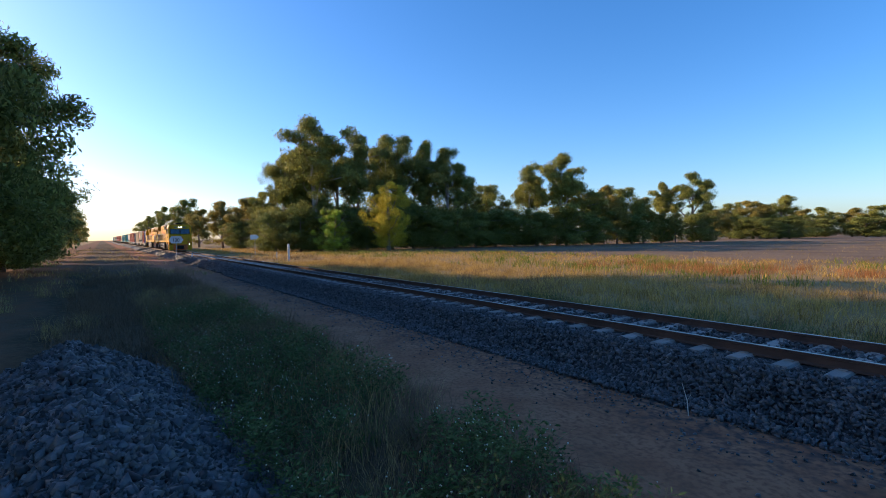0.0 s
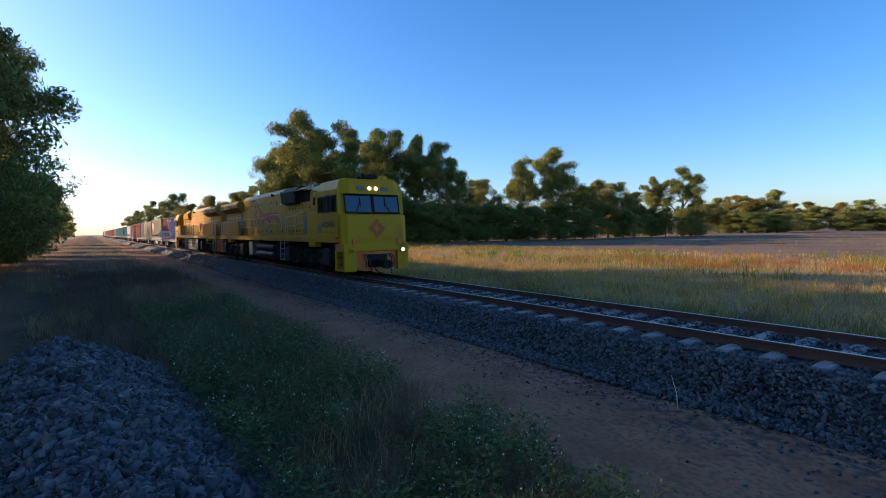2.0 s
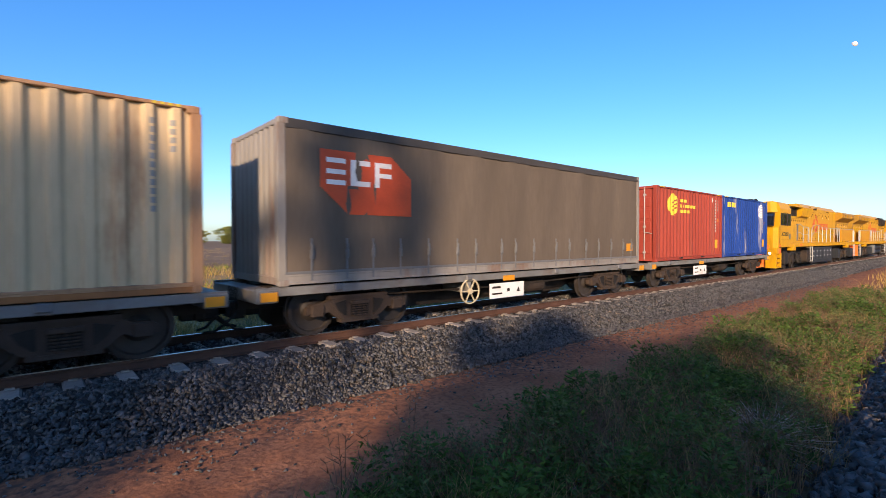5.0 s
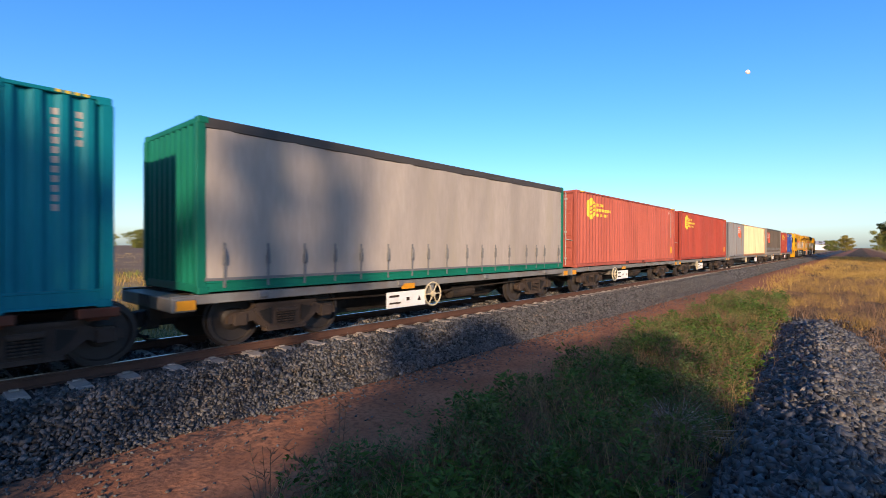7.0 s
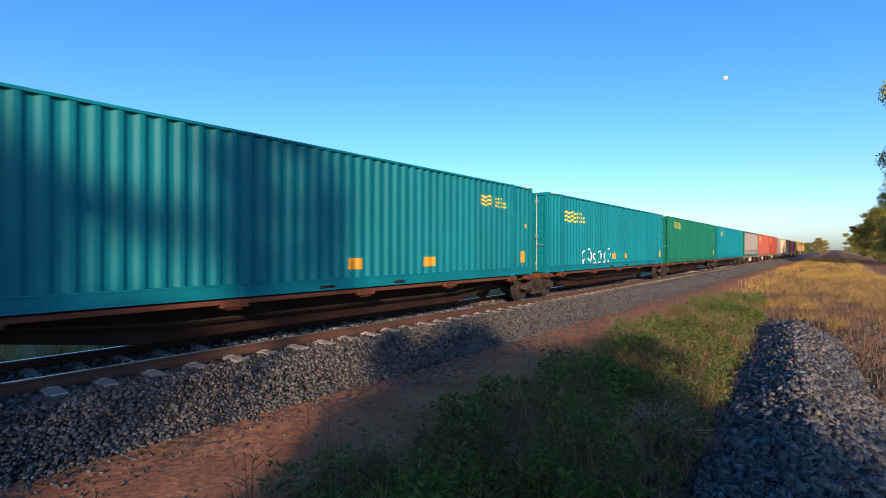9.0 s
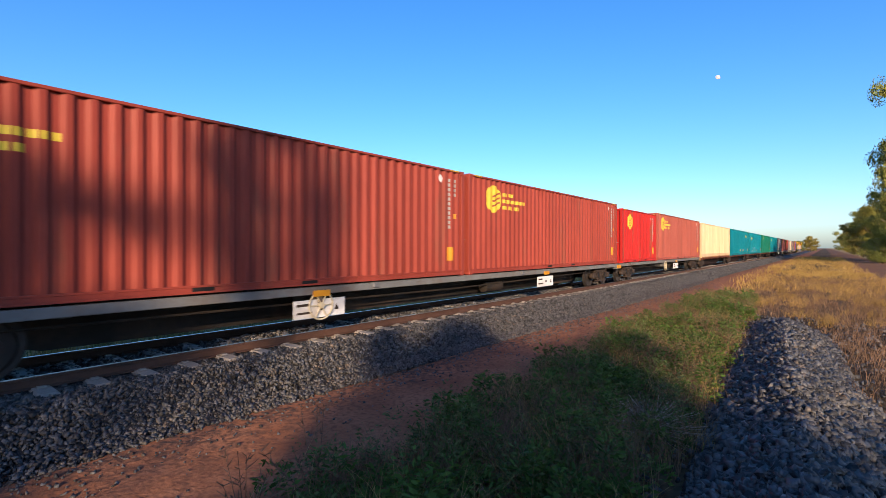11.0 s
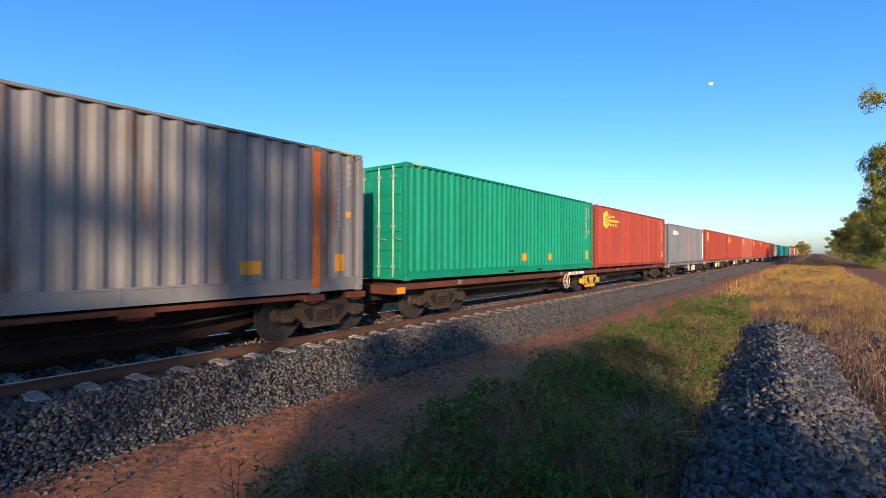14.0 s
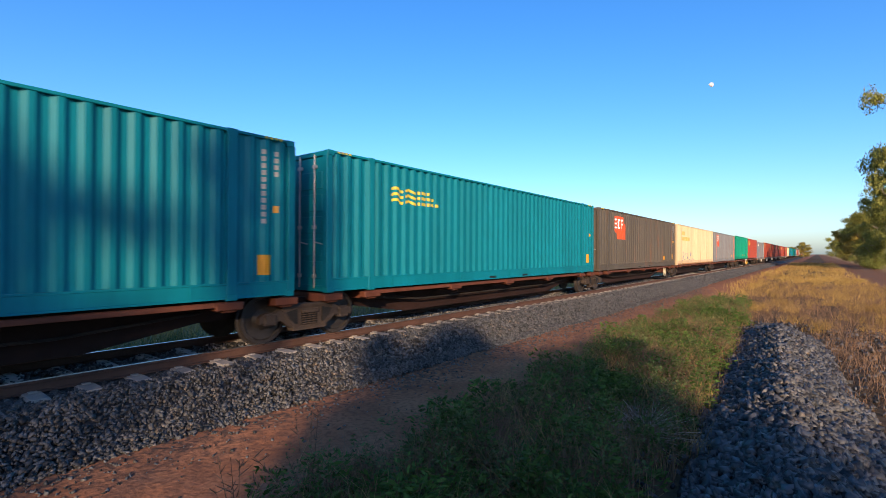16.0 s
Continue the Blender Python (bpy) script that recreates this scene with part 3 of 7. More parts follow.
def decal(name, spans, x0, x1, y, pitch, depth, material, parent, label="", step=0.035):
    """Paint on a corrugated wall: spans(x) gives the painted heights at x."""
    bm = bmesh.new()
    xs = sorted(set(flute_points(x0, x1, pitch) if pitch else [x0, x1]) | set(np.round(np.arange(x0, x1, step), 4)))
    for a, b in zip(xs, xs[1:]):
        if b - a < 1e-4:
            continue
        for lo, hi in spans((a + b) / 2):
            ya, yb = (y + (flute(a, pitch, depth) if pitch else 0) - 0.004, y + (flute(b, pitch, depth) if pitch else 0) - 0.004)
            bm.faces.new([bm.verts.new(p) for p in ((a, ya, lo), (b, yb, lo), (b, yb, hi), (a, ya, hi))])
    return part(name, bm, material, parent, label)


def disc_spans(cx, cz, r, cut=True):
    def f(x):
        d = r * r - (x - cx) ** 2
        if d <= 0:
            return []
        h = math.sqrt(d)
        if not cut:
            return [(cz - h, cz + h)]
        out, z = [], cz - h
        u = (x - cx) / r
        if -0.1 < u < 0.75:            # three slanting bars left open
            for k in (-0.5, -0.15, 0.2):
                g = cz + r * (k + 0.35 * u)
                lo, hi = g - 0.07 * r, g + 0.07 * r
                if z < lo < cz + h:
                    out.append((z, lo))
                    z = min(hi, cz + h)
        out.append((z, cz + h))
        return [(a, b) for a, b in out if b - a > 0.01]
    return f


def bars_spans(x0, widths, z0, h, gap=0.05):
    """Word-like bars from x0 on."""
    edges, x = [], x0
    for w in widths:
        edges.append((x, x + w))
        x += w + gap
    return lambda x: [(z0, z0 + h)] if any(a < x < b for a, b in edges) else []


def container(front, L, H, base, colour, label, kind="box", pitch=0.278, depth=0.052, posts40=False, marks=(), rail=0.16, frame=None, door_rear=True, group="containers on the train"):
    frame = frame or colour
    c = thing("shipping_container" if kind == "box" else "curtain_container", label, "container", group)
    ROLLING.append((c, front))
    W = 1.219
    z0, z1 = base, base + H
    key = (L, H, base, colour.name, kind, posts40, pitch, rail)
    wall_lo = z0 + rail
    pw = 0.10

    def side(out):
        return mesh_of("side_wall", fluted_wall(-L + pw, -pw, wall_lo - 0.005, z1 - 0.055, out * 1.205, pitch, depth, out), colour)
    if kind == "box":
        for s in (-1, 1):
            linked("side_wall", shared((key, "side", s), lambda: side(s)), c, at=pose(0, 0, 0))
    else:
        for s in (-1, 1):
            def curtain():
                bm = bmesh.new()
                nx, nz = 60, 8
                g = [[bm.verts.new((-pw - (L - 2 * pw) * i / nx, s * (1.20 - 0.012 * math.sin(i * 0.9 + j * 0.3) * (j / nz) ** 0.3 - 0.010 * math.sin(i * 2.1 + j)), wall_lo + (z1 - 0.16 - wall_lo) * j / nz)) for j in range(nz + 1)] for i in range(nx + 1)]
                for i in range(nx):
                    for j in range(nz):
                        bm.faces.new((g[i][j], g[i + 1][j], g[i + 1][j + 1], g[i][j + 1]))
                return mesh_of("curtain", bm, colour, True)
            linked("curtain", shared((key, "curtain", s), curtain), c)
        strap = shared(("strap",), lambda: mesh_of("strap", boxes((-0.022, 0.022, -1.222, -1.213, wall_lo - 0.12, wall_lo + 0.62), (-0.035, 0.035, -1.245, -1.21, wall_lo + 0.26, wall_lo + 0.42), (-0.015, 0.015, -1.26, -1.23, wall_lo + 0.30, wall_lo + 0.52), bevel=0.004), GREYBOX))
        r2 = random.Random(int(L * 100) + int(-front))
        for k in range(17):
            linked("strap", strap, c, "webbing strap with a steel buckle", pose(-0.45 - k * (L - 0.9) / 16 + r2.uniform(-0.16, 0.16), 0, 0))
        part("tension_pole", boxes((-L + pw, -pw, -1.222, -1.205, wall_lo + 0.005, wall_lo + 0.05)), GREYBOX, c)
    roof = shared((key, "roof"), lambda: mesh_of("roof", boxes((-L + 0.03, -0.03, -1.17, 1.17, z1 - 0.06, z1 - 0.02)), colour))
    linked("roof", roof, c)
    topm = frame if kind == "box" else shared("dark_top", lambda: mat("curtain_dark_rail", (0.05, 0.045, 0.04), 0.6))
    th = 0.055 if kind == "box" else 0.17
    for s in (-1, 1):
        linked("top_rail", shared((key, "top", s), lambda: mesh_of("top_rail", boxes((-L + 0.1, -0.1, min(s * 1.15, s * W), max(s * 1.15, s * W), z1 - th - 0.005, z1 - 0.008), bevel=0.008), topm)), c)
        linked("bottom_rail", shared((key, "bot", s, frame.name), lambda: mesh_of("bottom_rail", extrude_x(bmesh.new(), [(s * 1.13, z0 + 0.03), (s * W, z0 + 0.03), (s * W, z0 + 0.06), (s * 1.21, z0 + 0.066), (s * 1.21, wall_lo - 0.036), (s * W, wall_lo - 0.03), (s * W, wall_lo), (s * 1.13, wall_lo)], -L + 0.1, -0.1), frame)), c)
        for k in range(5):
            if kind == "box":
                linked("rail_gusset", shared(("gusset", frame.name, rail), lambda: mesh_of("rail_gusset", boxes((-0.02, 0.02, -0.012, 0.012, z0 + 0.03, wall_lo)), frame)), c, at=pose(-L * (k + 0.7) / 5.4, s * 1.212, 0))
    if kind == "box":
        for x in (-L * 0.5 - 1.02, -L * 0.5 + 1.02):     # fork pockets
            linked("fork_pocket", shared(("fork", base), lambda: mesh_of("fork_pocket", boxes((-0.18, 0.18, -1.214, -1.10, z0 + 0.035, z0 + 0.125)), BLACK)), c, at=pose(x, 0, 0))
    for x in (-0.05, -L + 0.05):
        for s in (-1, 1):
            me = shared((H, base, frame.name, "post", s), lambda: mesh_of("corner_post", boxes((-0.075, 0.075, min(s * 1.09, s * W), max(s * 1.09, s * W), z0 + 0.1, z1 - 0.1), bevel=0.012), frame))
            linked("corner_post", me, c, at=pose(x, 0, 0))
            for z in (z0, z1 - 0.118):
                me = shared((frame.name, "casting"), lambda: mesh_of("corner_casting", boxes((-0.089, 0.089, -0.081, 0.081, 0, 0.118), bevel=0.014), frame))
                linked("corner_casting", me, c, at=pose(x + (-0.035 if x > -1 else 0.035), s * 1.1415, z))
    if posts40:
        for x in (-1.22, -L + 1.22):
            for s in (-1, 1):
                me = shared((H, base, frame.name, "mid", s, rail), lambda: mesh_of("middle_post", boxes((-0.085, 0.085, min(s * 1.12, s * 1.223), max(s * 1.12, s * 1.223), z0, z1), (-0.1, 0.1, min(s * 1.06, s * 1.226), max(s * 1.06, s * 1.226), z1 - 0.118, z1 + 0.004), (-0.1, 0.1, min(s * 1.06, s * 1.226), max(s * 1.06, s * 1.226), z0 - 0.002, z0 + 0.118), bevel=0.01), frame))
                linked("middle_post", me, c, at=pose(x, 0, 0))
    # ends: corrugated front, doors at the back
    def end_mesh():
        bm = bmesh.new()
        ys = flute_points(-1.1, 1.1, 0.25)
        lo = [bm.verts.new((-flute(y, 0.25, 0.035), y, z0 + 0.15)) for y in ys]
        hi = [bm.verts.new((-flute(y, 0.25, 0.035), y, z1 - 0.1)) for y in ys]
        for i in range(len(ys) - 1):
            bm.faces.new((lo[i], lo[i + 1], hi[i + 1], hi[i]))
        box(bm, -0.06, -0.045, -1.1, 1.1, z0 + 0.1, z1 - 0.05)
        box(bm, -0.1, 0.0, -1.1, 1.1, z0 + 0.02, z0 + 0.155, 0.01)
        box(bm, -0.1, 0.0, -1.1, 1.1, z1 - 0.105, z1 - 0.01, 0.01)
        return mesh_of("end_wall", bm, colour if kind == "box" else frame)

    def door_mesh():
        bm = boxes((-0.02, 0.02, 0.012, 1.09, z0 + 0.13, z1 - 0.12), bevel=0.008)
        for k in range(5):
            zz = z0 + 0.28 + k * (H - 0.6) / 5
            box(bm, -0.034, 0.0, 0.10, 1.0, zz, zz + (H - 0.6) / 5 - 0.1, 0.012)
        return mesh_of("door", bm, colour if kind == "box" else frame)

    def bar_mesh():
        bm = bmesh.new()
        for y in (0.28, 0.78):
            tube(bm, [(-0.055, y, z0 + 0.08), (-0.055, y, z1 - 0.06)], 0.017, 6)
            for zz in (z0 + 0.3, z0 + H * 0.45, z1 - 0.35):
                box(bm, -0.075, -0.02, y - 0.045, y + 0.045, zz, zz + 0.07)
            tube(bm, [(-0.07, y, z0 + 1.05), (-0.07, y + 0.28, z0 + 1.0)], 0.014, 5)
        return mesh_of("locking_gear", bm, RAILING)
    linked("end_wall", shared((key, "end"), end_mesh), c, at=pose(-0.01, 0, 0))
    if door_rear:
        part("door_frame", boxes((-L, -L + 0.1, -1.1, 1.1, z0 + 0.02, z0 + 0.14), (-L, -L + 0.1, -1.1, 1.1, z1 - 0.11, z1 - 0.01), bevel=0.01), frame, c)
        for s in (0, 180):
            d = linked("door", shared((key, "door", s), lambda: mirrored(door_mesh(), s)), c, at=pose(-L + 0.055, 0, 0))
            linked("locking_gear", shared((key, "bars", s), lambda: mirrored(bar_mesh(), s)), d, "galvanised lock bars")
    else:
        linked("end_wall", shared((key, "end"), end_mesh), c, at=pose(-L + 0.01, 0, 0, 0, 0, 180))
    # yellow and black hazard strips at the upper rear and front corners
    haz = shared(("hazard",), lambda: mesh_of("hazard_strip", boxes(*[(k * 0.1, k * 0.1 + 0.055, -0.003, 0.003, 0, 0.04) for k in range(4)]), YELLOW_MARK))
    if kind == "box":
        for x in (-0.62, -L + 0.25):
            linked("hazard_strip", haz, c, "yellow hazard strip", pose(x, -W - 0.004, z1 - 0.05))
    for mk in marks:
        mk(c, L, H, z0, z1, pitch if kind == "box" else 0, depth)
    return c


def mirrored(me, s):
    if s:
        me.transform(Matrix.Diagonal((1, -1, 1, 1)))
        me.flip_normals()
    return me


SIDE = -1.205


def id_codes(c, L, H, z0, z1, p, d):
    """Two upright columns of small unreadable characters and a plate near the front end."""
    for x, n, z in ((-0.62, 11, z1 - 0.25), (-0.36, 4, z1 - 0.25)):
        decal("code_panel", lambda q: [(z - k * 0.125 - 0.085, z - k * 0.125) for k in range(n)], x - 0.035, x + 0.035, SIDE, p, d, FADED, c, "column of unreadable white characters")


def orange_plate(c, L, H, z0, z1, p, d):
    decal("caution_plate", lambda q: [(z0 + 0.42, z0 + 0.78)], -0.72, -0.46, SIDE, p, d, AMBER, c, "small amber caution plate")
    decal("caution_plate", lambda q: [(z0 + 1.55, z0 + 1.68)], -0.42, -0.32, SIDE, p, d, AMBER, c, "small amber caution plate")


def sun_logo(x=1.3, r=0.41, words=True, z=0.62):
    def f(c, L, H, z0, z1, p, d):
        cx, cz = -L + x, z1 - z
        decal("round_logo", disc_spans(cx, cz, r), cx - r, cx + r, SIDE, p, d, YELLOW_MARK, c, "round yellow emblem with slanting bars")
        if words:
            for k, ws in enumerate(((0.12, 0.12, 0.12, 0.14), (0.1,) * 11, (0.12,) * 7)):
                zz = cz + 0.12 - k * 0.2
                decal("word_bars", bars_spans(cx + r + 0.14, ws, zz, 0.11, 0.03), cx + r + 0.1, cx + r + 1.9, SIDE, p, d, YELLOW_MARK, c, "row of yellow word bars")
        decal("round_mark", disc_spans(-1.0, z1 - 0.28, 0.11, False), -1.12, -0.88, SIDE, p, d, WHITE, c, "small round mark")
    return f


def wave_logo(x, z=0.55, s=1.0):
    def f(c, L, H, z0, z1, p, d):
        a = -L + x if x > 0 else x
        cz = z1 - z
        def waves(q):
            u = (q - a) / (0.95 * s)
            if not 0 < u < 1 or 0.47 < u < 0.53:
                return []
            w = 0.035 * math.sin(u * 11)
            return [(cz - k * 0.16 * s + w - 0.05 * s, cz - k * 0.16 * s + w + 0.03 * s) for k in range(3)]
        decal("wave_logo", waves, a, a + 0.95 * s, SIDE, p, d, YELLOW_MARK, c, "three wavy yellow stripes")
        for k, n in enumerate((4, 6, 7)):
            decal("word_bars", bars_spans(a + 1.1 * s, (0.09 * s,) * n, cz - k * 0.16 * s - 0.05, 0.09 * s, 0.035), a + 1.05 * s, a + 2.2 * s, SIDE, p, d, YELLOW_MARK, c, "row of yellow word bars")
    return f


def corner_plates(*xs):
    def f(c, L, H, z0, z1, p, d):
        for x in xs:
            decal("caution_plate", lambda q: [(z0 + 0.42, z0 + 0.66)], x - 0.2, x + 0.2, SIDE, p, d, AMBER, c, "amber caution plate")
    return f


def cut_logo(x, w, h, z, letters=True):
    """An orange block with two corners cut off, and three white blocks in it."""
    def f(c, L, H, z0, z1, p, d):
        a, top = -L + x, z1 - z
        def spans(q):
            u = (q - a) / w
            lo = top - h + max(0.0, 0.28 - u) / 0.28 * h * 0.42
            hi = top - max(0.0, u - 0.76) / 0.24 * h * 0.35
            return [(lo, hi)]
        decal("orange_logo", spans, a, a + w, SIDE, p, d, LOGO_RED, c, "orange block emblem with cut corners")
        b = a + w * 0.06
        lw, lh = w * 0.2, h * 0.42
        def ink(q):
            k, u = divmod((q - b) / (lw * 1.25), 1)
            k, u = int(k), u / 0.8
            t = top - h * 0.12
            if u > 1 or k > 2 or k < 0:
                return []
            if k == 0:
                return [(t - lh * 0.18, t), (t - lh * 0.6, t - lh * 0.42), (t - lh, t - lh * 0.82)]
            if k == 1:
                return [(t - lh, t)] if u < 0.3 else [(t - lh * 0.2, t), (t - lh, t - lh * 0.8)]
            return [(t - lh, t)] if u < 0.32 else [(t - lh * 0.2, t), (t - lh * 0.6, t - lh * 0.42)]
        decal("emblem", ink, b, b + lw * 3.8, SIDE - 0.003, p, d, WHITE, c, "white blocks on the emblem")
    return f


def shield_logo(x, r, h, z):
    """A pale striped shield, pointed at both ends."""
    def f(c, L, H, z0, z1, p, d):
        cz = z1 - z
        def spans(q):
            u = (q - x) / r
            lo, hi = cz - h * (1 - max(0.0, -u)), cz + h * (1 - max(0.0, -u) * 0.6) * 0.8
            return [(a, min(a + 0.05, hi)) for a in np.arange(lo, hi, 0.085)]
        decal("shield_logo", spans, x - r, x + r, SIDE, p, d, WHITE, c, "pale striped shield emblem")
    return f


def word_row(x, widths, z, h, material, gap=0.04):
    def f(c, L, H, z0, z1, p, d):
        a = -L + x if x > 0 else x
        decal("word_bars", bars_spans(a, widths, z1 - z, h, gap), a, a + sum(widths) + gap * len(widths), SIDE, p, d, material, c, "row of painted word bars")
    return f


def post_stripes(*xs):
    def f(c, L, H, z0, z1, p, d):
        for x in xs:
            part("orange_post", boxes((x - 0.09, x + 0.09, -1.229, -1.2255, z0 + 0.12, z1 - 0.11)), ORANGE, c, "orange painted middle post")
    return f


def scrawl(x, w, z, h, material, seed):
    """Looped spray paint line on the wall."""
    def f(c, L, H, z0, z1, p, d):
        a = -L + x
        pts = []
        n = 200
        for i in range(n):
            u = i / (n - 1)
            turn, big = 2 * math.pi * u * 6.5, 0.5 + 0.5 * abs(math.sin(u * 9 + seed))
            px = a + w * u + 0.38 * h * big * math.sin(turn)
            pz = z0 + z + h * (0.45 - 0.42 * big * math.cos(turn) + 0.08 * math.sin(u * 31))
            pts.append((px, SIDE + flute(px, p, d) * 0.25 - 0.003, pz))
        bm = bmesh.new()
        for (x0, y0, q0), (x1, y1, q1) in zip(pts, pts[1:]):
            dx, dz = x1 - x0, q1 - q0
            l = math.hypot(dx, dz) or 1
            nx, nz = -dz / l * 0.026, dx / l * 0.026
            b = [(x0 - nx, y0, q0 - nz), (x0 + nx, y0, q0 + nz), (x1 + nx, y1, q1 + nz), (x1 - nx, y1, q1 - nz)]
            if p:
                b = [(q[0], SIDE + flute(q[0], p, d) - 0.005, q[2]) for q in b]
            bm.faces.new([bm.verts.new(q) for q in b])
        part("spray_paint", bm, material, c, "looping line of spray paint")
    return f


# ---------------------------------------------------------------- the train: locomotives
ROLLING = []      # things that run with the train, and their place behind x = 0 at the start


def locomotive(place, number, turned):
    """A six-axle cab locomotive; x runs back from the nose as negative numbers."""
    w = thing("diesel_locomotive", "yellow six-axle diesel locomotive with a full-width cab, grimy black underframe", "locomotive", "locomotives of the train")
    LOCOS.append((w, place, turned))

    def P(name, bm, m, label="", parent=None, smooth=False):
        bmesh.ops.recalc_face_normals(bm, faces=bm.faces)
        return part(name, bm, m, parent or w, label, smooth)

    # frame
    P("sill", boxes((-21.1, -1.0, -1.44, 1.44, 1.96, 2.17), (-21.1, -2.7, -1.45, 1.45, 2.16, 2.20), bevel=0.012), YELLOW)
    P("underframe", boxes((-20.6, -1.1, -0.6, 0.6, 1.35, 1.97), (-20.9, -20.5, -1.0, 1.0, 1.1, 1.96), bevel=0.02), BLACK)
    # hood
    def hood(x0, x1, hw, z1, ch=0.22):
        bm = bmesh.new()
        return extrude_x(bm, [(-hw, 2.19), (hw, 2.19), (hw, z1 - ch), (hw - ch * 0.9, z1), (-hw + ch * 0.9, z1), (-hw, z1 - ch)], x0, x1)
    P("engine_hood", hood(-16.35, -7.98, 0.98, 4.63), YELLOW)
    P("front_hood", hood(-7.98, -2.7, 0.98, 4.42), YELLOW)
    P("rear_hood", hood(-21.1, -16.35, 0.98, 4.40), DULL_TAN)
    # radiator wings: upright fascia, slanting underside
    for s in (-1, 1):
        bm = bmesh.new()
        extrude_x(bm, [(s * 0.97, 3.70), (s * 1.40, 3.98), (s * 1.40, 4.24), (s * 1.30, 4.38), (s * 0.9, 4.40)], -21.0, -16.3)
        P("radiator_wing", bm, DULL_TAN)
        for k in range(3):
            P("wing_vent", boxes(*[(-17.3 - k * 1.4 - 0.02, -17.3 - k * 1.4 + 0.02, s * 1.40 - 0.006, s * 1.40 + 0.006, 4.03 + j * 0.05, 4.06 + j * 0.05) for j in range(4)]), BLACK)
        for k in range(3):
            P("lifting_eye", boxes((-16.9 - k * 1.35 - 0.06, -16.9 - k * 1.35 + 0.06, min(s * 1.40, s * 1.43), max(s * 1.40, s * 1.43), 4.03, 4.2), bevel=0.01), YELLOW)
    P("roof_grille", boxes(*[(-20.6 + k * 0.32, -20.6 + k * 0.32 + 0.22, -1.05, 1.05, 4.39, 4.43) for k in range(12)]), BLACK)
    # exhaust and dynamic brake
    for s in (-1, 1):
        bm = bmesh.new()
        extrude_x(bm, [(s * 0.9, 3.73), (s * 1.22, 3.80), (s * 1.30, 4.30), (s * 1.0, 4.55), (s * 0.6, 4.56)], -7.95, -5.95)
        P("brake_grid_box", bm, YELLOW if turned else BLACK)
        P("air_intake", boxes((-5.92, -4.7, min(s * 0.985, s * 0.9), max(s * 0.985, s * 0.9), 3.78, 4.3)), BLACK)
        P("intake_slats", boxes(*[(-5.9 + k * 0.1, -5.87 + k * 0.1, min(s * 0.99, s * 0.98), max(s * 0.99, s * 0.98), 3.8, 4.22) for k in range(12)]), GRIME)
        bm = bmesh.new()
        extrude_x(bm, [(s * 0.9, 4.44), (s * 1.28, 4.28), (s * 1.30, 4.31), (s * 0.9, 4.48)], -5.9, -4.65)
        P("intake_hood", bm, YELLOW)
        for k in range(2):
            P("grid_grille", boxes(*[(-7.85 + k * 0.98 + j * 0.09, -7.85 + k * 0.98 + j * 0.09 + 0.05, min(s * 0.62, s * 0.98), max(s * 0.62, s * 0.98), 4.552, 4.568) for j in range(10)]), BLACK)
    P("exhaust_stack", boxes((-9.6, -8.7, -0.3, 0.3, 4.6, 4.72), bevel=0.03), BLACK)
    # hood doors with latches
    door = shared("hood_door", lambda: mesh_of("hood_door", boxes((-0.215, 0.215, -0.008, 0.008, 2.32, 4.16), bevel=0.004), YELLOW))
    door_b = shared("hood_door_low", lambda: mesh_of("hood_door", boxes((-0.215, 0.215, -0.008, 0.008, 2.32, 3.62), bevel=0.004), YELLOW))
    door_c = shared("hood_door_mid", lambda: mesh_of("hood_door", boxes((-0.40, 0.40, -0.008, 0.008, 2.32, 3.55), bevel=0.004), YELLOW))
    latch = shared("latch", lambda: mesh_of("latch", boxes((-0.035, 0.035, -0.012, 0.012, -0.05, 0.05), (-0.02, 0.02, -0.02, 0.02, -0.03, 0.03), bevel=0.004), GRIME))
    note = shared("notice", lambda: mesh_of("notice", boxes((-0.06, 0.06, -0.003, 0.003, -0.045, 0.045)), WHITE))
    hinge = shared("hinge", lambda: mesh_of("hinge", boxes((-0.02, 0.02, -0.014, 0.014, -0.06, 0.06), bevel=0.004), GRIME))
    for s in (-1, 1):
        for k in range(15):
            x = -8.3 - k * 0.45
            d = linked("hood_door", door, w, at=pose(x, s * 0.988, 0))
            if k % 2:
                linked("latch", latch, d, at=pose(0.13, s * 0.012, 4.0))
                linked("latch", latch, d, at=pose(0.13, s * 0.012, 2.44))
            if k % 4 == 1:
                linked("notice", note, d, "small white notice", pose(-0.05, s * 0.012, 3.84))
            if k % 3 == 0:
                linked("hinge", hinge, d, at=pose(0.22, s * 0.012, 3.9))
                linked("hinge", hinge, d, at=pose(0.22, s * 0.012, 3.0))
        for k in range(7):
            d = linked("hood_door", door_b, w, at=pose(-4.85 - k * 0.45, s * 0.988, 0))
            linked("latch", latch, d, at=pose(0.1, s * 0.012, 3.52))
            linked("latch", latch, d, at=pose(0.1, s * 0.012, 2.45))
        for k in range(5):
            d = linked("hood_door", door_c, w, at=pose(-17.0 - k * 0.84, s * 0.988, 0))
            linked("latch", latch, d, at=pose(0.2, s * 0.012, 3.48))
            linked("latch", latch, d, at=pose(0.2, s * 0.012, 3.25))
            if k % 2:
                linked("notice", note, d, "small white notice", pose(-0.15, s * 0.012, 3.4))
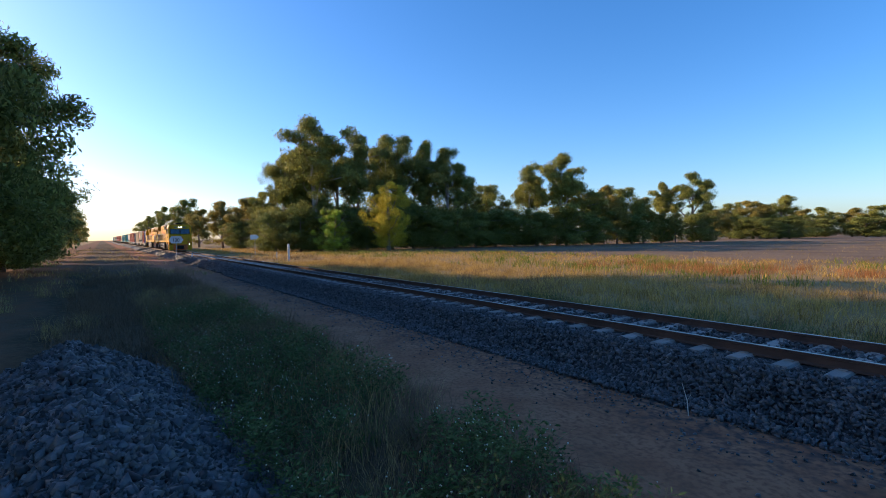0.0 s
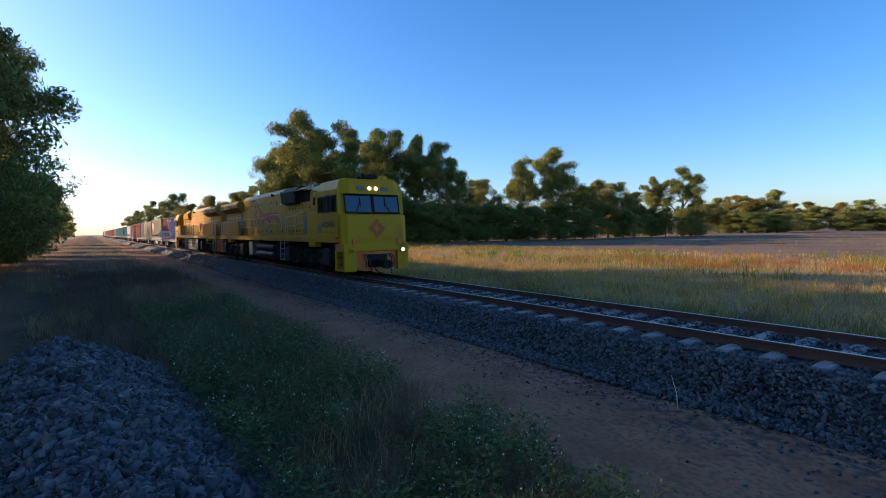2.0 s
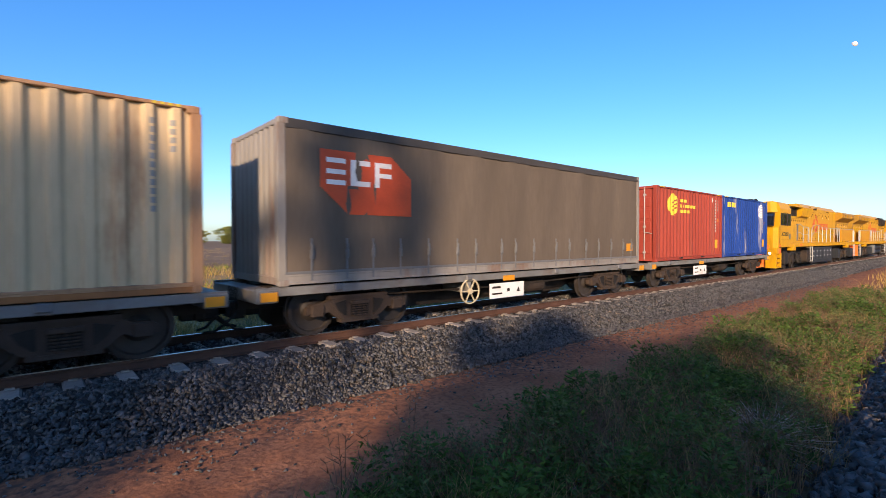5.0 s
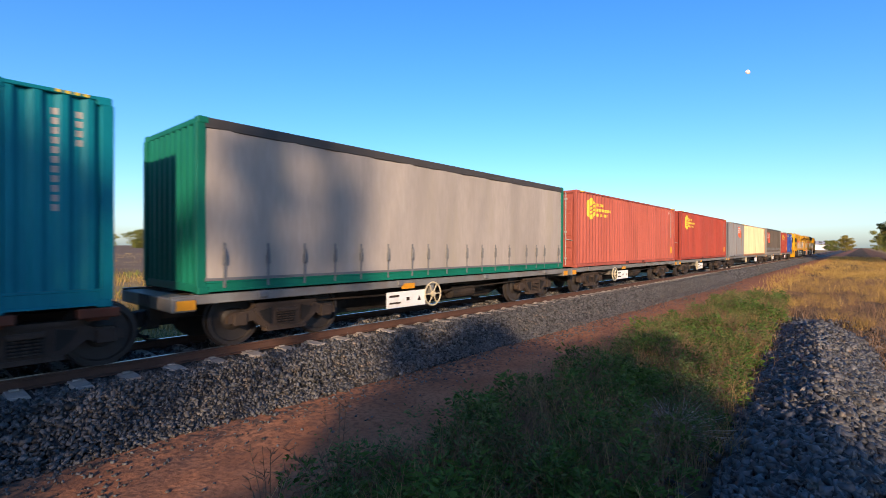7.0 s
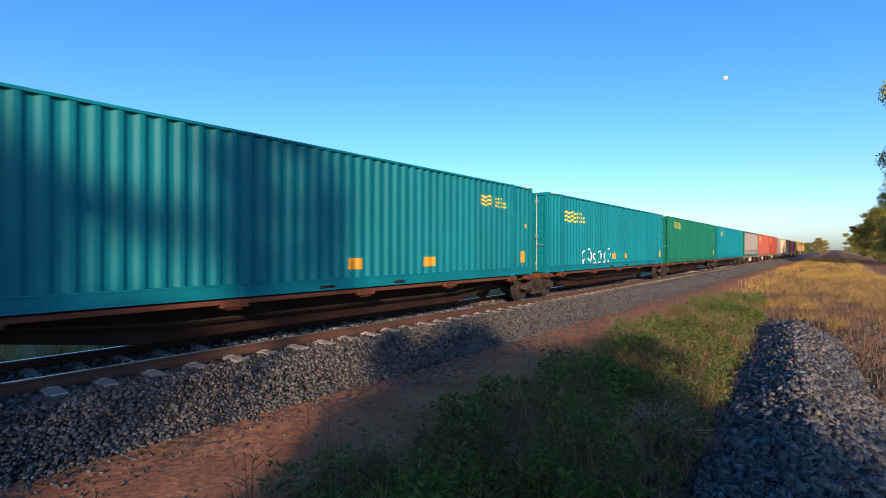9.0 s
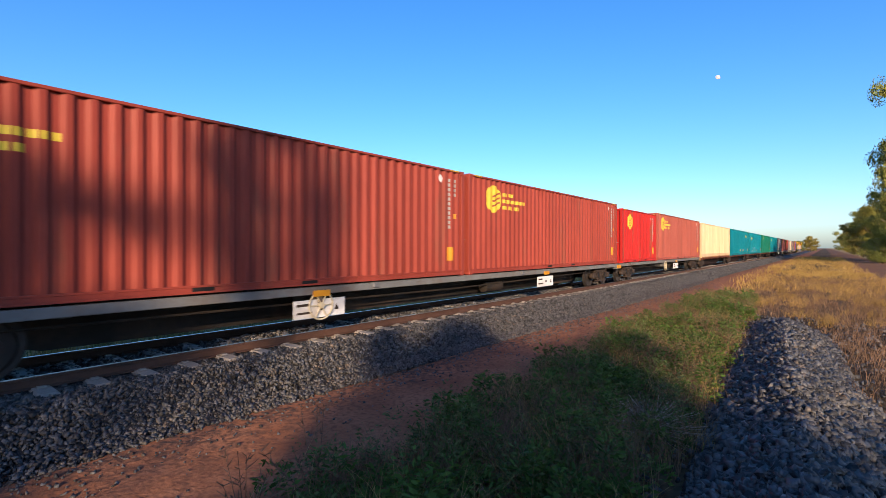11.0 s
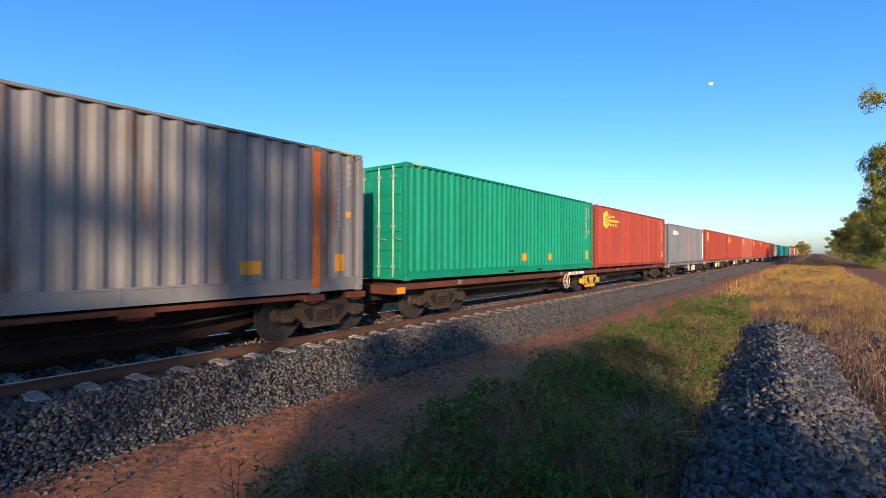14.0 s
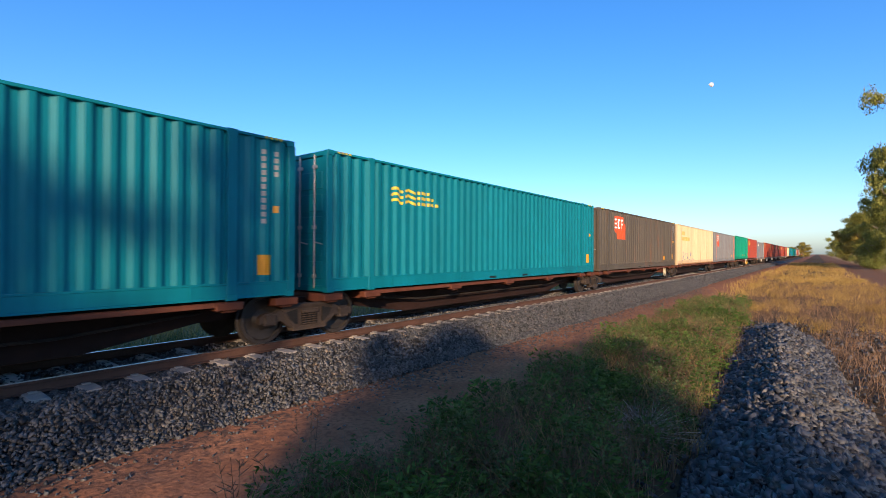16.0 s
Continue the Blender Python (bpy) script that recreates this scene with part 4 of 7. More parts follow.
        P("door_seam", boxes((-14.825, -8.08, min(s * 0.97, s * 0.984), max(s * 0.97, s * 0.984), 2.31, 4.17), (-7.78, -4.62, min(s * 0.97, s * 0.984), max(s * 0.97, s * 0.984), 2.31, 3.63), (-20.78, -16.56, min(s * 0.97, s * 0.984), max(s * 0.97, s * 0.984), 2.31, 3.56)), GRIME, "dark gaps between the hood doors")
        P("hood_band", boxes((-16.3, -8.0, min(s * 0.975, s * 0.992), max(s * 0.975, s * 0.992), 4.25, 4.285), (-7.95, -4.6, min(s * 0.975, s * 0.992), max(s * 0.975, s * 0.992), 3.66, 3.7)), YELLOW)
        P("louvre", boxes(*[(-14.2 + k * 0.05, -14.2 + k * 0.05 + 0.03, min(s * 0.985, s * 0.997), max(s * 0.985, s * 0.997), 4.26, 4.32) for k in range(14)]), BLACK)
        P("vent_panel", boxes((-7.3, -7.0, min(s * 0.98, s * 0.994), max(s * 0.98, s * 0.994), 2.75, 3.1), (-7.75, -7.45, min(s * 0.98, s * 0.994), max(s * 0.98, s * 0.994), 2.75, 3.1)), GRIME)
        for x in (-8.35, -9.9):
            bm = bmesh.new()
            tube(bm, [(x, s * 0.97, 4.36), (x - 0.05, s * 1.14, 4.37)], [0.04, 0.085], 10)
            P("walkway_lamp", bm, GRIME)
    # cab
    cabsec = [(-1.44, 2.16), (1.44, 2.16), (1.44, 4.02), (1.30, 4.36), (1.05, 4.45), (-1.05, 4.45), (-1.30, 4.36), (-1.44, 4.02)]
    bm = bmesh.new()
    a = [bm.verts.new((-2.78, y, z)) for y, z in cabsec]
    b = [bm.verts.new((-0.62 - max(0, z - 3.05) * 0.20, y, z)) for y, z in cabsec]
    bm.faces.new(a), bm.faces.new(b[::-1])
    for i in range(8):
        bm.faces.new((a[i], b[i], b[(i + 1) % 8], a[(i + 1) % 8]))
    cab = P("cab", bm, YELLOW)
    # nose below the windscreen, corners cut back
    bm = bmesh.new()
    prof = [(-1.44, -0.66), (-1.42, -0.50), (-1.22, -0.34), (1.22, -0.34), (1.42, -0.50), (1.44, -0.66)]
    lo = [bm.verts.new((x, y, 1.84)) for y, x in prof]
    hi = [bm.verts.new((x - 0.05, y, 3.0)) for y, x in prof]
    top = [bm.verts.new((min(x - 0.2, -0.55), y, 3.06)) for y, x in prof]
    for r, q in ((lo, hi), (hi, top)):
        for i in range(5):
            bm.faces.new((r[i], r[i + 1], q[i + 1], q[i]))
    bm.faces.new(lo), bm.faces.new(top[::-1])
    bm.faces.new((lo[0], hi[0], top[0])), bm.faces.new((lo[5], top[5], hi[5]))
    P("nose", bm, YELLOW)
    # brow over the windscreen
    bm = bmesh.new()
    a = [bm.verts.new(p) for p in ((-0.84, -1.40, 3.84), (-0.60, -1.05, 3.84), (-0.60, 1.05, 3.84), (-0.84, 1.40, 3.84))]
    b = [bm.verts.new(p) for p in ((-0.9, -1.24, 4.37), (-0.74, -0.98, 4.42), (-0.74, 0.98, 4.42), (-0.9, 1.24, 4.37))]
    c2 = [bm.verts.new(p) for p in ((-1.5, -1.24, 4.40), (-1.5, -0.98, 4.458), (-1.5, 0.98, 4.458), (-1.5, 1.24, 4.40))]
    for r, q in ((a, b), (b, c2)):
        for i in range(3):
            bm.faces.new((r[i], r[i + 1], q[i + 1], q[i]))
    bm.faces.new(a)
    P("brow", bm, YELLOW)
    horns = P("horn_bracket", boxes((-0.98, -0.9, -0.52, 0.12, 4.42, 4.52), bevel=0.008), BLACK)
    for y in (-0.45, -0.2, 0.05):
        bm = bmesh.new()
        lathe(bm, [(0, 0.022), (0.2, 0.028), (0.33, 0.045), (0.4, 0.078)], 12, "x")
        horn = P("air_horn", bm, BLACK, "black air horn trumpet", horns)
        horn.matrix_basis = pose(-0.98, y, 4.55)
    for y in (-0.14, 0.14):
        bm = bmesh.new()
        lathe(bm, [(0, 0.06), (0.03, 0.07)], 14, "x")
        h = P("headlight", bm, LAMP, "lit round headlight")
        h.matrix_basis = pose(-0.665, y, 4.06, 0, -12, 0)
    for y in (-0.52, 0.52):
        P("number_box", boxes((-0.70, -0.62, y - 0.17, y + 0.17, 3.97, 4.14), bevel=0.02), GREYBOX, "illuminated number box")
        bm = bmesh.new()
        lathe(bm, [(0, 0.05), (0.03, 0.055)], 10, "x")
        k = P("marker_light", bm, MARKER, "small marker light")
        k.matrix_basis = pose(-0.69, y * 1.65, 4.02)
    # windscreens, side windows
    for s in (-1, 1):
        y0, y1 = sorted((s * 0.06, s * 1.16))
        bm = bmesh.new()
        f = [bm.verts.new(p) for p in ((-0.64, y0, 3.14), (-0.64, y1, 3.14), (-0.77, y1, 3.78), (-0.77, y0, 3.78))]
        bm.faces.new(f)
        r = bmesh.ops.extrude_face_region(bm, geom=bm.faces[:])
        bmesh.ops.translate(bm, verts=[v for v in r["geom"] if isinstance(v, bmesh.types.BMVert)], vec=(0.03, 0, 0.006))
        ws = P("windscreen", bm, GLASS, "dark glossy windscreen pane")
        bm = bmesh.new()
        for q0, q1 in (((-0.60, y0 - 0.03, 3.11), (-0.60, y1 + 0.03, 3.11)), ((-0.74, y0 - 0.03, 3.81), (-0.74, y1 + 0.03, 3.81)), ((-0.60, y0 - 0.02, 3.11), (-0.74, y0 - 0.02, 3.81)), ((-0.60, y1 + 0.02, 3.11), (-0.74, y1 + 0.02, 3.81))):
            tube(bm, [q0, q1], 0.028, 6)
        P("windscreen_frame", bm, BLACK, "", ws)
        bm = bmesh.new()
        tube(bm, [(-0.58, s * 0.75, 3.1), (-0.66, s * 0.55, 3.55)], 0.012, 5)
        tube(bm, [(-0.63, s * 0.52, 3.35), (-0.70, s * 0.56, 3.72)], 0.014, 5)
        P("wiper", bm, BLACK)
        yy = s * 1.44
        win = P("side_window", boxes((-2.72, -0.86, min(yy, yy + s * 0.012), max(yy, yy + s * 0.012), 3.14, 3.80), bevel=0.004), BLACK, "black side window frame")
        for xa, xb in ((-1.36, -0.93), (-2.05, -1.5), (-2.66, -2.1)):
            P("window_pane", boxes((xa, xb, min(yy + s * 0.01, yy + s * 0.02), max(yy + s * 0.01, yy + s * 0.02), 3.2, 3.75), bevel=0.004), GLASS, "dark window pane", win)
        bm = bmesh.new()
        tube(bm, [(-1.42, yy, 3.82), (-1.40, yy + s * 0.16, 3.8), (-1.40, yy + s * 0.16, 3.1)], 0.014, 6)
        box(bm, -1.5, -1.36, min(yy + s * 0.13, yy + s * 0.18), max(yy + s * 0.13, yy + s * 0.18), 3.2, 3.72, 0.015)
        P("mirror", bm, GRIME)
        P("cab_seam", boxes((-2.79, -0.9, min(yy, yy + s * 0.006), max(yy, yy + s * 0.006), 2.36, 2.37), (-0.72, -0.70, min(yy, yy + s * 0.006), max(yy, yy + s * 0.006), 2.2, 3.1)), GRIME)
        P("grey_patch", boxes((-2.72, -2.4, min(yy, yy + s * 0.006), max(yy, yy + s * 0.006), 2.40, 2.70)), GREYBOX, "grey square patch")
        m = pose(-1.68, yy + s * 0.004, 2.57, 90, 0, 0 if s < 0 else 180)
        lettering("fleet_number", number, 0.31, INK, w, m, "black painted fleet number")
        P("equipment_box", boxes((-4.05, -2.82, min(s * 0.95, s * 1.42), max(s * 0.95, s * 1.42), 2.2, 3.22), bevel=0.02), YELLOW)
        P("cab_door", boxes((-4.45, -3.98, min(s * 0.97, s * 1.0), max(s * 0.97, s * 1.0), 2.25, 4.14), bevel=0.02), YELLOW)
        P("door_window", boxes((-4.36, -4.08, min(s * 0.98, s * 1.012), max(s * 0.98, s * 1.012), 3.55, 3.92), bevel=0.02), GLASS, "small dark door window")
        P("side_shield", boxes((-4.50, -4.2, s * 1.38 - 0.02, s * 1.38 + 0.02, 2.32, 3.30), bevel=0.015), GREYBOX, "pale grey side shield")
        P("orange_reflector", boxes((-5.2, -4.7, min(yy, yy + s * 0.008), max(yy, yy + s * 0.008), 2.02, 2.12), (-0.98, -0.6, min(s * 1.435, s * 1.45), max(s * 1.435, s * 1.45), 2.0, 2.1)), ORANGE, "orange reflective strip")
        # jacking pads
        for x in (-3.4, -18.2):
            P("jacking_pad", boxes((x - 0.36, x + 0.36, min(s * 1.2, s * 1.46), max(s * 1.2, s * 1.46), 1.76, 1.97), (x - 0.14, x + 0.14, min(s * 1.2, s * 1.47), max(s * 1.2, s * 1.47), 1.78, 2.1), bevel=0.01), YELLOW)
        # pilot side with step well
        bm = boxes((-1.12, -0.98, min(s * 0.9, s * 1.43), max(s * 0.9, s * 1.43), 0.92, 1.92), (-0.45, -0.3, min(s * 0.9, s * 1.40), max(s * 0.9, s * 1.40), 0.92, 1.92), (-1.12, -0.3, min(s * 0.9, s * 1.43), max(s * 0.9, s * 1.43), 0.86, 0.95), (-1.12, -0.3, min(s * 0.9, s * 1.43), max(s * 0.9, s * 1.43), 1.62, 1.92), bevel=0.01)
        P("pilot_side", bm, YELLOW)
        P("pilot_chevron", boxes((-1.0, -0.6, min(s * 1.42, s * 1.436), max(s * 1.42, s * 1.436), 1.64, 1.9)), ORANGE, "orange hazard patch")
        P("step_well", boxes((-0.98, -0.45, min(s * 0.85, s * 0.95), max(s * 0.85, s * 0.95), 0.95, 1.62)), BLACK)
        P("step", boxes((-0.98, -0.45, min(s * 0.95, s * 1.40), max(s * 0.95, s * 1.40), 1.12, 1.15), (-0.98, -0.45, min(s * 0.95, s * 1.40), max(s * 0.95, s * 1.40), 1.37, 1.40)), GRIME)
        # emblem and word bars on the hood
        hy = s * 0.998
        bm = bmesh.new()
        # the emblem stands before the word on either side
        cx, cz = (13.0, 3.42) if s < 0 else (10.4, 3.42)
        g = lambda pts: flat_shape(bm, [(-(cx + (x if s > 0 else -x)), z) for x, z in pts], hy, 0.005, s)
        g([(-0.84, cz - 0.10), (-0.42, cz + 0.30), (0.0, cz + 0.30), (-0.42, cz - 0.10)])
        g([(-0.82, cz - 0.17), (-0.42, cz - 0.17), (-0.16, cz + 0.08), (-0.20, cz - 0.14), (-0.46, cz - 0.42), (-0.58, cz - 0.42)])
        g([(-0.20, cz + 0.58), (0.16, cz + 0.58), (0.84, cz + 0.02), (0.52, cz - 0.02), (0.12, cz + 0.34)])
        g([(0.84, cz - 0.06), (0.52, cz - 0.06), (-0.22, cz - 0.46), (0.10, cz - 0.60)])
        P("emblem", bm, LOGO_RED, "orange-red folded diamond emblem")
        bm = bmesh.new()
        xx = 0.92
        for wd in (0.40, 0.36, 0.34, 0.1, 0.34, 0.40, 0.36):
            g([(xx, 3.06), (xx + wd, 3.06), (xx + wd, 3.14), (xx, 3.14)])
            g([(xx, 3.38), (xx + wd, 3.38), (xx + wd, 3.46), (xx, 3.46)])
            g([(xx, 3.14), (xx + 0.09, 3.14), (xx + 0.09, 3.38), (xx, 3.38)])
            if wd > 0.2:
                g([(xx + wd - 0.09, 3.14), (xx + wd, 3.14), (xx + wd, 3.38), (xx + wd - 0.09, 3.38)])
            xx += wd + 0.06
        P("lettering", bm, LOGO_RED, "row of orange-red word blocks")
        # walkway rails
        ry = s * 1.38
        bm = bmesh.new()
        tube(bm, [(-4.3, ry, 3.27), (-5.0, ry, 3.27), (-5.6, ry, 3.13), (-6.85, ry, 3.13), (-6.95, ry, 3.02), (-6.97, ry, 2.2)], 0.022, 8)
        tube(bm, [(-4.5, ry, 2.8), (-5.0, ry, 2.8), (-5.6, ry, 2.67), (-6.96, ry, 2.67)], 0.017, 6)
        for x in (-5.65, -6.75):
            tube(bm, [(x, ry, 2.2), (x, ry, 3.13)], 0.02, 6)
        P("handrail", bm, RAILING)
        bm = bmesh.new()
        tube(bm, [(-7.62, ry, 2.2), (-7.65, ry, 3.0), (-7.75, ry, 3.12), (-8.3, ry, 3.3), (-9.6, ry, 3.3), (-10.3, ry, 3.15), (-15.5, ry, 3.16)], 0.022, 8)
        tube(bm, [(-7.64, ry, 2.65), (-8.3, ry, 2.85), (-9.6, ry, 2.85), (-10.3, ry, 2.68), (-15.5, ry, 2.7)], 0.017, 6)
        for x in (-9.4, -10.4, -11.5, -12.7, -13.8, -15.0, -15.6):
            tube(bm, [(x, ry, 2.2), (x, ry, 3.3 if -9.6 < x else 3.16)], 0.02, 6)
        for x in (-14.75, -15.15):
            tube(bm, [(x - 0.14, ry - s * 0.03, 2.7), (x - 0.14, ry - s * 0.03, 3.16), (x, ry - s * 0.03, 3.22), (x + 0.14, ry - s * 0.03, 3.1), (x + 0.14, ry - s * 0.03, 2.7)], 0.018, 6)
        P("handrail", bm, RAILING)
        bm = bmesh.new()
        tube(bm, [(-20.28, ry, 2.2), (-20.42, ry, 2.3), (-20.42, ry, 3.05), (-20.34, ry, 3.14), (-20.2, ry, 3.15), (-15.7, ry, 3.15)], 0.022, 8)
        tube(bm, [(-20.72, ry, 2.2), (-20.75, ry, 3.1), (-20.88, ry, 3.16), (-21.0, ry, 3.08), (-21.0, ry, 2.2)], 0.022, 8)
        P("handrail", bm, RAILING)
        P("walkway_panel", boxes((-20.22, -15.98, ry - 0.025, ry + 0.025, 2.27, 3.12), bevel=0.01), PANEL_TAN)
        P("panel_bracket", boxes(*[(x - 0.05, x + 0.05, ry - 0.05, ry + 0.05, 2.19, 2.28) for x in (-19.4, -17.2, -16.1)]), YELLOW)
        P("radiator_shutter", boxes((-20.9, -20.25, min(s * 0.97, s * 0.995), max(s * 0.97, s * 0.995), 2.5, 3.1)), BLACK)
        # ladders
        for x in (-7.38, -20.75):
            bm = bmesh.new()
            for dx in (-0.28, 0.28):
                tube(bm, [(x + dx, s * 1.42, 1.98), (x + dx, s * 1.42, 1.02)], 0.022, 6)
            for k in range(4):
                box(bm, x - 0.28, x + 0.28, min(s * 1.2, s * 1.44), max(s * 1.2, s * 1.44), 1.04 + k * 0.27, 1.065 + k * 0.27)
            P("ladder", bm, RAILING)
    # tanks between the bogies: twin cylinders on one side, lockers on the other
    for z in (1.60, 1.20):
        bm = bmesh.new()
        lathe(bm, [(-12.45, 0.05), (-12.40, 0.18), (-9.25, 0.18), (-9.2, 0.05)], 18, "x")
        t = P("air_reservoir", bm, TANK, "long grey air reservoir")
        t.matrix_basis = pose(0, -1.15, z)
    P("filter_box", boxes((-13.6, -12.85, -1.4, -0.7, 1.08, 1.86), bevel=0.03), GREYBOX)
    P("fuel_tank", boxes((-13.4, -7.9, -0.85, 1.35, 0.90, 1.08), (-13.38, -7.9, 0.2, 1.34, 1.06, 1.90), bevel=0.02), TANK)
    for k, (xa, xb) in enumerate(((-8.7, -7.92), (-9.55, -8.74), (-10.6, -9.6), (-11.6, -10.65), (-12.5, -11.65), (-13.36, -12.55))):
        lk = P("locker_door", boxes((xa, xb, 1.33, 1.36, 1.12, 1.78), bevel=0.01), TANK)
        P("notice", boxes(((xa + xb) / 2 - 0.09, (xa + xb) / 2 + 0.09, 1.358, 1.366, 1.60, 1.68), ((xa + xb) / 2 - 0.09, (xa + xb) / 2 + 0.09, 1.358, 1.366, 1.30, 1.37)), WHITE, "small white notices", lk)
    bm = bmesh.new()
    for k in range(6):
        z = 1.15 + 0.12 * k
        tube(bm, [(-8.9, -1.2, z), (-8.2, -1.2 + 0.05 * (k % 3), z), (-7.9, -1.0, z + 0.1)], 0.025, 6)
    for x in (-8.0, -8.35, -8.7):
        tube(bm, [(x, -1.2, 1.0), (x, -1.2, 1.95)], 0.045, 8)
    P("pipework", bm, GRIME)
    for xa, xb in ((-15.0, -13.45), (-7.9, -6.3)):
        P("underfloor_gear", boxes((xa, xb, -0.8, 0.8, 0.95, 1.96), bevel=0.03), BLACK)
    # three-axle bogies
    for bx, ax in ((-4.05, (-2.3, -4.05, -5.8)), (-17.55, (-15.85, -17.55, -19.25))):
        zc = RAIL_TOP + 0.51
        bg = P("bogie", boxes((bx - 2.2, bx + 2.2, -0.8, 0.8, zc - 0.05, zc + 0.2), bevel=0.03), BLACK)
        P("traction_motor", boxes(*[(x - 0.62, x + 0.62, -0.62, 0.62, zc - 0.32, zc + 0.5) for x in ax], bevel=0.05), BLACK, "", bg)
        for s in (-1, 1):
            bm = bmesh.new()
            prism(bm, [(bx - 2.6, zc + 0.18), (bx - 2.5, zc + 0.32), (bx + 2.5, zc + 0.32), (bx + 2.6, zc + 0.18), (bx + 1.3, zc + 0.1), (bx + 0.9, zc - 0.1), (bx + 0.3, zc - 0.1), (bx, zc + 0.05), (bx - 0.3, zc - 0.1), (bx - 0.9, zc - 0.1), (bx - 1.3, zc + 0.1)], s * 1.05 - 0.08, s * 1.05 + 0.08)
            P("bogie_frame", bm, GRIME, "", bg)
            for x in ax:
                bm = boxes((x - 0.2, x + 0.2, s * 1.05 - 0.13, s * 1.05 + 0.13, zc - 0.2, zc + 0.22), bevel=0.03)
                tube(bm, [(x, s * 1.1, zc), (x, s * 1.24, zc)], 0.13, 12)
                for dx in (-0.33, 0.33):
                    tube(bm, [(x + dx, s * 1.12, zc - 0.12), (x + dx, s * 1.12, zc + 0.3)], 0.075, 8)
                P("axle_box", bm, GRIME, "", bg)
            for x in (bx + 1.95, bx - 2.7) if bx > -10 else (bx + 2.25, bx - 2.4):
                P("sand_box", boxes((x - 0.36, x + 0.36, min(s * 1.05, s * 1.42), max(s * 1.05, s * 1.42), 1.02, 1.66), (x - 0.3, x + 0.3, min(s * 1.1, s * 1.38), max(s * 1.1, s * 1.38), 1.64, 1.72), bevel=0.03), TANK if bx < -10 else GRIME, "", bg)
            bm = bmesh.new()
            for k in range(3):
                tube(bm, [(bx + 1.5, s * (1.2 + 0.03 * k), zc + 0.36 + 0.05 * k), (bx - 1.9, s * (1.2 + 0.03 * k), zc + 0.36 + 0.05 * k)], 0.014, 5)
            P("sand_pipe", bm, TANK, "", bg)
            bm = bmesh.new()
            tube(bm, [(bx + 0.85, s * 1.2, zc + 0.42), (bx + 0.85, s * 1.2, zc + 0.1)], 0.09, 10)
            tube(bm, [(bx - 0.85, s * 1.2, zc + 0.42), (bx - 0.85, s * 1.2, zc + 0.1)], 0.09, 10)
            P("brake_cylinder", bm, GRIME, "", bg)
        for x in ax:
            wheelset(bg, x, 0.51, place + (x if not turned else -x))
    # pilot, coupler, ends
    bm = bmesh.new()
    v = [bm.verts.new(p) for p in ((-0.5, -1.36, 1.86), (-0.5, 1.36, 1.86), (-0.45, 1.3, 0.95), (-0.34, 0.0, 0.82), (-0.45, -1.3, 0.95), (-0.34, 0.0, 1.86))]
    bm.faces.new((v[0], v[5], v[3], v[4])), bm.faces.new((v[5], v[1], v[2], v[3]))
    r = bmesh.ops.extrude_face_region(bm, geom=bm.faces[:])
    bmesh.ops.translate(bm, verts=[q for q in r["geom"] if isinstance(q, bmesh.types.BMVert)], vec=(-0.06, 0, 0))
    P("pilot_plate", bm, ORANGE, "orange and yellow hazard-painted pilot")
    P("buffer_beam", boxes((-0.65, -0.3, -1.38, 1.38, 1.62, 1.86), bevel=0.02), YELLOW)
    P("coupler_pocket", boxes((-0.4, -0.24, -0.4, 0.4, 1.0, 1.5), bevel=0.03), BLACK)
    for s in (-1, 1):
        P("ditch_light", boxes((-0.32, -0.25, s * 1.12 - 0.11, s * 1.12 + 0.11, 1.55, 1.75), bevel=0.015), YELLOW)
        bm = bmesh.new()
        lathe(bm, [(0.05, 0.055), (0.07, 0.06)], 12, "x")
        k = P("ditch_lens", bm, LAMP if s > 0 else GLASS, "lit ditch light", None)
        k.matrix_basis = pose(-0.3, s * 1.12, 1.65)
        bm = bmesh.new()
        tube(bm, [(-0.32, s * 0.5, 1.5), (-0.1, s * 0.5, 1.35), (-0.05, s * 0.45, 1.05), (-0.18, s * 0.35, 0.9)], 0.03, 6)
        tube(bm, [(-0.32, s * 0.62, 1.5), (-0.12, s * 0.62, 1.3), (-0.1, s * 0.6, 1.0)], 0.025, 6)
        P("brake_hose", bm, RUBBER)
        P("nose_post", boxes((-0.35, -0.29, s * 0.98 - 0.09, s * 0.98 + 0.09, 1.88, 2.1)), ORANGE)
        P("end_plate", boxes((-21.12, -21.02, min(s * 0.3, s * 0.98), max(s * 0.3, s * 0.98), 2.0, 3.2), bevel=0.01), GREYBOX if s < 0 else YELLOW)
        P("end_chevron", boxes((-21.16, -21.08, min(s * 0.75, s * 1.35), max(s * 0.75, s * 1.35), 1.0, 1.9), bevel=0.01), ORANGE, "orange and yellow end plate")
    bm = bmesh.new()
    for x, y, z in ((-0.02, 0, 0),):
        for k in range(3):
            extr = 2.0 + 0.09 * k
            box(bm, -0.36, -0.31, -0.8, 0.8, extr, extr + 0.03)
    P("nose_slats", bm, YELLOW)
    bm = bmesh.new()
    g = lambda pts: bm.faces.new([bm.verts.new((-0.295 - 0.043 * (z - 1.84), y, z)) for y, z in pts])
    g([(-0.36, 2.52), (0.0, 2.88), (0.10, 2.78), (-0.16, 2.52), (-0.02, 2.38), (-0.12, 2.28)])
    g([(0.36, 2.48), (0.0, 2.12), (-0.10, 2.22), (0.16, 2.48), (0.02, 2.62), (0.12, 2.72)])
    P("nose_emblem", bm, LOGO_RED, "orange-red diamond emblem")
    coupler(w, -0.1, 1)
    coupler(w, -21.0, -1)
    horn_x = -0.95
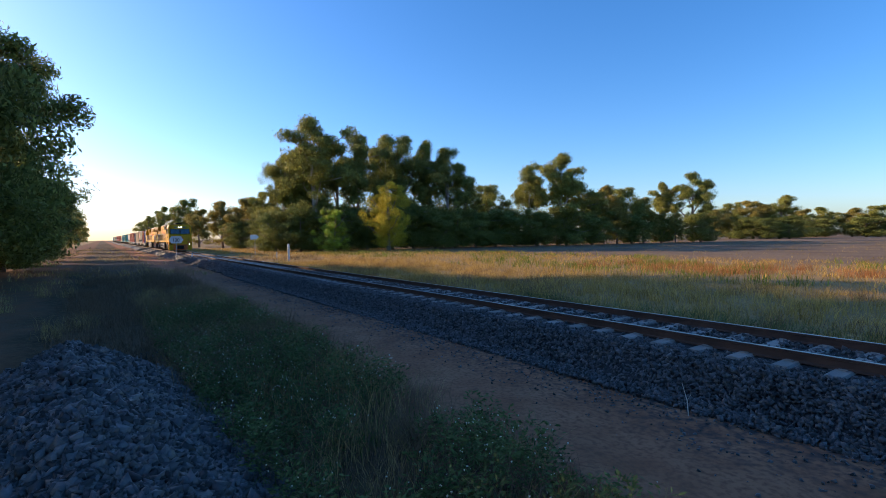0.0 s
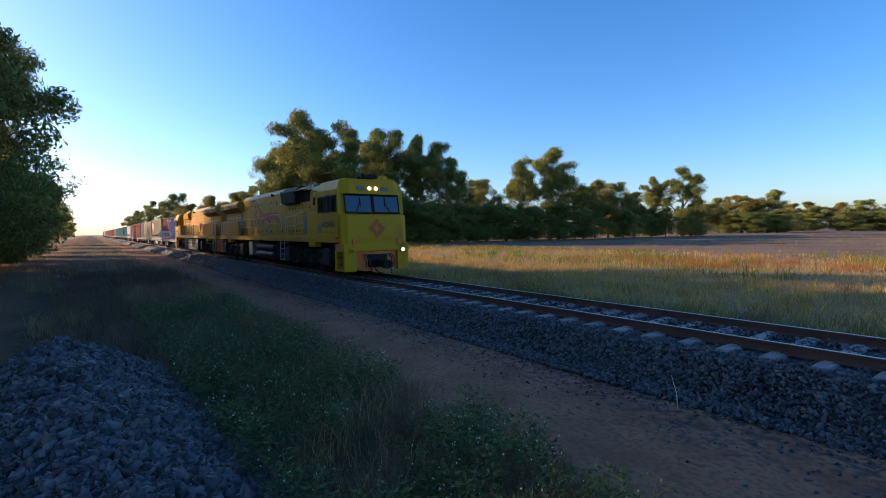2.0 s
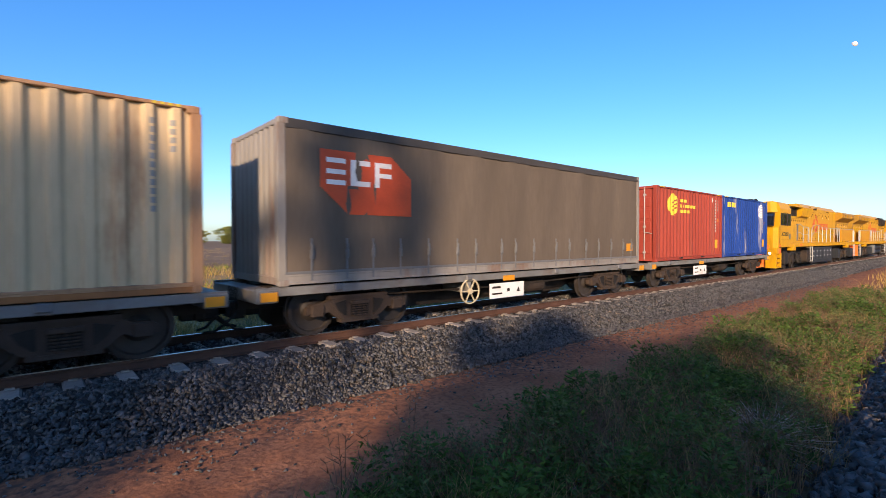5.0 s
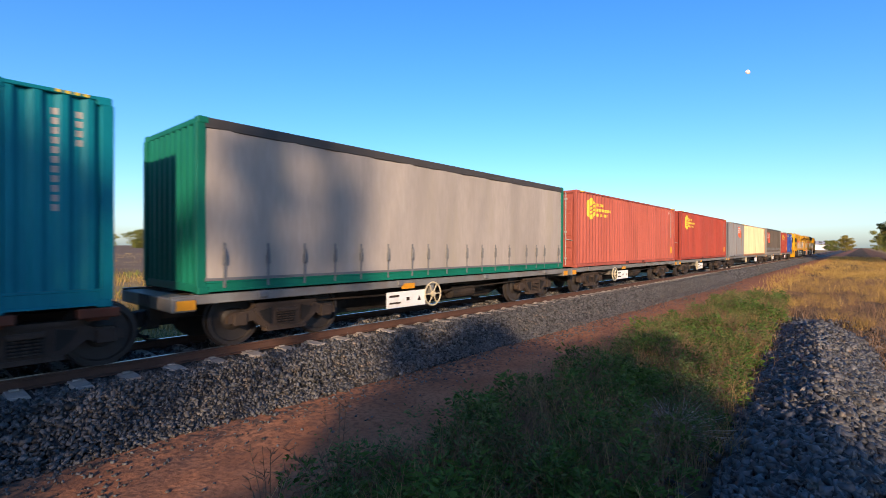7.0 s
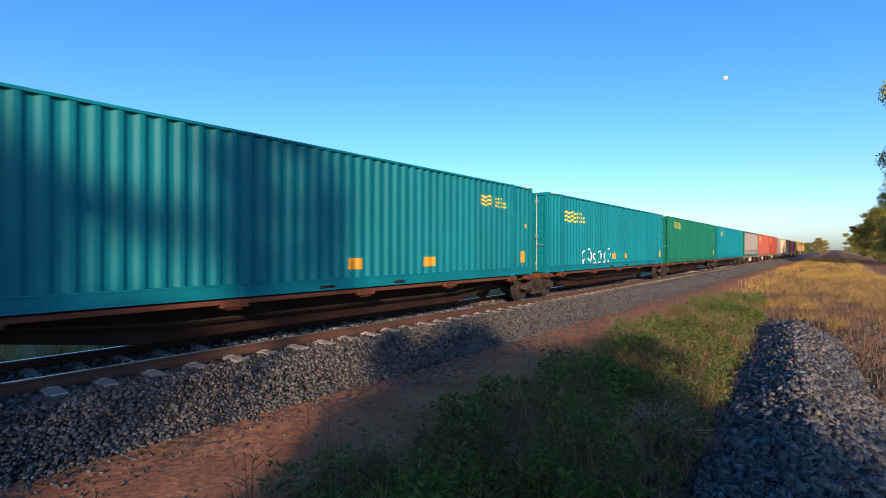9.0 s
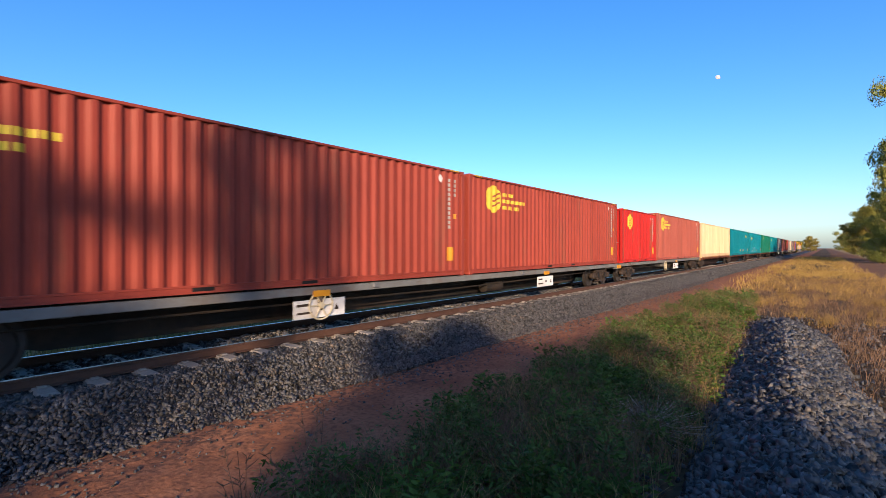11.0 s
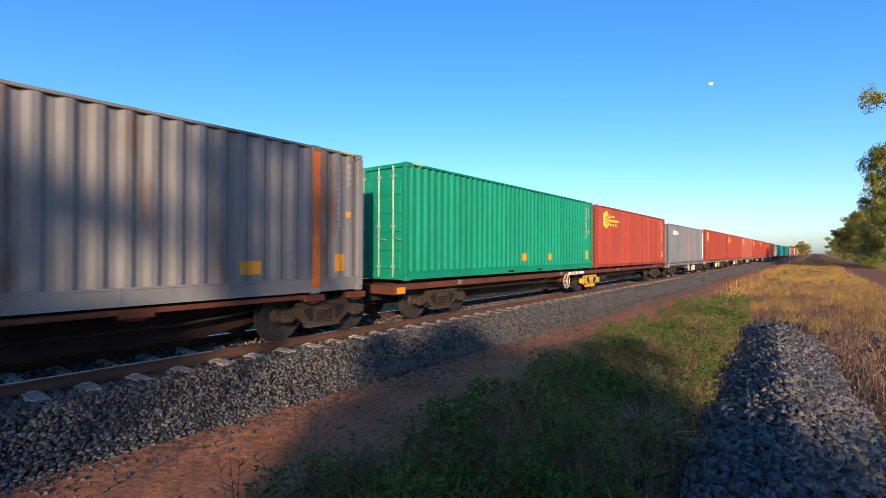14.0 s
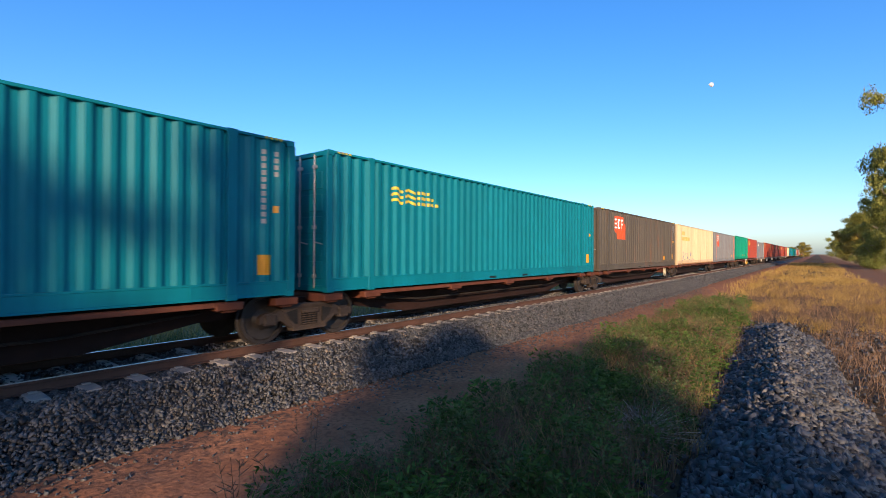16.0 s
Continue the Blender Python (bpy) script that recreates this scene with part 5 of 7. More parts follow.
    for k in range(4):
        bm = bmesh.new()
        y = -0.25 + 0.17 * k
        tube(bm, [(horn_x - 0.3, y, 4.55), (horn_x - 0.1, y, 4.55), (horn_x, y, 4.55), (horn_x + 0.06, y, 4.55)], [0.02, 0.03, 0.05, 0.085], 10)
        box(bm, horn_x - 0.2, horn_x - 0.15, y - 0.02, y + 0.02, 4.42, 4.55)
        P("horn", bm, BLACK, "black air horn trumpet")
    P("roof_aerial", boxes((-1.9, -1.75, -0.1, 0.1, 4.44, 4.52), (-3.6, -2.9, -0.5, 0.5, 4.4, 4.52), bevel=0.02), BLACK)
    return w


PANEL_TAN = mat("faded_orange_yellow_panel", (0.50, 0.235, 0.008), 0.5, spec=0.18, vary=0.12, scale=0.6, stain=0.25, dark=(0.36, 0.18, 0.02), bump=0.04)
DULL_TAN = mat("sooty_tan_yellow_paint", (0.36, 0.19, 0.014), 0.55, spec=0.18, vary=0.15, scale=0.7, stain=0.45, dark=(0.16, 0.085, 0.02), stain_scale=0.7, bump=0.05)
LOCOS = []
locomotive(-75.93, "ACD6053", False)
locomotive(-119.88, "ACD6052", True)

# ---------------------------------------------------------------- the train: make-up
TEAL = paint("teal_paint", (0.0004, 0.195, 0.255), 0)
DEEP_GREEN = paint("deep_green_paint", (0.006, 0.16, 0.105), 0)
RED_BROWN = paint("red_brown_paint", (0.335, 0.062, 0.042), 0.2, (0.2, 0.06, 0.04))
RED_BROWN_2 = paint("faded_red_paint", (0.40, 0.105, 0.075), 0.2, (0.2, 0.06, 0.04))
BRIGHT_RED = paint("bright_red_paint", (0.52, 0.03, 0.025), 0.15)
BLUE = paint("navy_blue_paint", (0.016, 0.055, 0.27), 0.15, (0.3, 0.3, 0.32))
CREAM = paint("cream_paint", (0.72, 0.55, 0.33), 0.14, (0.36, 0.21, 0.11))
RUSTY = paint("rusty_frame_paint", (0.50, 0.30, 0.17), 0.45)
GREY = paint("grey_paint", (0.225, 0.23, 0.235), 0.2)
BLUE_GREY = paint("blue_grey_paint", (0.17, 0.20, 0.24), 0.35, (0.28, 0.17, 0.10))
BROWN = paint("dark_taupe_paint", (0.105, 0.092, 0.074), 0.2)
GREEN = paint("bright_green_paint", (0.004, 0.27, 0.165), 0)
CURTAIN = paint("taupe_curtain_cloth", (0.15, 0.122, 0.095), 0.2, (0.11, 0.09, 0.07), 0.8)
CURTAIN_2 = paint("pale_curtain_cloth", (0.40, 0.36, 0.32), 0.2, (0.3, 0.27, 0.22), 0.8)
PALE_FRAME = paint("pale_grey_frame", (0.30, 0.285, 0.26), 0.3)
SPRAY_W = mat("pale_spray_paint", (0.55, 0.60, 0.64), 0.7, bump=0)
SPRAY_B = mat("blue_spray_paint", (0.03, 0.10, 0.22), 0.7, bump=0)
OCHRE = mat("ochre_lettering", (0.55, 0.34, 0.10), 0.7, vary=0.3, bump=0)
CODES = (id_codes, orange_plate)
RUST_STRIP = paint("rust_orange_strip", (0.36, 0.16, 0.06), 0.3)


def rust_strip(c, L, H, z0, z1, p, d):
    """The rusted lower edge of the bottom rail."""
    part("rust_strip", boxes((-L + 0.12, -0.12, -1.226, -1.12, z0 + 0.012, z0 + 0.10), bevel=0.006), RUST_STRIP, c, "rust-orange lower edge")


FT20, FT40, FT48 = 6.06, 12.19, 14.63
GREY_LABEL = "grey container flat wagon with dusty bogies and side brake wheel"
RUST_LABEL = "rust-brown articulated spine wagon under long containers"

flat_wagon(-120.48, -132.67, GREY_LABEL, WAGON_GREY, boards=(0.68,), brake=False)
container(-120.48, FT20, 2.70, 1.6, BLUE, "navy blue corrugated steel container with pale worn streaks", marks=CODES + (word_row(0.68, (0.16, 0.16, 0.16, 0.16, 0.16), 0.46, 0.21, YELLOW_MARK, 0.03), shield_logo(-1.1, 0.30, 0.36, 0.48)))
container(-126.62, FT20, 2.70, 1.6, RED_BROWN, "red-brown corrugated container with a round yellow emblem", marks=CODES + (sun_logo(1.35, 0.40),))
flat_wagon(-133.93, -146.12, GREY_LABEL, WAGON_GREY, boards=(0.53,), wheel_at=0.637)
container(-133.93, FT40, 2.86, 1.6, CURTAIN, "taupe curtain-sided container with an orange emblem and buckled straps", "curtain", frame=PALE_FRAME, door_rear=False, marks=(cut_logo(0.75, 2.0, 1.15, 0.45), corner_plates(-0.6)), rail=0.2)
flat_wagon(-147.31, -165.70, GREY_LABEL, WAGON_GREY, boards=(0.3,), wheel_at=0.6)
container(-147.31, FT40, 2.78, 1.6, CREAM, "cream corrugated container with a rust-orange frame", marks=(id_codes, rust_strip), frame=RUSTY, pitch=0.35, depth=0.085)
container(-159.62, FT20, 2.78, 1.6, GREY, "grey corrugated container with an orange emblem", marks=(cut_logo(3.6, 1.1, 0.9, 0.3),))
flat_wagon(-166.96, -179.15, GREY_LABEL, WAGON_GREY)
container(-166.96, FT40, 2.86, 1.6, RED_BROWN, "red-brown corrugated container with a round yellow emblem", marks=CODES + (sun_logo(),))
flat_wagon(-180.40, -192.59, GREY_LABEL, WAGON_GREY)
container(-180.40, FT40, 2.86, 1.6, RED_BROWN_2, "red-brown corrugated container with a round yellow emblem", marks=CODES + (sun_logo(),))
flat_wagon(-193.64, -205.83, GREY_LABEL, WAGON_GREY, wheel_at=0.55)
container(-193.64, FT40, 2.82, 1.6, CURTAIN_2, "pale grey curtain-sided container with a green frame", "curtain", frame=DEEP_GREEN, door_rear=False, rail=0.2)

B1 = 1.52
FIVE = [(-206.97, TEAL, "teal corrugated long container with a yellow wavy emblem", (wave_logo(1.55, 0.48, 0.8), id_codes)),
        (-222.75, DEEP_GREEN, "deep green corrugated long container with a yellow wavy emblem", (wave_logo(1.4, 0.34, 0.9), orange_plate, id_codes)),
        (-238.65, TEAL, "teal corrugated long container with pale spray paint", (wave_logo(1.5, 0.62, 0.95), corner_plates(-6.4, -8.0), orange_plate, scrawl(3.0, 3.6, 0.1, 0.85, SPRAY_W, 3))),
        (-254.38, TEAL, "teal corrugated long container with a yellow wavy emblem", (wave_logo(-3.0, 0.5, 0.7), corner_plates(-5.2, -7.6), orange_plate)),
        (-270.19, CREAM, "cream corrugated long container with a rusty frame", (id_codes, rust_strip))]
for i, (f, colr, lab, mk) in enumerate(FIVE):
    spine_wagon(f, f - FT48, RUST_LABEL, i == 0, i == 4)
    container(f, FT48, 2.88, B1, colr, lab, posts40=True, rail=0.34 if colr is CREAM else 0.26, marks=mk, pitch=0.35 if colr is CREAM else 0.278, depth=0.065 if colr is CREAM else 0.052)

flat_wagon(-285.75, -304.52, GREY_LABEL, WAGON_GREY, boards=(0.4,), wheel_at=0.55)
container(-285.75, FT40, 2.86, 1.6, RED_BROWN_2, "faded red corrugated container with a round yellow emblem", marks=CODES + (sun_logo(),))
container(-298.3, FT20, 2.72, 1.6, BRIGHT_RED, "bright red corrugated short container with a yellow emblem", marks=CODES + (sun_logo(1.3, 0.38, False),))
flat_wagon(-305.16, -329.80, GREY_LABEL, WAGON_GREY, boards=(0.3, 0.7))
container(-305.16, FT40, 2.86, 1.6, RED_BROWN, "red-brown corrugated container with a round yellow emblem", marks=CODES + (sun_logo(),))
container(-317.61, FT40, 2.86, 1.6, RED_BROWN, "red-brown corrugated container with a round yellow emblem", marks=CODES + (sun_logo(),))
for f in (-330.97, -344.17, -357.44):
    flat_wagon(f, f - FT40, GREY_LABEL, WAGON_GREY, boards=(0.517,), wheel_at=0.40)
    container(f, FT40, 2.86, 1.6, RED_BROWN_2 if f == -330.97 else RED_BROWN, "red-brown corrugated container with a round yellow emblem",
              marks=CODES + (sun_logo(1.16, 0.4, f > -350), word_row(-4.6, (0.09,) * 5, 2.84, 0.08, WHITE)))
flat_wagon(-370.77, -382.96, GREY_LABEL, WAGON_GREY, boards=(0.34,), wheel_at=0.5)
container(-370.77, FT40, 2.74, 1.6, BLUE_GREY, "weathered blue-grey corrugated container with rust streaks", marks=(word_row(1.0, (0.2, 0.22, 0.22, 0.22), 0.7, 0.26, WHITE, 0.06), word_row(2.05, (0.12, 0.2, 0.2), 0.7, 0.24, OCHRE, 0.05), id_codes, word_row(-0.62, (0.32,), 2.45, 2.2, WHITE)), pitch=0.32, depth=0.055)
TWIN = flat_wagon(-384.40, -409.33, "dark rust-brown long flat wagon with one yellow bogie", WAGON_RUST, boards=(), wheel_at=0.62, yellow_front=False)
bogie(TWIN, -12.5, -384.40, material=BOGIE_Y)
speed_plate = part("speed_plate", boxes((-15.3, -14.3, -1.212, -1.2, 1.455, 1.575)), WHITE, TWIN, "white plate with red speed lettering")
lettering("speed_lettering", "115 KMH", 0.13, LOGO_RED, speed_plate, pose(-14.8, -1.216, 1.47, 90, 0, 0))
part("side_plate", boxes((-14.2, -13.7, -1.212, -1.2, 1.47, 1.57)), WHITE, TWIN)
container(-384.40, FT40, 2.88, 1.66, RED_BROWN, "red-brown corrugated container with a round yellow emblem", marks=CODES + (sun_logo(),))
container(-397.14, FT40, 2.90, 1.66, GREEN, "bright green corrugated container with white lock bars", marks=CODES + (corner_plates(-4.2, -6.2),), rail=0.24)

FIVE_2 = [(-410.75, GREY, "grey corrugated long container with orange middle posts and emblem", (cut_logo(1.75, 1.5, 1.15, 0.25), post_stripes(-1.22, -FT48 + 1.22), corner_plates(-2.6), orange_plate, id_codes)),
          (-426.01, CREAM, "cream corrugated long container with faded lettering and blue spray paint", (word_row(1.5, (0.3,) * 3, 0.75, 0.28, OCHRE), word_row(1.5, (0.3,) * 8, 1.15, 0.28, OCHRE), scrawl(1.6, 4.4, 0.25, 0.8, SPRAY_B, 8), id_codes, rust_strip)),
          (-441.44, BROWN, "dark taupe corrugated long container with an orange emblem", (cut_logo(2.2, 1.6, 1.15, 0.25), orange_plate, id_codes, corner_plates(-2.9))),
          (-456.77, TEAL, "teal corrugated long container with a yellow wavy emblem", (wave_logo(1.9, 0.6, 0.85), orange_plate)),
          (-472.19, TEAL, "teal corrugated long container with caution plates", CODES)]
for i, (f, colr, lab, mk) in enumerate(FIVE_2):
    spine_wagon(f, f - FT48, RUST_LABEL, i == 0, i == 4, i == 2)
    container(f, FT48, 2.93, B1 + 0.02, colr, lab, posts40=True, rail=0.3, marks=mk, pitch=0.35 if colr is not TEAL else 0.3, depth=0.065 if colr is CREAM else 0.052)


# ---------------------------------------------------------------- loose stone
def bed_z(y):
    d = np.abs(y - TRACK_Y)
    return np.interp(d, [0, 1.30, 1.62, 2.3, 2.75], [0.455, 0.455, 0.43, 0.03, 0.0])


CUBE = np.array([[-1, -1, -1], [1, -1, -1], [1, 1, -1], [-1, 1, -1], [-1, -1, 1], [1, -1, 1], [1, 1, 1], [-1, 1, 1]], float)
CUBE_F = np.array([[3, 2, 1, 0], [4, 5, 6, 7], [0, 1, 5, 4], [1, 2, 6, 5], [2, 3, 7, 6], [3, 0, 4, 7]])


def stones(name, pts, size, material, label, parent=None, category="stones"):
    """Angular broken stones, all in one mesh."""
    n = len(pts)
    v = CUBE[None] * (1 + rng.uniform(-0.5, 0.3, (n, 8, 1))) + rng.uniform(-0.45, 0.45, (n, 8, 3))
    v = v * (size[:, None] * 0.5)[:, :, None] * rng.uniform(0.4, 1.15, (n, 1, 3))
    q = rng.normal(size=(n, 4))
    q /= np.linalg.norm(q, axis=1)[:, None]
    w, x, y, z = q.T
    R = np.stack([1 - 2 * (y * y + z * z), 2 * (x * y - z * w), 2 * (x * z + y * w), 2 * (x * y + z * w), 1 - 2 * (x * x + z * z), 2 * (y * z - x * w),
                  2 * (x * z - y * w), 2 * (y * z + x * w), 1 - 2 * (x * x + y * y)], 1).reshape(n, 3, 3)
    v = np.einsum("nij,nkj->nki", R, v) + pts[:, None]
    f = (CUBE_F[None] + (np.arange(n) * 8)[:, None, None]).reshape(-1, 4)
    return tagged(linked(name, raw(name, v.reshape(-1, 3), f, material), parent), label, category, kind="stuff")


def strewn(n, x0, x1, y0, y1):
    return rng.uniform(x0, x1, n), rng.uniform(y0, y1, n)


STONE = mat("crushed_basalt", (0.070, 0.070, 0.070), 0.5, vary=0.3, scale=6, stain=0.22, stain_scale=5, dark=(0.14, 0.10, 0.065), bump=0.25, bump_scale=60, island=0.8, spec=0.3)
x, y = strewn(110000, -34, 40, 6.35, 8.0)
u_ = (x - 0.05 * 7.82) / PITCH
keep = (rng.random(len(x)) < np.where(np.abs(x) < 15, 1.0, 0.7)) & ((np.abs(u_ - np.round(u_)) * PITCH > 0.15) | (y < 7.74))
x, y = x[keep], y[keep]
stones("ballast_stones", np.stack([x, y, bed_z(y) + rng.uniform(-0.005, 0.025, len(x))], 1), rng.uniform(0.028, 0.068, len(x)), STONE, "dark grey crushed stone on the shoulder of the track")
x, y = strewn(30000, -130, 130, 6.55, 8.0)
keep = (x < -33) | (x > 39)
x, y = x[keep], y[keep]
stones("ballast_stones", np.stack([x, y, bed_z(y) + 0.01], 1), rng.uniform(0.06, 0.13, len(x)), STONE, "dark grey crushed stone further along the track")
def off_sleepers(x, y):
    u = (x - 0.05 * 7.82) / PITCH
    return (np.abs(u - np.round(u)) * PITCH > 0.15) | (np.abs(y - TRACK_Y) < 0.62) | (y < TRACK_Y - 1.27) | (y > TRACK_Y + 1.27)


x, y = strewn(26000, -30, 40, 7.9, 11.4)
keep = off_sleepers(x, y)
x, y = x[keep], y[keep]
stones("ballast_stones", np.stack([x, y, bed_z(y) + 0.03 * (np.abs(y - TRACK_Y) < 0.62)], 1), rng.uniform(0.035, 0.075, len(x)), STONE, "dark grey crushed stone between the sleepers")
x, y = strewn(60000, -30, 36, 4.2, 6.95)
keep = rng.random(len(x)) < ((y - 4.2) / 2.6) ** 2.6 * (0.5 + 0.5 * (wave(x, y, 1.1, 3.0) > 0.1))
x, y = x[keep], y[keep]
stones("scattered_gravel", np.stack([x, y, ground_z(x, y) + 0.004], 1), rng.uniform(0.010, 0.045, len(x)), STONE, "loose gravel strewn over the red earth")
x1_, y1_ = strewn(75000, -11.8, 1.2, -2.1, 1.6)
x2_, y2_ = strewn(67000, 1.2, 19.5, -1.6, 2.6)
x, y = np.concatenate([x1_, x2_]), np.concatenate([y1_, y2_])
r_ = ridge(x, y)
keep = (r_ > 0.02) | (rng.random(len(x)) < 0.04)
x, y = x[keep], y[keep]
near = np.hypot(x, y)
keep = rng.random(len(x)) < np.where(near < 9, 1.0, 0.75)
x, y = x[keep], y[keep]
stones("spilt_ballast", np.stack([x, y, ground_z(x, y) + rng.uniform(0.0, 0.05, len(x))], 1), rng.uniform(0.035, 0.095, len(x)), STONE, "heap of spilt grey ballast stone beside the track")
bm = bmesh.new()
bmesh.ops.create_icosphere(bm, subdivisions=2, radius=0.24)
for v in bm.verts:
    v.co *= 1 + 0.25 * noise.noise(v.co * 4)
    v.co.z *= 0.7
rock = part("rock", bm, mat("pale_rock", (0.36, 0.30, 0.25), 0.9, vary=0.2, scale=5, bump=0.5), None)
rock.matrix_basis = pose(14.3, 2.2, float(ground_z(14.3, 2.2)) + 0.08)
tagged(rock, "pale rounded rock lying among the weeds", "rock")


# ---------------------------------------------------------------- trees
def bark(c):
    return mat("eucalypt_bark", c, 0.85, vary=0.3, scale=1.5, stain=0.4, dark=(0.10, 0.075, 0.05), stretch=(1, 1, 0.25), bump=0.5, bump_scale=12)


BARK = bark((0.26, 0.21, 0.165))
BARK_PALE = bark((0.42, 0.37, 0.31))
LEAF = mat("eucalypt_leaf", (0.25, 0.25, 0.055), 0.55, vary=0.3, scale=0.5, island=0.45, bump=0, translucent=0.3, spec=0.15)
LEAF_DARK = mat("dark_eucalypt_leaf", (0.185, 0.205, 0.05), 0.55, vary=0.3, scale=0.5, island=0.4, bump=0, translucent=0.3, spec=0.15)
LEAF_OLIVE = mat("olive_leaf", (0.31, 0.255, 0.062), 0.55, vary=0.3, scale=0.5, island=0.4, bump=0, translucent=0.3, spec=0.15)
LEAF_BRIGHT = mat("fresh_leaf", (0.30, 0.40, 0.05), 0.5, vary=0.3, scale=0.7, island=0.4, bump=0, translucent=0.3, spec=0.15)
LEAF_GOLD = mat("golden_wattle_leaf", (0.52, 0.43, 0.04), 0.5, vary=0.35, scale=0.5, island=0.4, bump=0, translucent=0.3, spec=0.15)


def tree_meshes(seed, H, spread, low, leaf_mat, clumps=34, per=300, leaf=0.34, bark_mat=None, round_=False, fill=60):
    """Tapered trunk with limbs, and a crown of leaf clumps at their ends with gaps between."""
    r = np.random.default_rng(seed)
    bm = bmesh.new()
    ends = []
    lean = r.normal(0, 0.035 * H, 2)
    trunk = [(0, 0, -0.15), (lean[0] * 0.2, lean[1] * 0.2, 0.18 * H), (lean[0] * 0.6, lean[1] * 0.6, 0.36 * H), (lean[0], lean[1], 0.56 * H), (lean[0] * 1.3, lean[1] * 1.3, 0.8 * H)]
    tube(bm, trunk, [0.030 * H, 0.023 * H, 0.018 * H, 0.012 * H, 0.004 * H], 8)
    n = int(r.integers(7, 10))
    for k in range(n):
        f = low + (0.70 - low) * k / n + r.uniform(-0.03, 0.03)
        i = np.interp(f, [0, 0.18, 0.36, 0.56, 0.8], [0, 1, 2, 3, 4])
        a = np.array([np.interp(i, range(5), [p[j] for p in trunk]) for j in range(3)])
        ang = k * 2.4 + r.uniform(-0.5, 0.5)
        out = spread * r.uniform(0.45, 1.0) * (1.0 - 0.45 * max(0, f - 0.35) / 0.35)
        up = H * r.uniform(0.14, 0.30)
        e = a + np.array([math.cos(ang) * out, math.sin(ang) * out, up])
        e[2] = min(e[2], H * 0.93)
        m1 = a + (e - a) * 0.4 + np.array([0, 0, -0.03 * H])
        tube(bm, [tuple(a), tuple(m1), tuple(a + (e - a) * 0.75), tuple(e)], [0.011 * H, 0.008 * H, 0.005 * H, 0.002 * H], 6)
        ends += [e, a + (e - a) * 0.72]
        for q in range(2):
            b = a + (e - a) * r.uniform(0.45, 0.8)
            e2 = b + np.array([r.normal(0, 0.35) * spread, r.normal(0, 0.35) * spread, r.uniform(0.02, 0.12) * H])
            tube(bm, [tuple(b), tuple(e2)], [0.005 * H, 0.002 * H], 5)
            ends.append(e2)
    top = np.array(trunk[-1])
    ends += [top + np.array([r.normal(0, 0.1) * spread, r.normal(0, 0.1) * spread, r.uniform(0.05, 0.14) * H]) for _ in range(4)]
    wood = mesh_of("trunk", bm, bark_mat or BARK, True)
    cs = []
    for k in range(clumps):
        e = ends[k % len(ends)]
        cs.append((e + r.normal(0, 0.06, 3) * spread * np.array([1, 1, 0.6]), r.uniform(0.06, 0.17) * spread + 0.016 * H))
    for u in r.uniform(0, 1, fill):          # lower and inner foliage
        z = H * (0.10 + 0.72 * u)
        a, q = r.uniform(0, 6.28), spread * 0.95 * math.sqrt(r.random()) * (1 - 0.5 * abs(u - 0.45))
        cs.append((np.array([math.cos(a) * q, math.sin(a) * q, z]), r.uniform(0.10, 0.18) * spread + 0.016 * H))
    if round_:
        cs = [(np.array([r.normal(0, 0.42) * spread, r.normal(0, 0.42) * spread, H * (0.08 + 0.74 * u)]) * np.array([1 - 0.5 * abs(u - 0.4), 1 - 0.5 * abs(u - 0.4), 1]), 0.23 * spread * (1 - 0.45 * max(0, u - 0.3))) for u in r.uniform(0, 1, clumps)]
    allp, out = [], []
    for c, cr in cs:
        d = r.normal(size=(per, 3))
        d /= np.linalg.norm(d, axis=1)[:, None]
        rad = cr * r.uniform(0.62, 1.0, per)
        p = c + (d * rad[:, None] + r.normal(0, 0.11, (per, 3)) * cr) * r.uniform(0.6, 1.35, 3) * np.array([1.15, 1.15, 0.8])
        ok = p[:, 2] > 0.25
        allp.append(p[ok])
        out.append(d[ok])
    p, nm = np.concatenate(allp), np.concatenate(out)
    n = len(p)
    nm = nm + r.normal(0, 0.45, (n, 3))
    nm /= np.linalg.norm(nm, axis=1)[:, None]
    ax = np.cross(nm, r.normal(size=(n, 3)) + np.array([1.2, 0, 0]))
    ax /= np.linalg.norm(ax, axis=1)[:, None]
    sd = np.cross(ax, nm)
    ln, wd = leaf * r.uniform(0.6, 1.3, n)[:, None], leaf * 0.42 * r.uniform(0.6, 1.2, n)[:, None]
    v = np.stack([p - ax * ln / 2, p + sd * wd / 2 + nm * wd * 0.2, p + ax * ln / 2, p - sd * wd / 2 + nm * wd * 0.2], 1).reshape(-1, 3)
    f = np.arange(n * 4).reshape(-1, 4)
    return wood, raw("crown", v, f, leaf_mat)


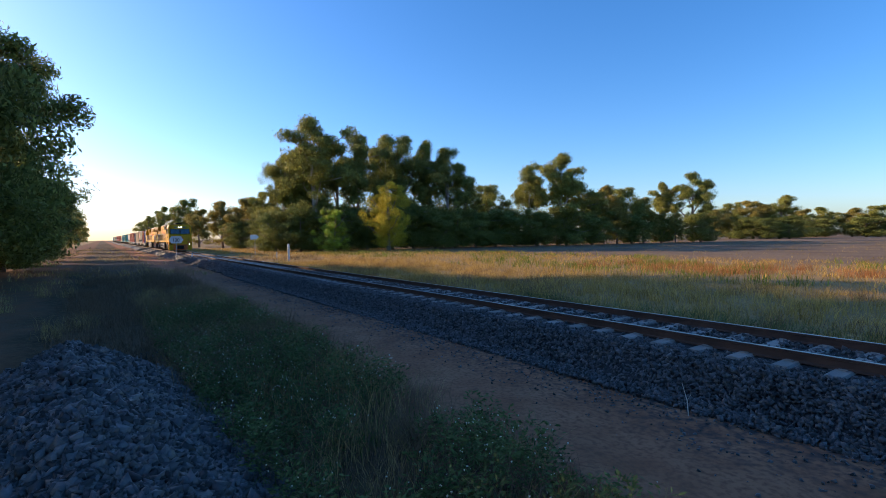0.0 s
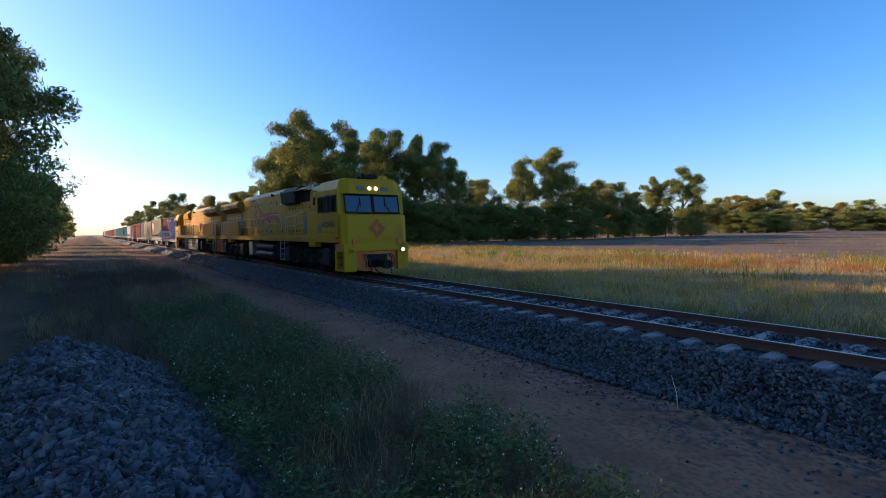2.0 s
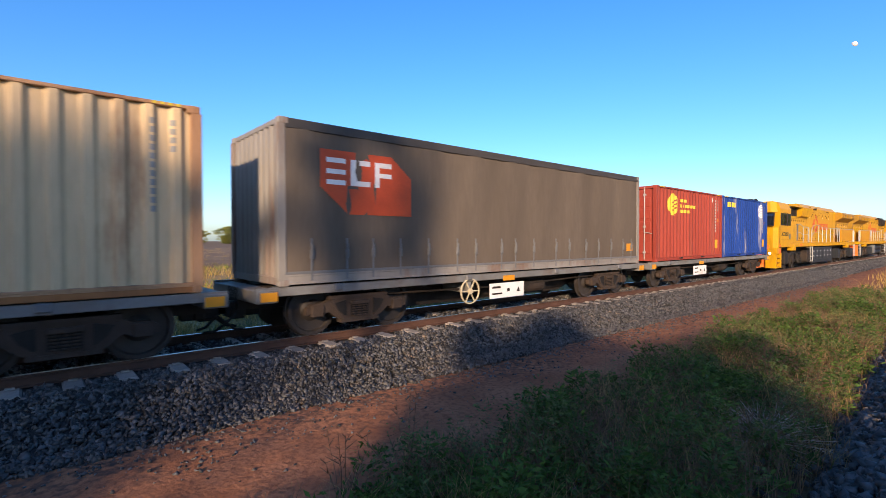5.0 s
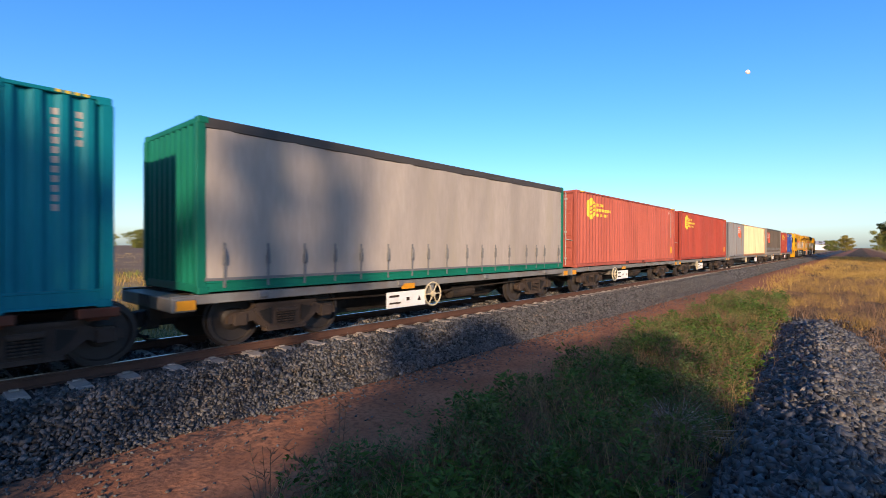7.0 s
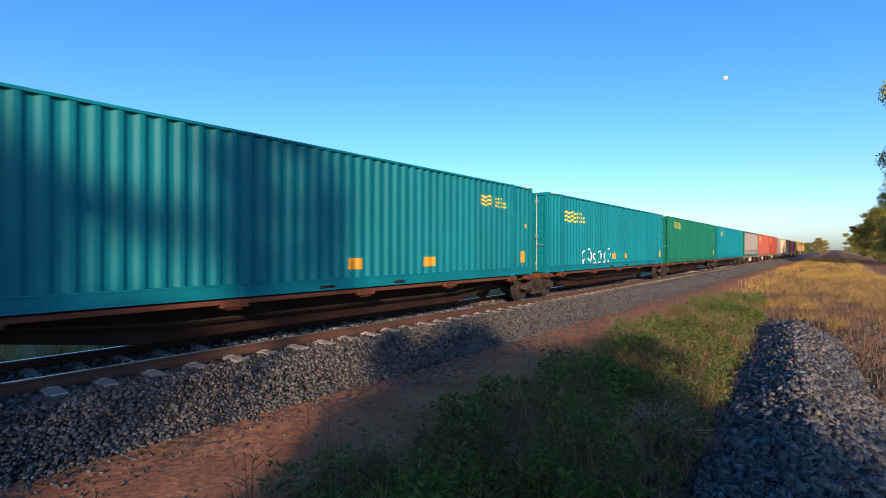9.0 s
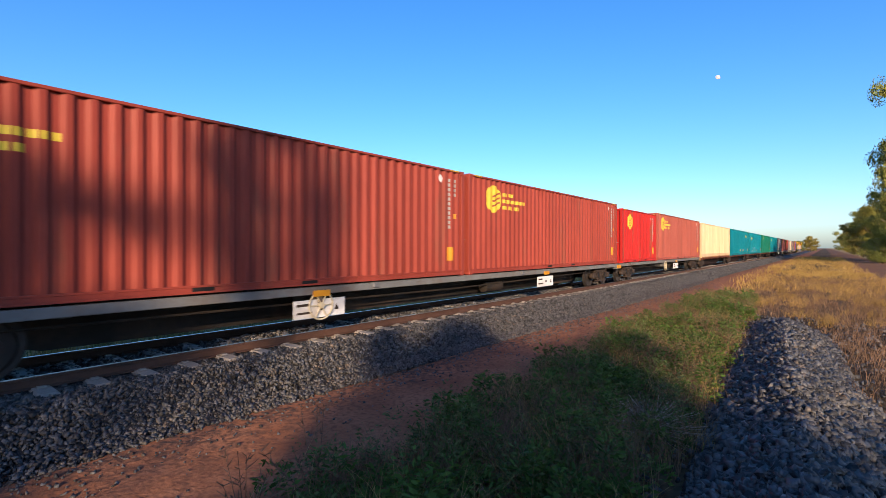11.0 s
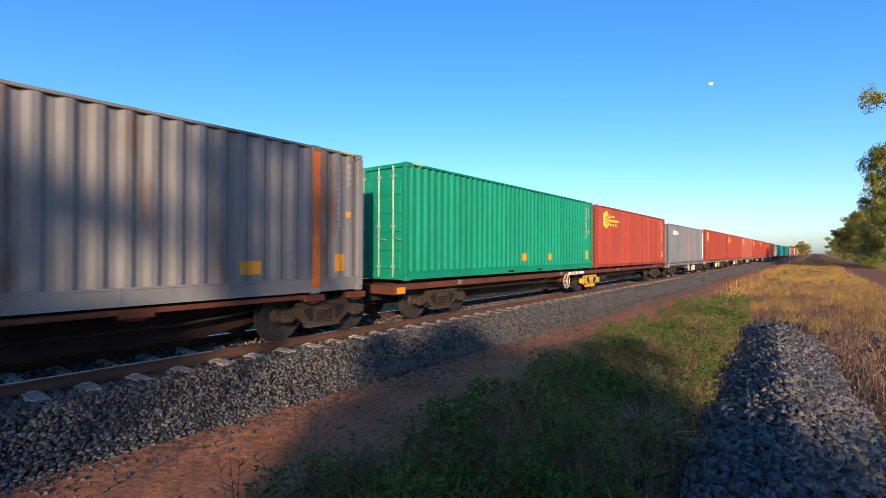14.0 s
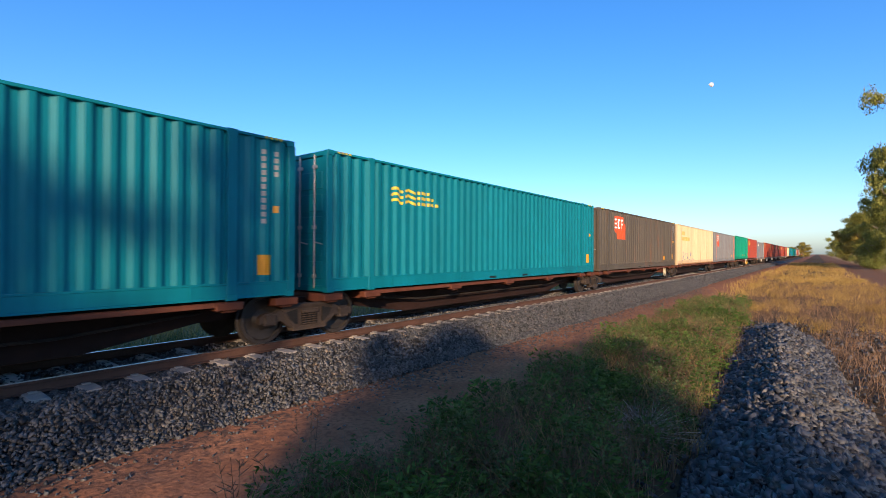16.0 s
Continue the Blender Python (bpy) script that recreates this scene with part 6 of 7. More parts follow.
KINDS = {
    "gum": tree_meshes(83, 16, 5.0, 0.50, LEAF, 44, 240, 0.32, BARK_PALE, fill=0),
    "tall": tree_meshes(11, 20, 6.0, 0.24, LEAF, 150, 200, 0.36, BARK_PALE),
    "tall2": tree_meshes(23, 20, 6.6, 0.18, LEAF_DARK, 155, 200, 0.36),
    "wide": tree_meshes(35, 16, 6.8, 0.14, LEAF, 155, 200, 0.36),
    "olive": tree_meshes(41, 14, 5.4, 0.10, LEAF_OLIVE, 150, 200, 0.34),
    "bushy": tree_meshes(57, 9, 4.4, 0.08, LEAF_DARK, 110, 300, 0.24, round_=True),
    "bright": tree_meshes(63, 7.5, 2.7, 0.08, LEAF_BRIGHT, 90, 260, 0.19, round_=True),
    "gold": tree_meshes(71, 12.5, 4.0, 0.08, LEAF_GOLD, 120, 260, 0.21, round_=True),
}
HEIGHT = {"gum": 16, "tall": 20, "tall2": 20, "wide": 16, "olive": 14, "bushy": 9, "bright": 7.5, "gold": 12.5}
TREE_LABEL = {"gum": "gum tree with a tall bare trunk and high thin crown", "tall": "tall eucalypt with a pale trunk and open grey-green crown", "tall2": "tall dark green eucalypt with drooping clumps of leaves",
              "wide": "broad eucalypt with a spreading grey-green crown", "olive": "olive green bushy eucalypt", "bushy": "low dense dark green shrub tree",
              "bright": "small fresh green tree standing in dry grass", "gold": "rounded golden green wattle tree in dry grass"}
tree_n = [0]


def tree(kind, x, y, h, wide=1.0, group="trees beyond the track"):
    wood, crown = KINDS[kind]
    s = h / HEIGHT[kind]
    tree_n[0] += 1
    e = thing("tree", TREE_LABEL[kind], "tree", group)
    e.matrix_basis = pose(x, y, float(ground_z(x, y)) - 0.05, 0, 0, tree_n[0] * 137.5) @ Matrix.Diagonal((s * wide, s * wide, s, 1))
    linked("trunk", wood, e)
    linked("crown", crown, e)
    return e


def tree_at(kind, azimuth, dist, h, wide=1.0, **k):
    """Azimuth in degrees to the left of +y."""
    a = radians(azimuth)
    return tree(kind, -math.sin(a) * dist, math.cos(a) * dist, h, wide, **k)


# the wood beyond the track: azimuth, distance, height, width
for k, az, d, h, w in (
        ("olive", 75.6, 128, 13, 1.1), ("olive", 77.0, 122, 12, 1.1), ("wide", 82.8, 165, 15, 0.8), ("tall2", 84.6, 240, 17, 0.9), ("wide", 86.2, 300, 15, 1.0), ("olive", 79.2, 130, 12, 0.9), ("bushy", 77.5, 118, 7, 1.2), ("olive", 81.5, 150, 11, 1.0),
        ("tall2", 75.0, 97, 11.5, 0.8), ("tall", 72.0, 92, 19, 0.75), ("wide", 70.2, 93, 15.5, 0.75), ("tall", 69.2, 90, 25, 0.95), ("tall", 73.2, 92, 18.5, 0.8), ("tall2", 66.9, 93, 21, 0.8), ("tall2", 64.4, 95, 23, 0.75),
        ("tall", 61.5, 101, 25, 0.85), ("tall2", 59.0, 103, 24.5, 0.8), ("tall", 57.0, 104, 24, 0.75), ("tall2", 54.0, 98, 21, 0.85), ("wide", 52.0, 104, 15.5, 0.8),
        ("bushy", 73.8, 86, 8, 1.2), ("bushy", 71.0, 86, 8.5, 1.2), ("bushy", 68.8, 88, 8, 1.3), ("bushy", 66.0, 89, 9, 1.2), ("bushy", 63.5, 90, 8, 1.2), ("bushy", 60.6, 92, 10, 1.2), ("bushy", 58.0, 93, 10, 1.2), ("bushy", 55.4, 92, 9, 1.3), ("bushy", 53.0, 94, 9, 1.3), ("bushy", 50.6, 98, 8, 1.3),
        ("bushy", 48.3, 102, 9, 1.4), ("wide", 48.8, 115, 15, 0.9), ("tall", 44.2, 112, 19, 0.95), ("tall", 41.0, 115, 22.5, 1.0), ("wide", 38.2, 122, 16, 0.9), ("olive", 36.0, 128, 15, 0.9), ("wide", 33.8, 134, 15, 0.9), ("bushy", 46.0, 105, 9, 1.4), ("bushy", 43.5, 106, 8.5, 1.4), ("bushy", 40.0, 110, 9, 1.4), ("bushy", 37.2, 118, 9, 1.4),
        ("olive", 31.8, 138, 12.5, 1.0), ("tall", 29.6, 152, 18, 0.8), ("tall2", 27.0, 152, 20, 1.0), ("olive", 34.5, 126, 10, 1.0), ("bushy", 30.0, 142, 9, 1.3), ("olive", 28.6, 140, 8, 0.8), ("bushy", 26.2, 148, 9, 1.4), ("bushy", 33.0, 130, 8.5, 1.4),
        ("bushy", 22.6, 215, 10, 1.8), ("bushy", 18.6, 225, 10, 1.8), ("bushy", 16.6, 280, 10, 2.2), ("bushy", 13.0, 285, 10, 2.2), ("bushy", 11.0, 290, 10, 2.2), ("wide", 23.6, 225, 15, 1.1), ("olive", 21.6, 225, 15.5, 1.3), ("wide", 19.4, 230, 17, 1.1), ("olive", 24.8, 215, 12, 1.3), ("bushy", 20.4, 215, 9, 1.6), ("olive", 17.6, 290, 14, 1.3), ("wide", 15.9, 300, 15, 1.1), ("olive", 14.0, 300, 14, 1.3), ("wide", 12.2, 300, 15, 1.2), ("olive", 10.4, 310, 13, 1.4)):
    tree_at(k, az, d, h, w)
tree_at("bright", 67.4, 80, 8.2, 0.95)
tree_at("gold", 61.0, 79, 13.4, 0.92)
for i in range(30):                      # far line of trees round the field
    az = 8.5 - i * 3.1 + random.uniform(-0.8, 0.8)
    tree_at(("olive", "wide", "bushy")[i % 3], az, random.uniform(330, 400), random.uniform(10, 14), 1.6 if i % 3 == 2 else 1.3, group="far trees round the field")
# beside the access track, this side of the rails
NEAR = "trees along the access track"
for k, x, y, h, w in (("tall2", -46, -7.4, 18.5, 1.05), ("bushy", -50, -6.4, 9.5, 1.1), ("wide", -60, -8.0, 13, 0.85), ("bushy", -60, -6.2, 7.5, 1.0), ("olive", -72, -7.2, 11, 0.9), ("bushy", -70, -5.4, 5.5, 0.9), ("wide", -88, -7.0, 11.5, 0.8),
                      ("olive", -110, -7.0, 11, 0.9), ("wide", -140, -8, 13, 0.9), ("olive", -180, -8, 13, 1.0), ("wide", -240, -10, 14, 1.0), ("olive", -330, -12, 14, 1.2)):
    tree(k, x, y, h, w, NEAR)
for k, x, y, h, w in (("tall", 98, -12.2, 32, 0.7), ("tall2", 112, -10.4, 19, 0.75), ("wide", 126, -9.6, 15, 0.75), ("bushy", 100, -7.0, 5.5, 0.9), ("olive", 138, -7.4, 11.5, 0.9), ("bushy", 122, -7.6, 5, 0.9),
                      ("wide", 160, -7.8, 12, 0.8), ("olive", 190, -7.8, 12, 0.9), ("wide", 235, -9, 12.5, 0.9), ("olive", 300, -10, 12, 1.0), ("wide", 380, -10, 12, 1.2), ("olive", 330, 6, 9, 1.2), ("bushy", 400, 14, 8, 1.6)):
    tree(k, x, y, h, w, NEAR)
# the belt behind the camera that shades the line
for k, x, y, h, w in (("gum", -18.0, -10.6, 16.0, 0.28), ("gum", -22.5, -11.0, 14, 0.5), ("gum", -26.5, -10.5, 15, 0.75), ("tall2", -30, -9.5, 13, 0.8), ("wide", -34, -11, 13, 0.9), ("tall2", -38, -10, 13.5, 0.9), ("wide", -43.5, -11, 14, 0.9)):
    tree(k, x, y, h, w, NEAR)
for x, h, w in ((-43, 16.5, 0.9), (-40, 17, 0.9), (-36.5, 17, 0.9), (-33, 17, 0.9), (-30, 16.5, 0.85), (-27.2, 15, 0.7), (-23.4, 12, 0.65), (-20.6, 9.4, 0.55), (-16.4, 7.2, 0.75),
                (-13.1, 9.8, 0.6), (-10.7, 9.7, 0.6), (-8.1, 8.5, 0.55), (-5.4, 6.0, 0.55)):
    tree("bushy", x, -9.8 - 0.6 * (int(x) % 2), h, w, NEAR)



# ---------------------------------------------------------------- grass and weeds
DRY = mat("dry_grass_straw", (0.36, 0.25, 0.105), 0.8, vary=0.25, scale=0.4, island=0.4, bump=0, translucent=0.3, spec=0.06)
GOLDEN = mat("golden_grass", (0.44, 0.285, 0.085), 0.8, vary=0.4, scale=0.35, island=0.45, bump=0, translucent=0.35, spec=0.06)
GREYSTEM = mat("grey_dead_stems", (0.19, 0.12, 0.075), 0.85, vary=0.2, island=0.3, bump=0, translucent=0.1, spec=0.06)
WEED = mat("green_weed_leaf", (0.072, 0.128, 0.026), 0.55, vary=0.3, scale=1.2, island=0.45, bump=0, translucent=0.25, spec=0.08)
WEED_GREY = mat("grey_green_weed_leaf", (0.105, 0.140, 0.048), 0.6, vary=0.3, scale=1.2, island=0.4, bump=0, translucent=0.2, spec=0.08)
RUSSET = mat("russet_dry_weed", (0.34, 0.15, 0.055), 0.8, vary=0.3, scale=0.6, island=0.35, bump=0, translucent=0.25, spec=0.06)
FIELD_GREEN = mat("sunlit_green_weed", (0.17, 0.20, 0.035), 0.7, vary=0.3, scale=0.4, island=0.35, bump=0, translucent=0.3, spec=0.08)
PETAL = mat("white_petals", (0.72, 0.72, 0.58), 0.7, vary=0.1, bump=0, translucent=0.3, spec=0.15)


def leafy(name, centres, radius, height, per, leaf, material, label, category="weeds"):
    """Low leafy plants: small leaves thickly set round short stems."""
    n = len(centres) * per
    c = np.repeat(centres, per, 0)
    rad, hh = np.repeat(radius, per), np.repeat(height, per)
    a = rng.uniform(0, 2 * np.pi, n)
    u = rng.random(n) ** 0.6
    rr = rad * np.sqrt(rng.random(n)) * (1.05 - 0.5 * u)
    p = c + np.stack([np.cos(a) * rr, np.sin(a) * rr, hh * u], 1)
    d = np.stack([np.cos(a) + rng.normal(0, 0.6, n), np.sin(a) + rng.normal(0, 0.6, n), rng.uniform(-0.2, 0.9, n)], 1)
    d /= np.linalg.norm(d, axis=1)[:, None]
    s = np.cross(d, rng.normal(size=(n, 3)))
    s /= np.linalg.norm(s, axis=1)[:, None]
    ln = (leaf * rng.uniform(0.6, 1.4, n))[:, None]
    wd = ln * 0.36
    nm = np.cross(d, s)
    v = np.stack([p, p + d * ln * 0.5 + s * wd / 2 + nm * wd * 0.15, p + d * ln, p + d * ln * 0.5 - s * wd / 2 + nm * wd * 0.15], 1).reshape(-1, 3)
    return tagged(linked(name, raw(name, v, np.arange(n * 4).reshape(-1, 4), material)), label, category, kind="stuff")


def on_ground(x, y):
    return np.stack([x, y, ground_z(x, y) - 0.01], 1)


def grass(name, x, y, h0, h1, width, lean, material, label, segs=2):
    me = blades(name, on_ground(x, y), rng.uniform(h0, h1, len(x)), width, lean, material, segs)
    return tagged(linked(name, me), label, "grass", kind="stuff")


def tufts(n, per, x0, x1, y0, y1, size, mask=None):
    cx, cy = strewn(n, x0, x1, y0, y1)
    if mask is not None:
        k = mask(cx, cy)
        cx, cy = cx[k], cy[k]
    m = len(cx)
    x = np.repeat(cx, per) + rng.normal(0, size, m * per)
    y = np.repeat(cy, per) + rng.normal(0, size, m * per)
    return x, y


def weed_belt(x, y):
    """Where the weeds grow between the heaps and the red earth."""
    lo = np.where(x < 0, 0.95 + 0.25 * wave(x, y, 1.3), 1.2 + 0.06 * (x - 6) + 0.25 * wave(x, y, 1.1) + 0.3 * (np.abs(x) < 3))
    hi = np.where(x < 0, 3.55, 3.75 + 0.45 * smoothstep(6, 12, x)) + 0.3 * wave(x, y * 0, 0.9, 4.0)
    hi = np.where(np.abs(x + 0.2) < 2.4, 3.3, hi)
    return (y > lo) & (y < hi) & (ridge(x, y) < 0.15)


# leafy green weeds, denser on the +x side
cx, cy = strewn(1250, 1.5, 24, 1.3, 5.0)
k = weed_belt(cx, cy) & (wave(cx, cy, 1.1, 0.7) > -0.45)
cx, cy = cx[k], cy[k]
leafy("green_weeds", on_ground(cx, cy), rng.uniform(0.12, 0.36, len(cx)), rng.uniform(0.12, 0.72, len(cx)) * (0.75 + 0.35 * wave(cx, cy, 1.7, 3.3)), 120, 0.072, WEED, "low leafy green weeds beside the red track")
cx, cy = strewn(2600, -16, 1.5, 0.9, 4.6)
k = weed_belt(cx, cy) & (wave(cx, cy, 0.9, 6.0) > -0.35)
cx, cy = cx[k], cy[k]
leafy("grey_green_weeds", on_ground(cx, cy), rng.uniform(0.10, 0.24, len(cx)), rng.uniform(0.15, 0.55, len(cx)), 65, 0.05, WEED_GREY, "grey-green leafy weeds with small flowers")
k = rng.random(len(cx)) < 0.22
fx, fy = np.repeat(cx[k], 5) + rng.normal(0, 0.12, k.sum() * 5), np.repeat(cy[k], 5) + rng.normal(0, 0.12, k.sum() * 5)
fp = on_ground(fx, fy)
fp[:, 2] += rng.uniform(0.3, 0.48, len(fx))
stones("white_flowers", fp, rng.uniform(0.008, 0.016, len(fp)), PETAL, "tiny white flowers scattered over the weeds", category="flowers")
cx, cy = strewn(900, 2.0, 22, 1.3, 5.0)
k = weed_belt(cx, cy) & (wave(cx, cy, 0.8, 2.5) > 0.0)
cx, cy = cx[k], cy[k]
leafy("grey_green_weeds", on_ground(cx, cy), rng.uniform(0.12, 0.26, len(cx)), rng.uniform(0.25, 0.7, len(cx)), 60, 0.05, WEED_GREY, "taller grey-green weeds among the green ones")
x, y = tufts(1500, 14, 2.5, 22, 1.3, 5.0, 0.10, lambda a, b: weed_belt(a, b) & (wave(a, b, 1.4, 7.0) > 0.05))
grass("dead_stems", x, y, 0.35, 0.85, 0.007, 0.8, GREYSTEM, "tall brown dead stems above the green weeds", 3)
# dry stems through the weeds
x, y = tufts(2600, 14, -22, 26, 0.8, 5.0, 0.09, lambda a, b: weed_belt(a, b) & (wave(a, b, 1.2, 5.5) > -0.2))
grass("dry_stems", x, y, 0.25, 0.75, 0.007, 0.75, DRY, "thin dry grass stems among the weeds", 3)
x, y = tufts(3600, 16, -20, 26, 0.8, 5.0, 0.12, weed_belt)
grass("dead_stems", x, y, 0.2, 0.65, 0.006, 1.0, GREYSTEM, "grey dead weed stems among green leaves", 3)
x, y = tufts(600, 14, -16, 20, 0.8, 5.0, 0.08, weed_belt)
grass("green_grass", x, y, 0.18, 0.45, 0.009, 0.7, WEED, "green grass blades among the weeds", 3)
# taller brown brush on the bank further along
x, y = tufts(420, 60, -34, -8, -0.8, 3.9, 0.20, lambda a, b: (wave(a, b, 0.7, 2.0) > -0.3) & (ridge(a, b) < 0.1))
grass("brown_brush", x, y, 0.25, 0.7, 0.009, 0.9, GREYSTEM, "dull brown dry brush on the bank", 2)
x, y = tufts(130, 60, -34, -10, -3.5, 3.6, 0.16, lambda a, b: (wave(a, b, 0.5, 9.0) > 0.25) & (ridge(a, b) < 0.1))
grass("straw_tufts", x, y, 0.25, 0.6, 0.010, 0.7, DRY, "pale straw tufts on the bank", 2)
# the sunlit strip beyond the heap on the +x side
x, y = tufts(520, 90, 8, 60, -5.0, 3.8, 0.19, lambda a, b: ((b < -0.35 + 0.06 * (a - 8)) | (a > 19)) & (b > -5 + 0.03 * a) & (ridge(a, b) < 0.05) & (wave(a, b, 0.8, 1.5) > -0.1))
grass("golden_grass", x, y, 0.15, 0.55, 0.009, 1.1, GOLDEN, "golden dry grass in low sun beside the heap", 2)
x, y = tufts(2000, 14, 7, 45, -5.0, 3.0, 0.10, lambda a, b: ((b < -0.35 + 0.06 * (a - 8)) | (a > 19)) & (ridge(a, b) < 0.05))
grass("brown_stems", x, y, 0.2, 0.5, 0.010, 0.9, GREYSTEM, "brown dead stems among golden grass", 2)
x, y = tufts(900, 12, 30, 150, -3, 5.0, 0.3)
grass("golden_grass", x, y, 0.25, 0.55, 0.03, 0.8, GOLDEN, "golden dry grass along the line", 2)
x, y = tufts(700, 12, -150, -30, -5, 6.0, 0.3, lambda a, b: wave(a, b, 0.2, 3.0) > 0.0)
grass("straw_tufts", x, y, 0.2, 0.5, 0.03, 0.8, DRY, "pale straw tufts along the access track", 2)
# the verge beyond the track
x, y = tufts(5200, 14, -46, 36, 12.2, 24, 0.14, lambda a, b: rng.random(len(a)) < np.clip(1.3 - (b - 12) / 16, 0.25, 1))
grass("verge_grass", x, y, 0.18, 0.48, 0.014, 0.75, GOLDEN, "tall dry straw grass on the verge", 2)
x, y = tufts(4200, 12, -120, 60, 14, 46, 0.35)
grass("verge_grass", x, y, 0.2, 0.5, 0.035, 0.8, GOLDEN, "golden dry grass towards the field", 2)
x, y = tufts(1500, 12, -70, 60, 24, 46, 0.3, lambda a, b: wave(a, b, 0.15, 8.0) > -0.1)
grass("green_field_weeds", x, y, 0.25, 0.6, 0.05, 0.6, FIELD_GREEN, "band of green weeds at the edge of the field", 2)
x, y = tufts(60, 60, -24, -4, 28, 36, 0.35)
grass("russet_weeds", x, y, 0.3, 0.7, 0.02, 0.7, RUSSET, "russet dry weeds among the golden grass", 2)
x, y = tufts(420, 40, -60, 20, 12.6, 22, 0.2, lambda a, b: wave(a, b, 0.35, 4.0) > 0.1)
grass("brown_verge_stems", x, y, 0.25, 0.65, 0.012, 0.8, GREYSTEM, "brown dead stems in the verge grass", 2)
x, y = tufts(5200, 10, -160, 120, 46, 150, 0.5, lambda a, b: np.sin(b * 1.1 + 0.1 * a) > 0.2)
grass("stubble", x, y, 0.12, 0.3, 0.06, 0.6, DRY, "rows of pale stubble on the field", 1)
x, y = tufts(420, 12, -14, 12, 12.0, 13.4, 0.12)
grass("green_verge_grass", x, y, 0.3, 0.6, 0.012, 0.8, WEED_GREY, "greener grass at the foot of the bank", 2)


# ---------------------------------------------------------------- small things
def dead_bush(x, y, r, h, n, seed, twig=None, label="bleached dead bush of thin bare twigs"):
    rr = random.Random(seed)
    bm = bmesh.new()
    for _ in range(n):
        a, e = rr.uniform(0, 6.28), rr.uniform(0.15, 1.1)
        d = Vector((math.cos(a) * math.cos(e), math.sin(a) * math.cos(e), math.sin(e) * h / r))
        p0 = Vector((rr.gauss(0, 0.05), rr.gauss(0, 0.05), 0))
        p1, p2 = p0 + d * r * 0.5, p0 + d * r * rr.uniform(0.8, 1.1) + Vector((0, 0, -0.05))
        tube(bm, [p0, p1, p2], [0.006, 0.004, 0.002], 4)
        tube(bm, [p1, p1 + d * r * 0.35 + Vector((rr.gauss(0, 0.08), rr.gauss(0, 0.08), 0.02))], [0.003, 0.0015], 4)
    ob = part("dead_bush", bm, twig or mat("bleached_twigs", (0.42, 0.36, 0.30), 0.85, vary=0.2, bump=0), None)
    ob.matrix_basis = pose(x, y, float(ground_z(x, y)))
    return tagged(ob, label, "bush", "dead bushes")


dead_bush(6.4, 1.75, 0.75, 0.45, 90, 2)
dead_bush(-1.3, 3.2, 0.5, 0.5, 60, 5)
dead_bush(-0.4, 3.25, 0.45, 0.55, 50, 6)
for i, (x, y) in enumerate(((4.6, 2.9), (7.6, 3.3), (9.6, 2.4), (11.2, 3.9), (13.4, 2.9), (16.0, 3.6), (-4.2, 2.6), (-7.4, 2.9), (12.5, 1.9), (1.2, 3.3))):
    dead_bush(x, y, 0.42, 0.6, 60, 20 + i, GREYSTEM, "brown dead bush of thin upright twigs")
for i, (x, y) in enumerate(((1.9, 3.5), (2.6, 3.55), (-9.5, 2.6), (-10.5, 3.2), (8.0, 3.9))):   # dark seeding weeds standing up
    rr = random.Random(i)
    bm = bmesh.new()
    for _ in range(9):
        d = Vector((rr.gauss(0, 0.22), rr.gauss(0, 0.22), rr.uniform(0.45, 0.85)))
        tube(bm, [(0, 0, 0), d * 0.5 + Vector((0.02, 0, 0)), d], [0.004, 0.003, 0.002], 4)
        for q in range(6):
            p = d * rr.uniform(0.5, 1.0)
            tube(bm, [p, p + Vector((rr.gauss(0, 0.05), rr.gauss(0, 0.05), 0.05))], [0.005, 0.002], 4)
    o = part("seeding_weed", bm, GREYSTEM, None)
    o.matrix_basis = pose(x, y, float(ground_z(x, y)))
    tagged(o, "upright brown weed gone to seed", "weed", "seeding weeds")
bm = bmesh.new()
tube(bm, [(0, 0, 0), (-0.03, 0.02, 0.2), (-0.1, 0.02, 0.42)], [0.008, 0.006, 0.003], 5)
tube(bm, [(-0.03, 0.02, 0.2), (0.03, 0.0, 0.3)], [0.004, 0.002], 4)
o = part("dry_stick", bm, mat("pale_stick", (0.55, 0.48, 0.40), 0.8, bump=0))
o.matrix_basis = pose(-3.2, 6.2, float(ground_z(-3.2, 6.2)) - 0.01)
tagged(o, "pale dry stick standing in the red earth", "stick")
bm = bmesh.new()
g = [[bm.verts.new((i * 0.09 - 0.18, j * 0.07 - 0.1, 0.03 * math.sin(i * 2 + j) + 0.04 * (j % 2))) for j in range(4)] for i in range(5)]
for i in range(4):
    for j in range(3):
        bm.faces.new((g[i][j], g[i + 1][j], g[i + 1][j + 1], g[i][j + 1]))
r = bmesh.ops.extrude_face_region(bm, geom=bm.faces[:])
bmesh.ops.translate(bm, verts=[q for q in r["geom"] if isinstance(q, bmesh.types.BMVert)], vec=(0, 0, 0.006))
o = part("paper_scrap", bm, WHITE)
o.matrix_basis = pose(-2.85, 12.25, float(ground_z(-2.85, 12.25)) + 0.14, 12, 0, 20)
tagged(o, "crumpled white scrap lying in dry grass", "litter")


def post(name, x, y, h, r, material, label, category="post"):
    bm = bmesh.new()
    tube(bm, [(0, 0, -0.2), (0, 0, h - 0.06), (0, 0, h)], [r, r, r * 0.6], 10)
    o = part(name, bm, material)
    o.matrix_basis = pose(x, y, float(ground_z(x, y)))
    return tagged(o, label, category, "posts beside the line")


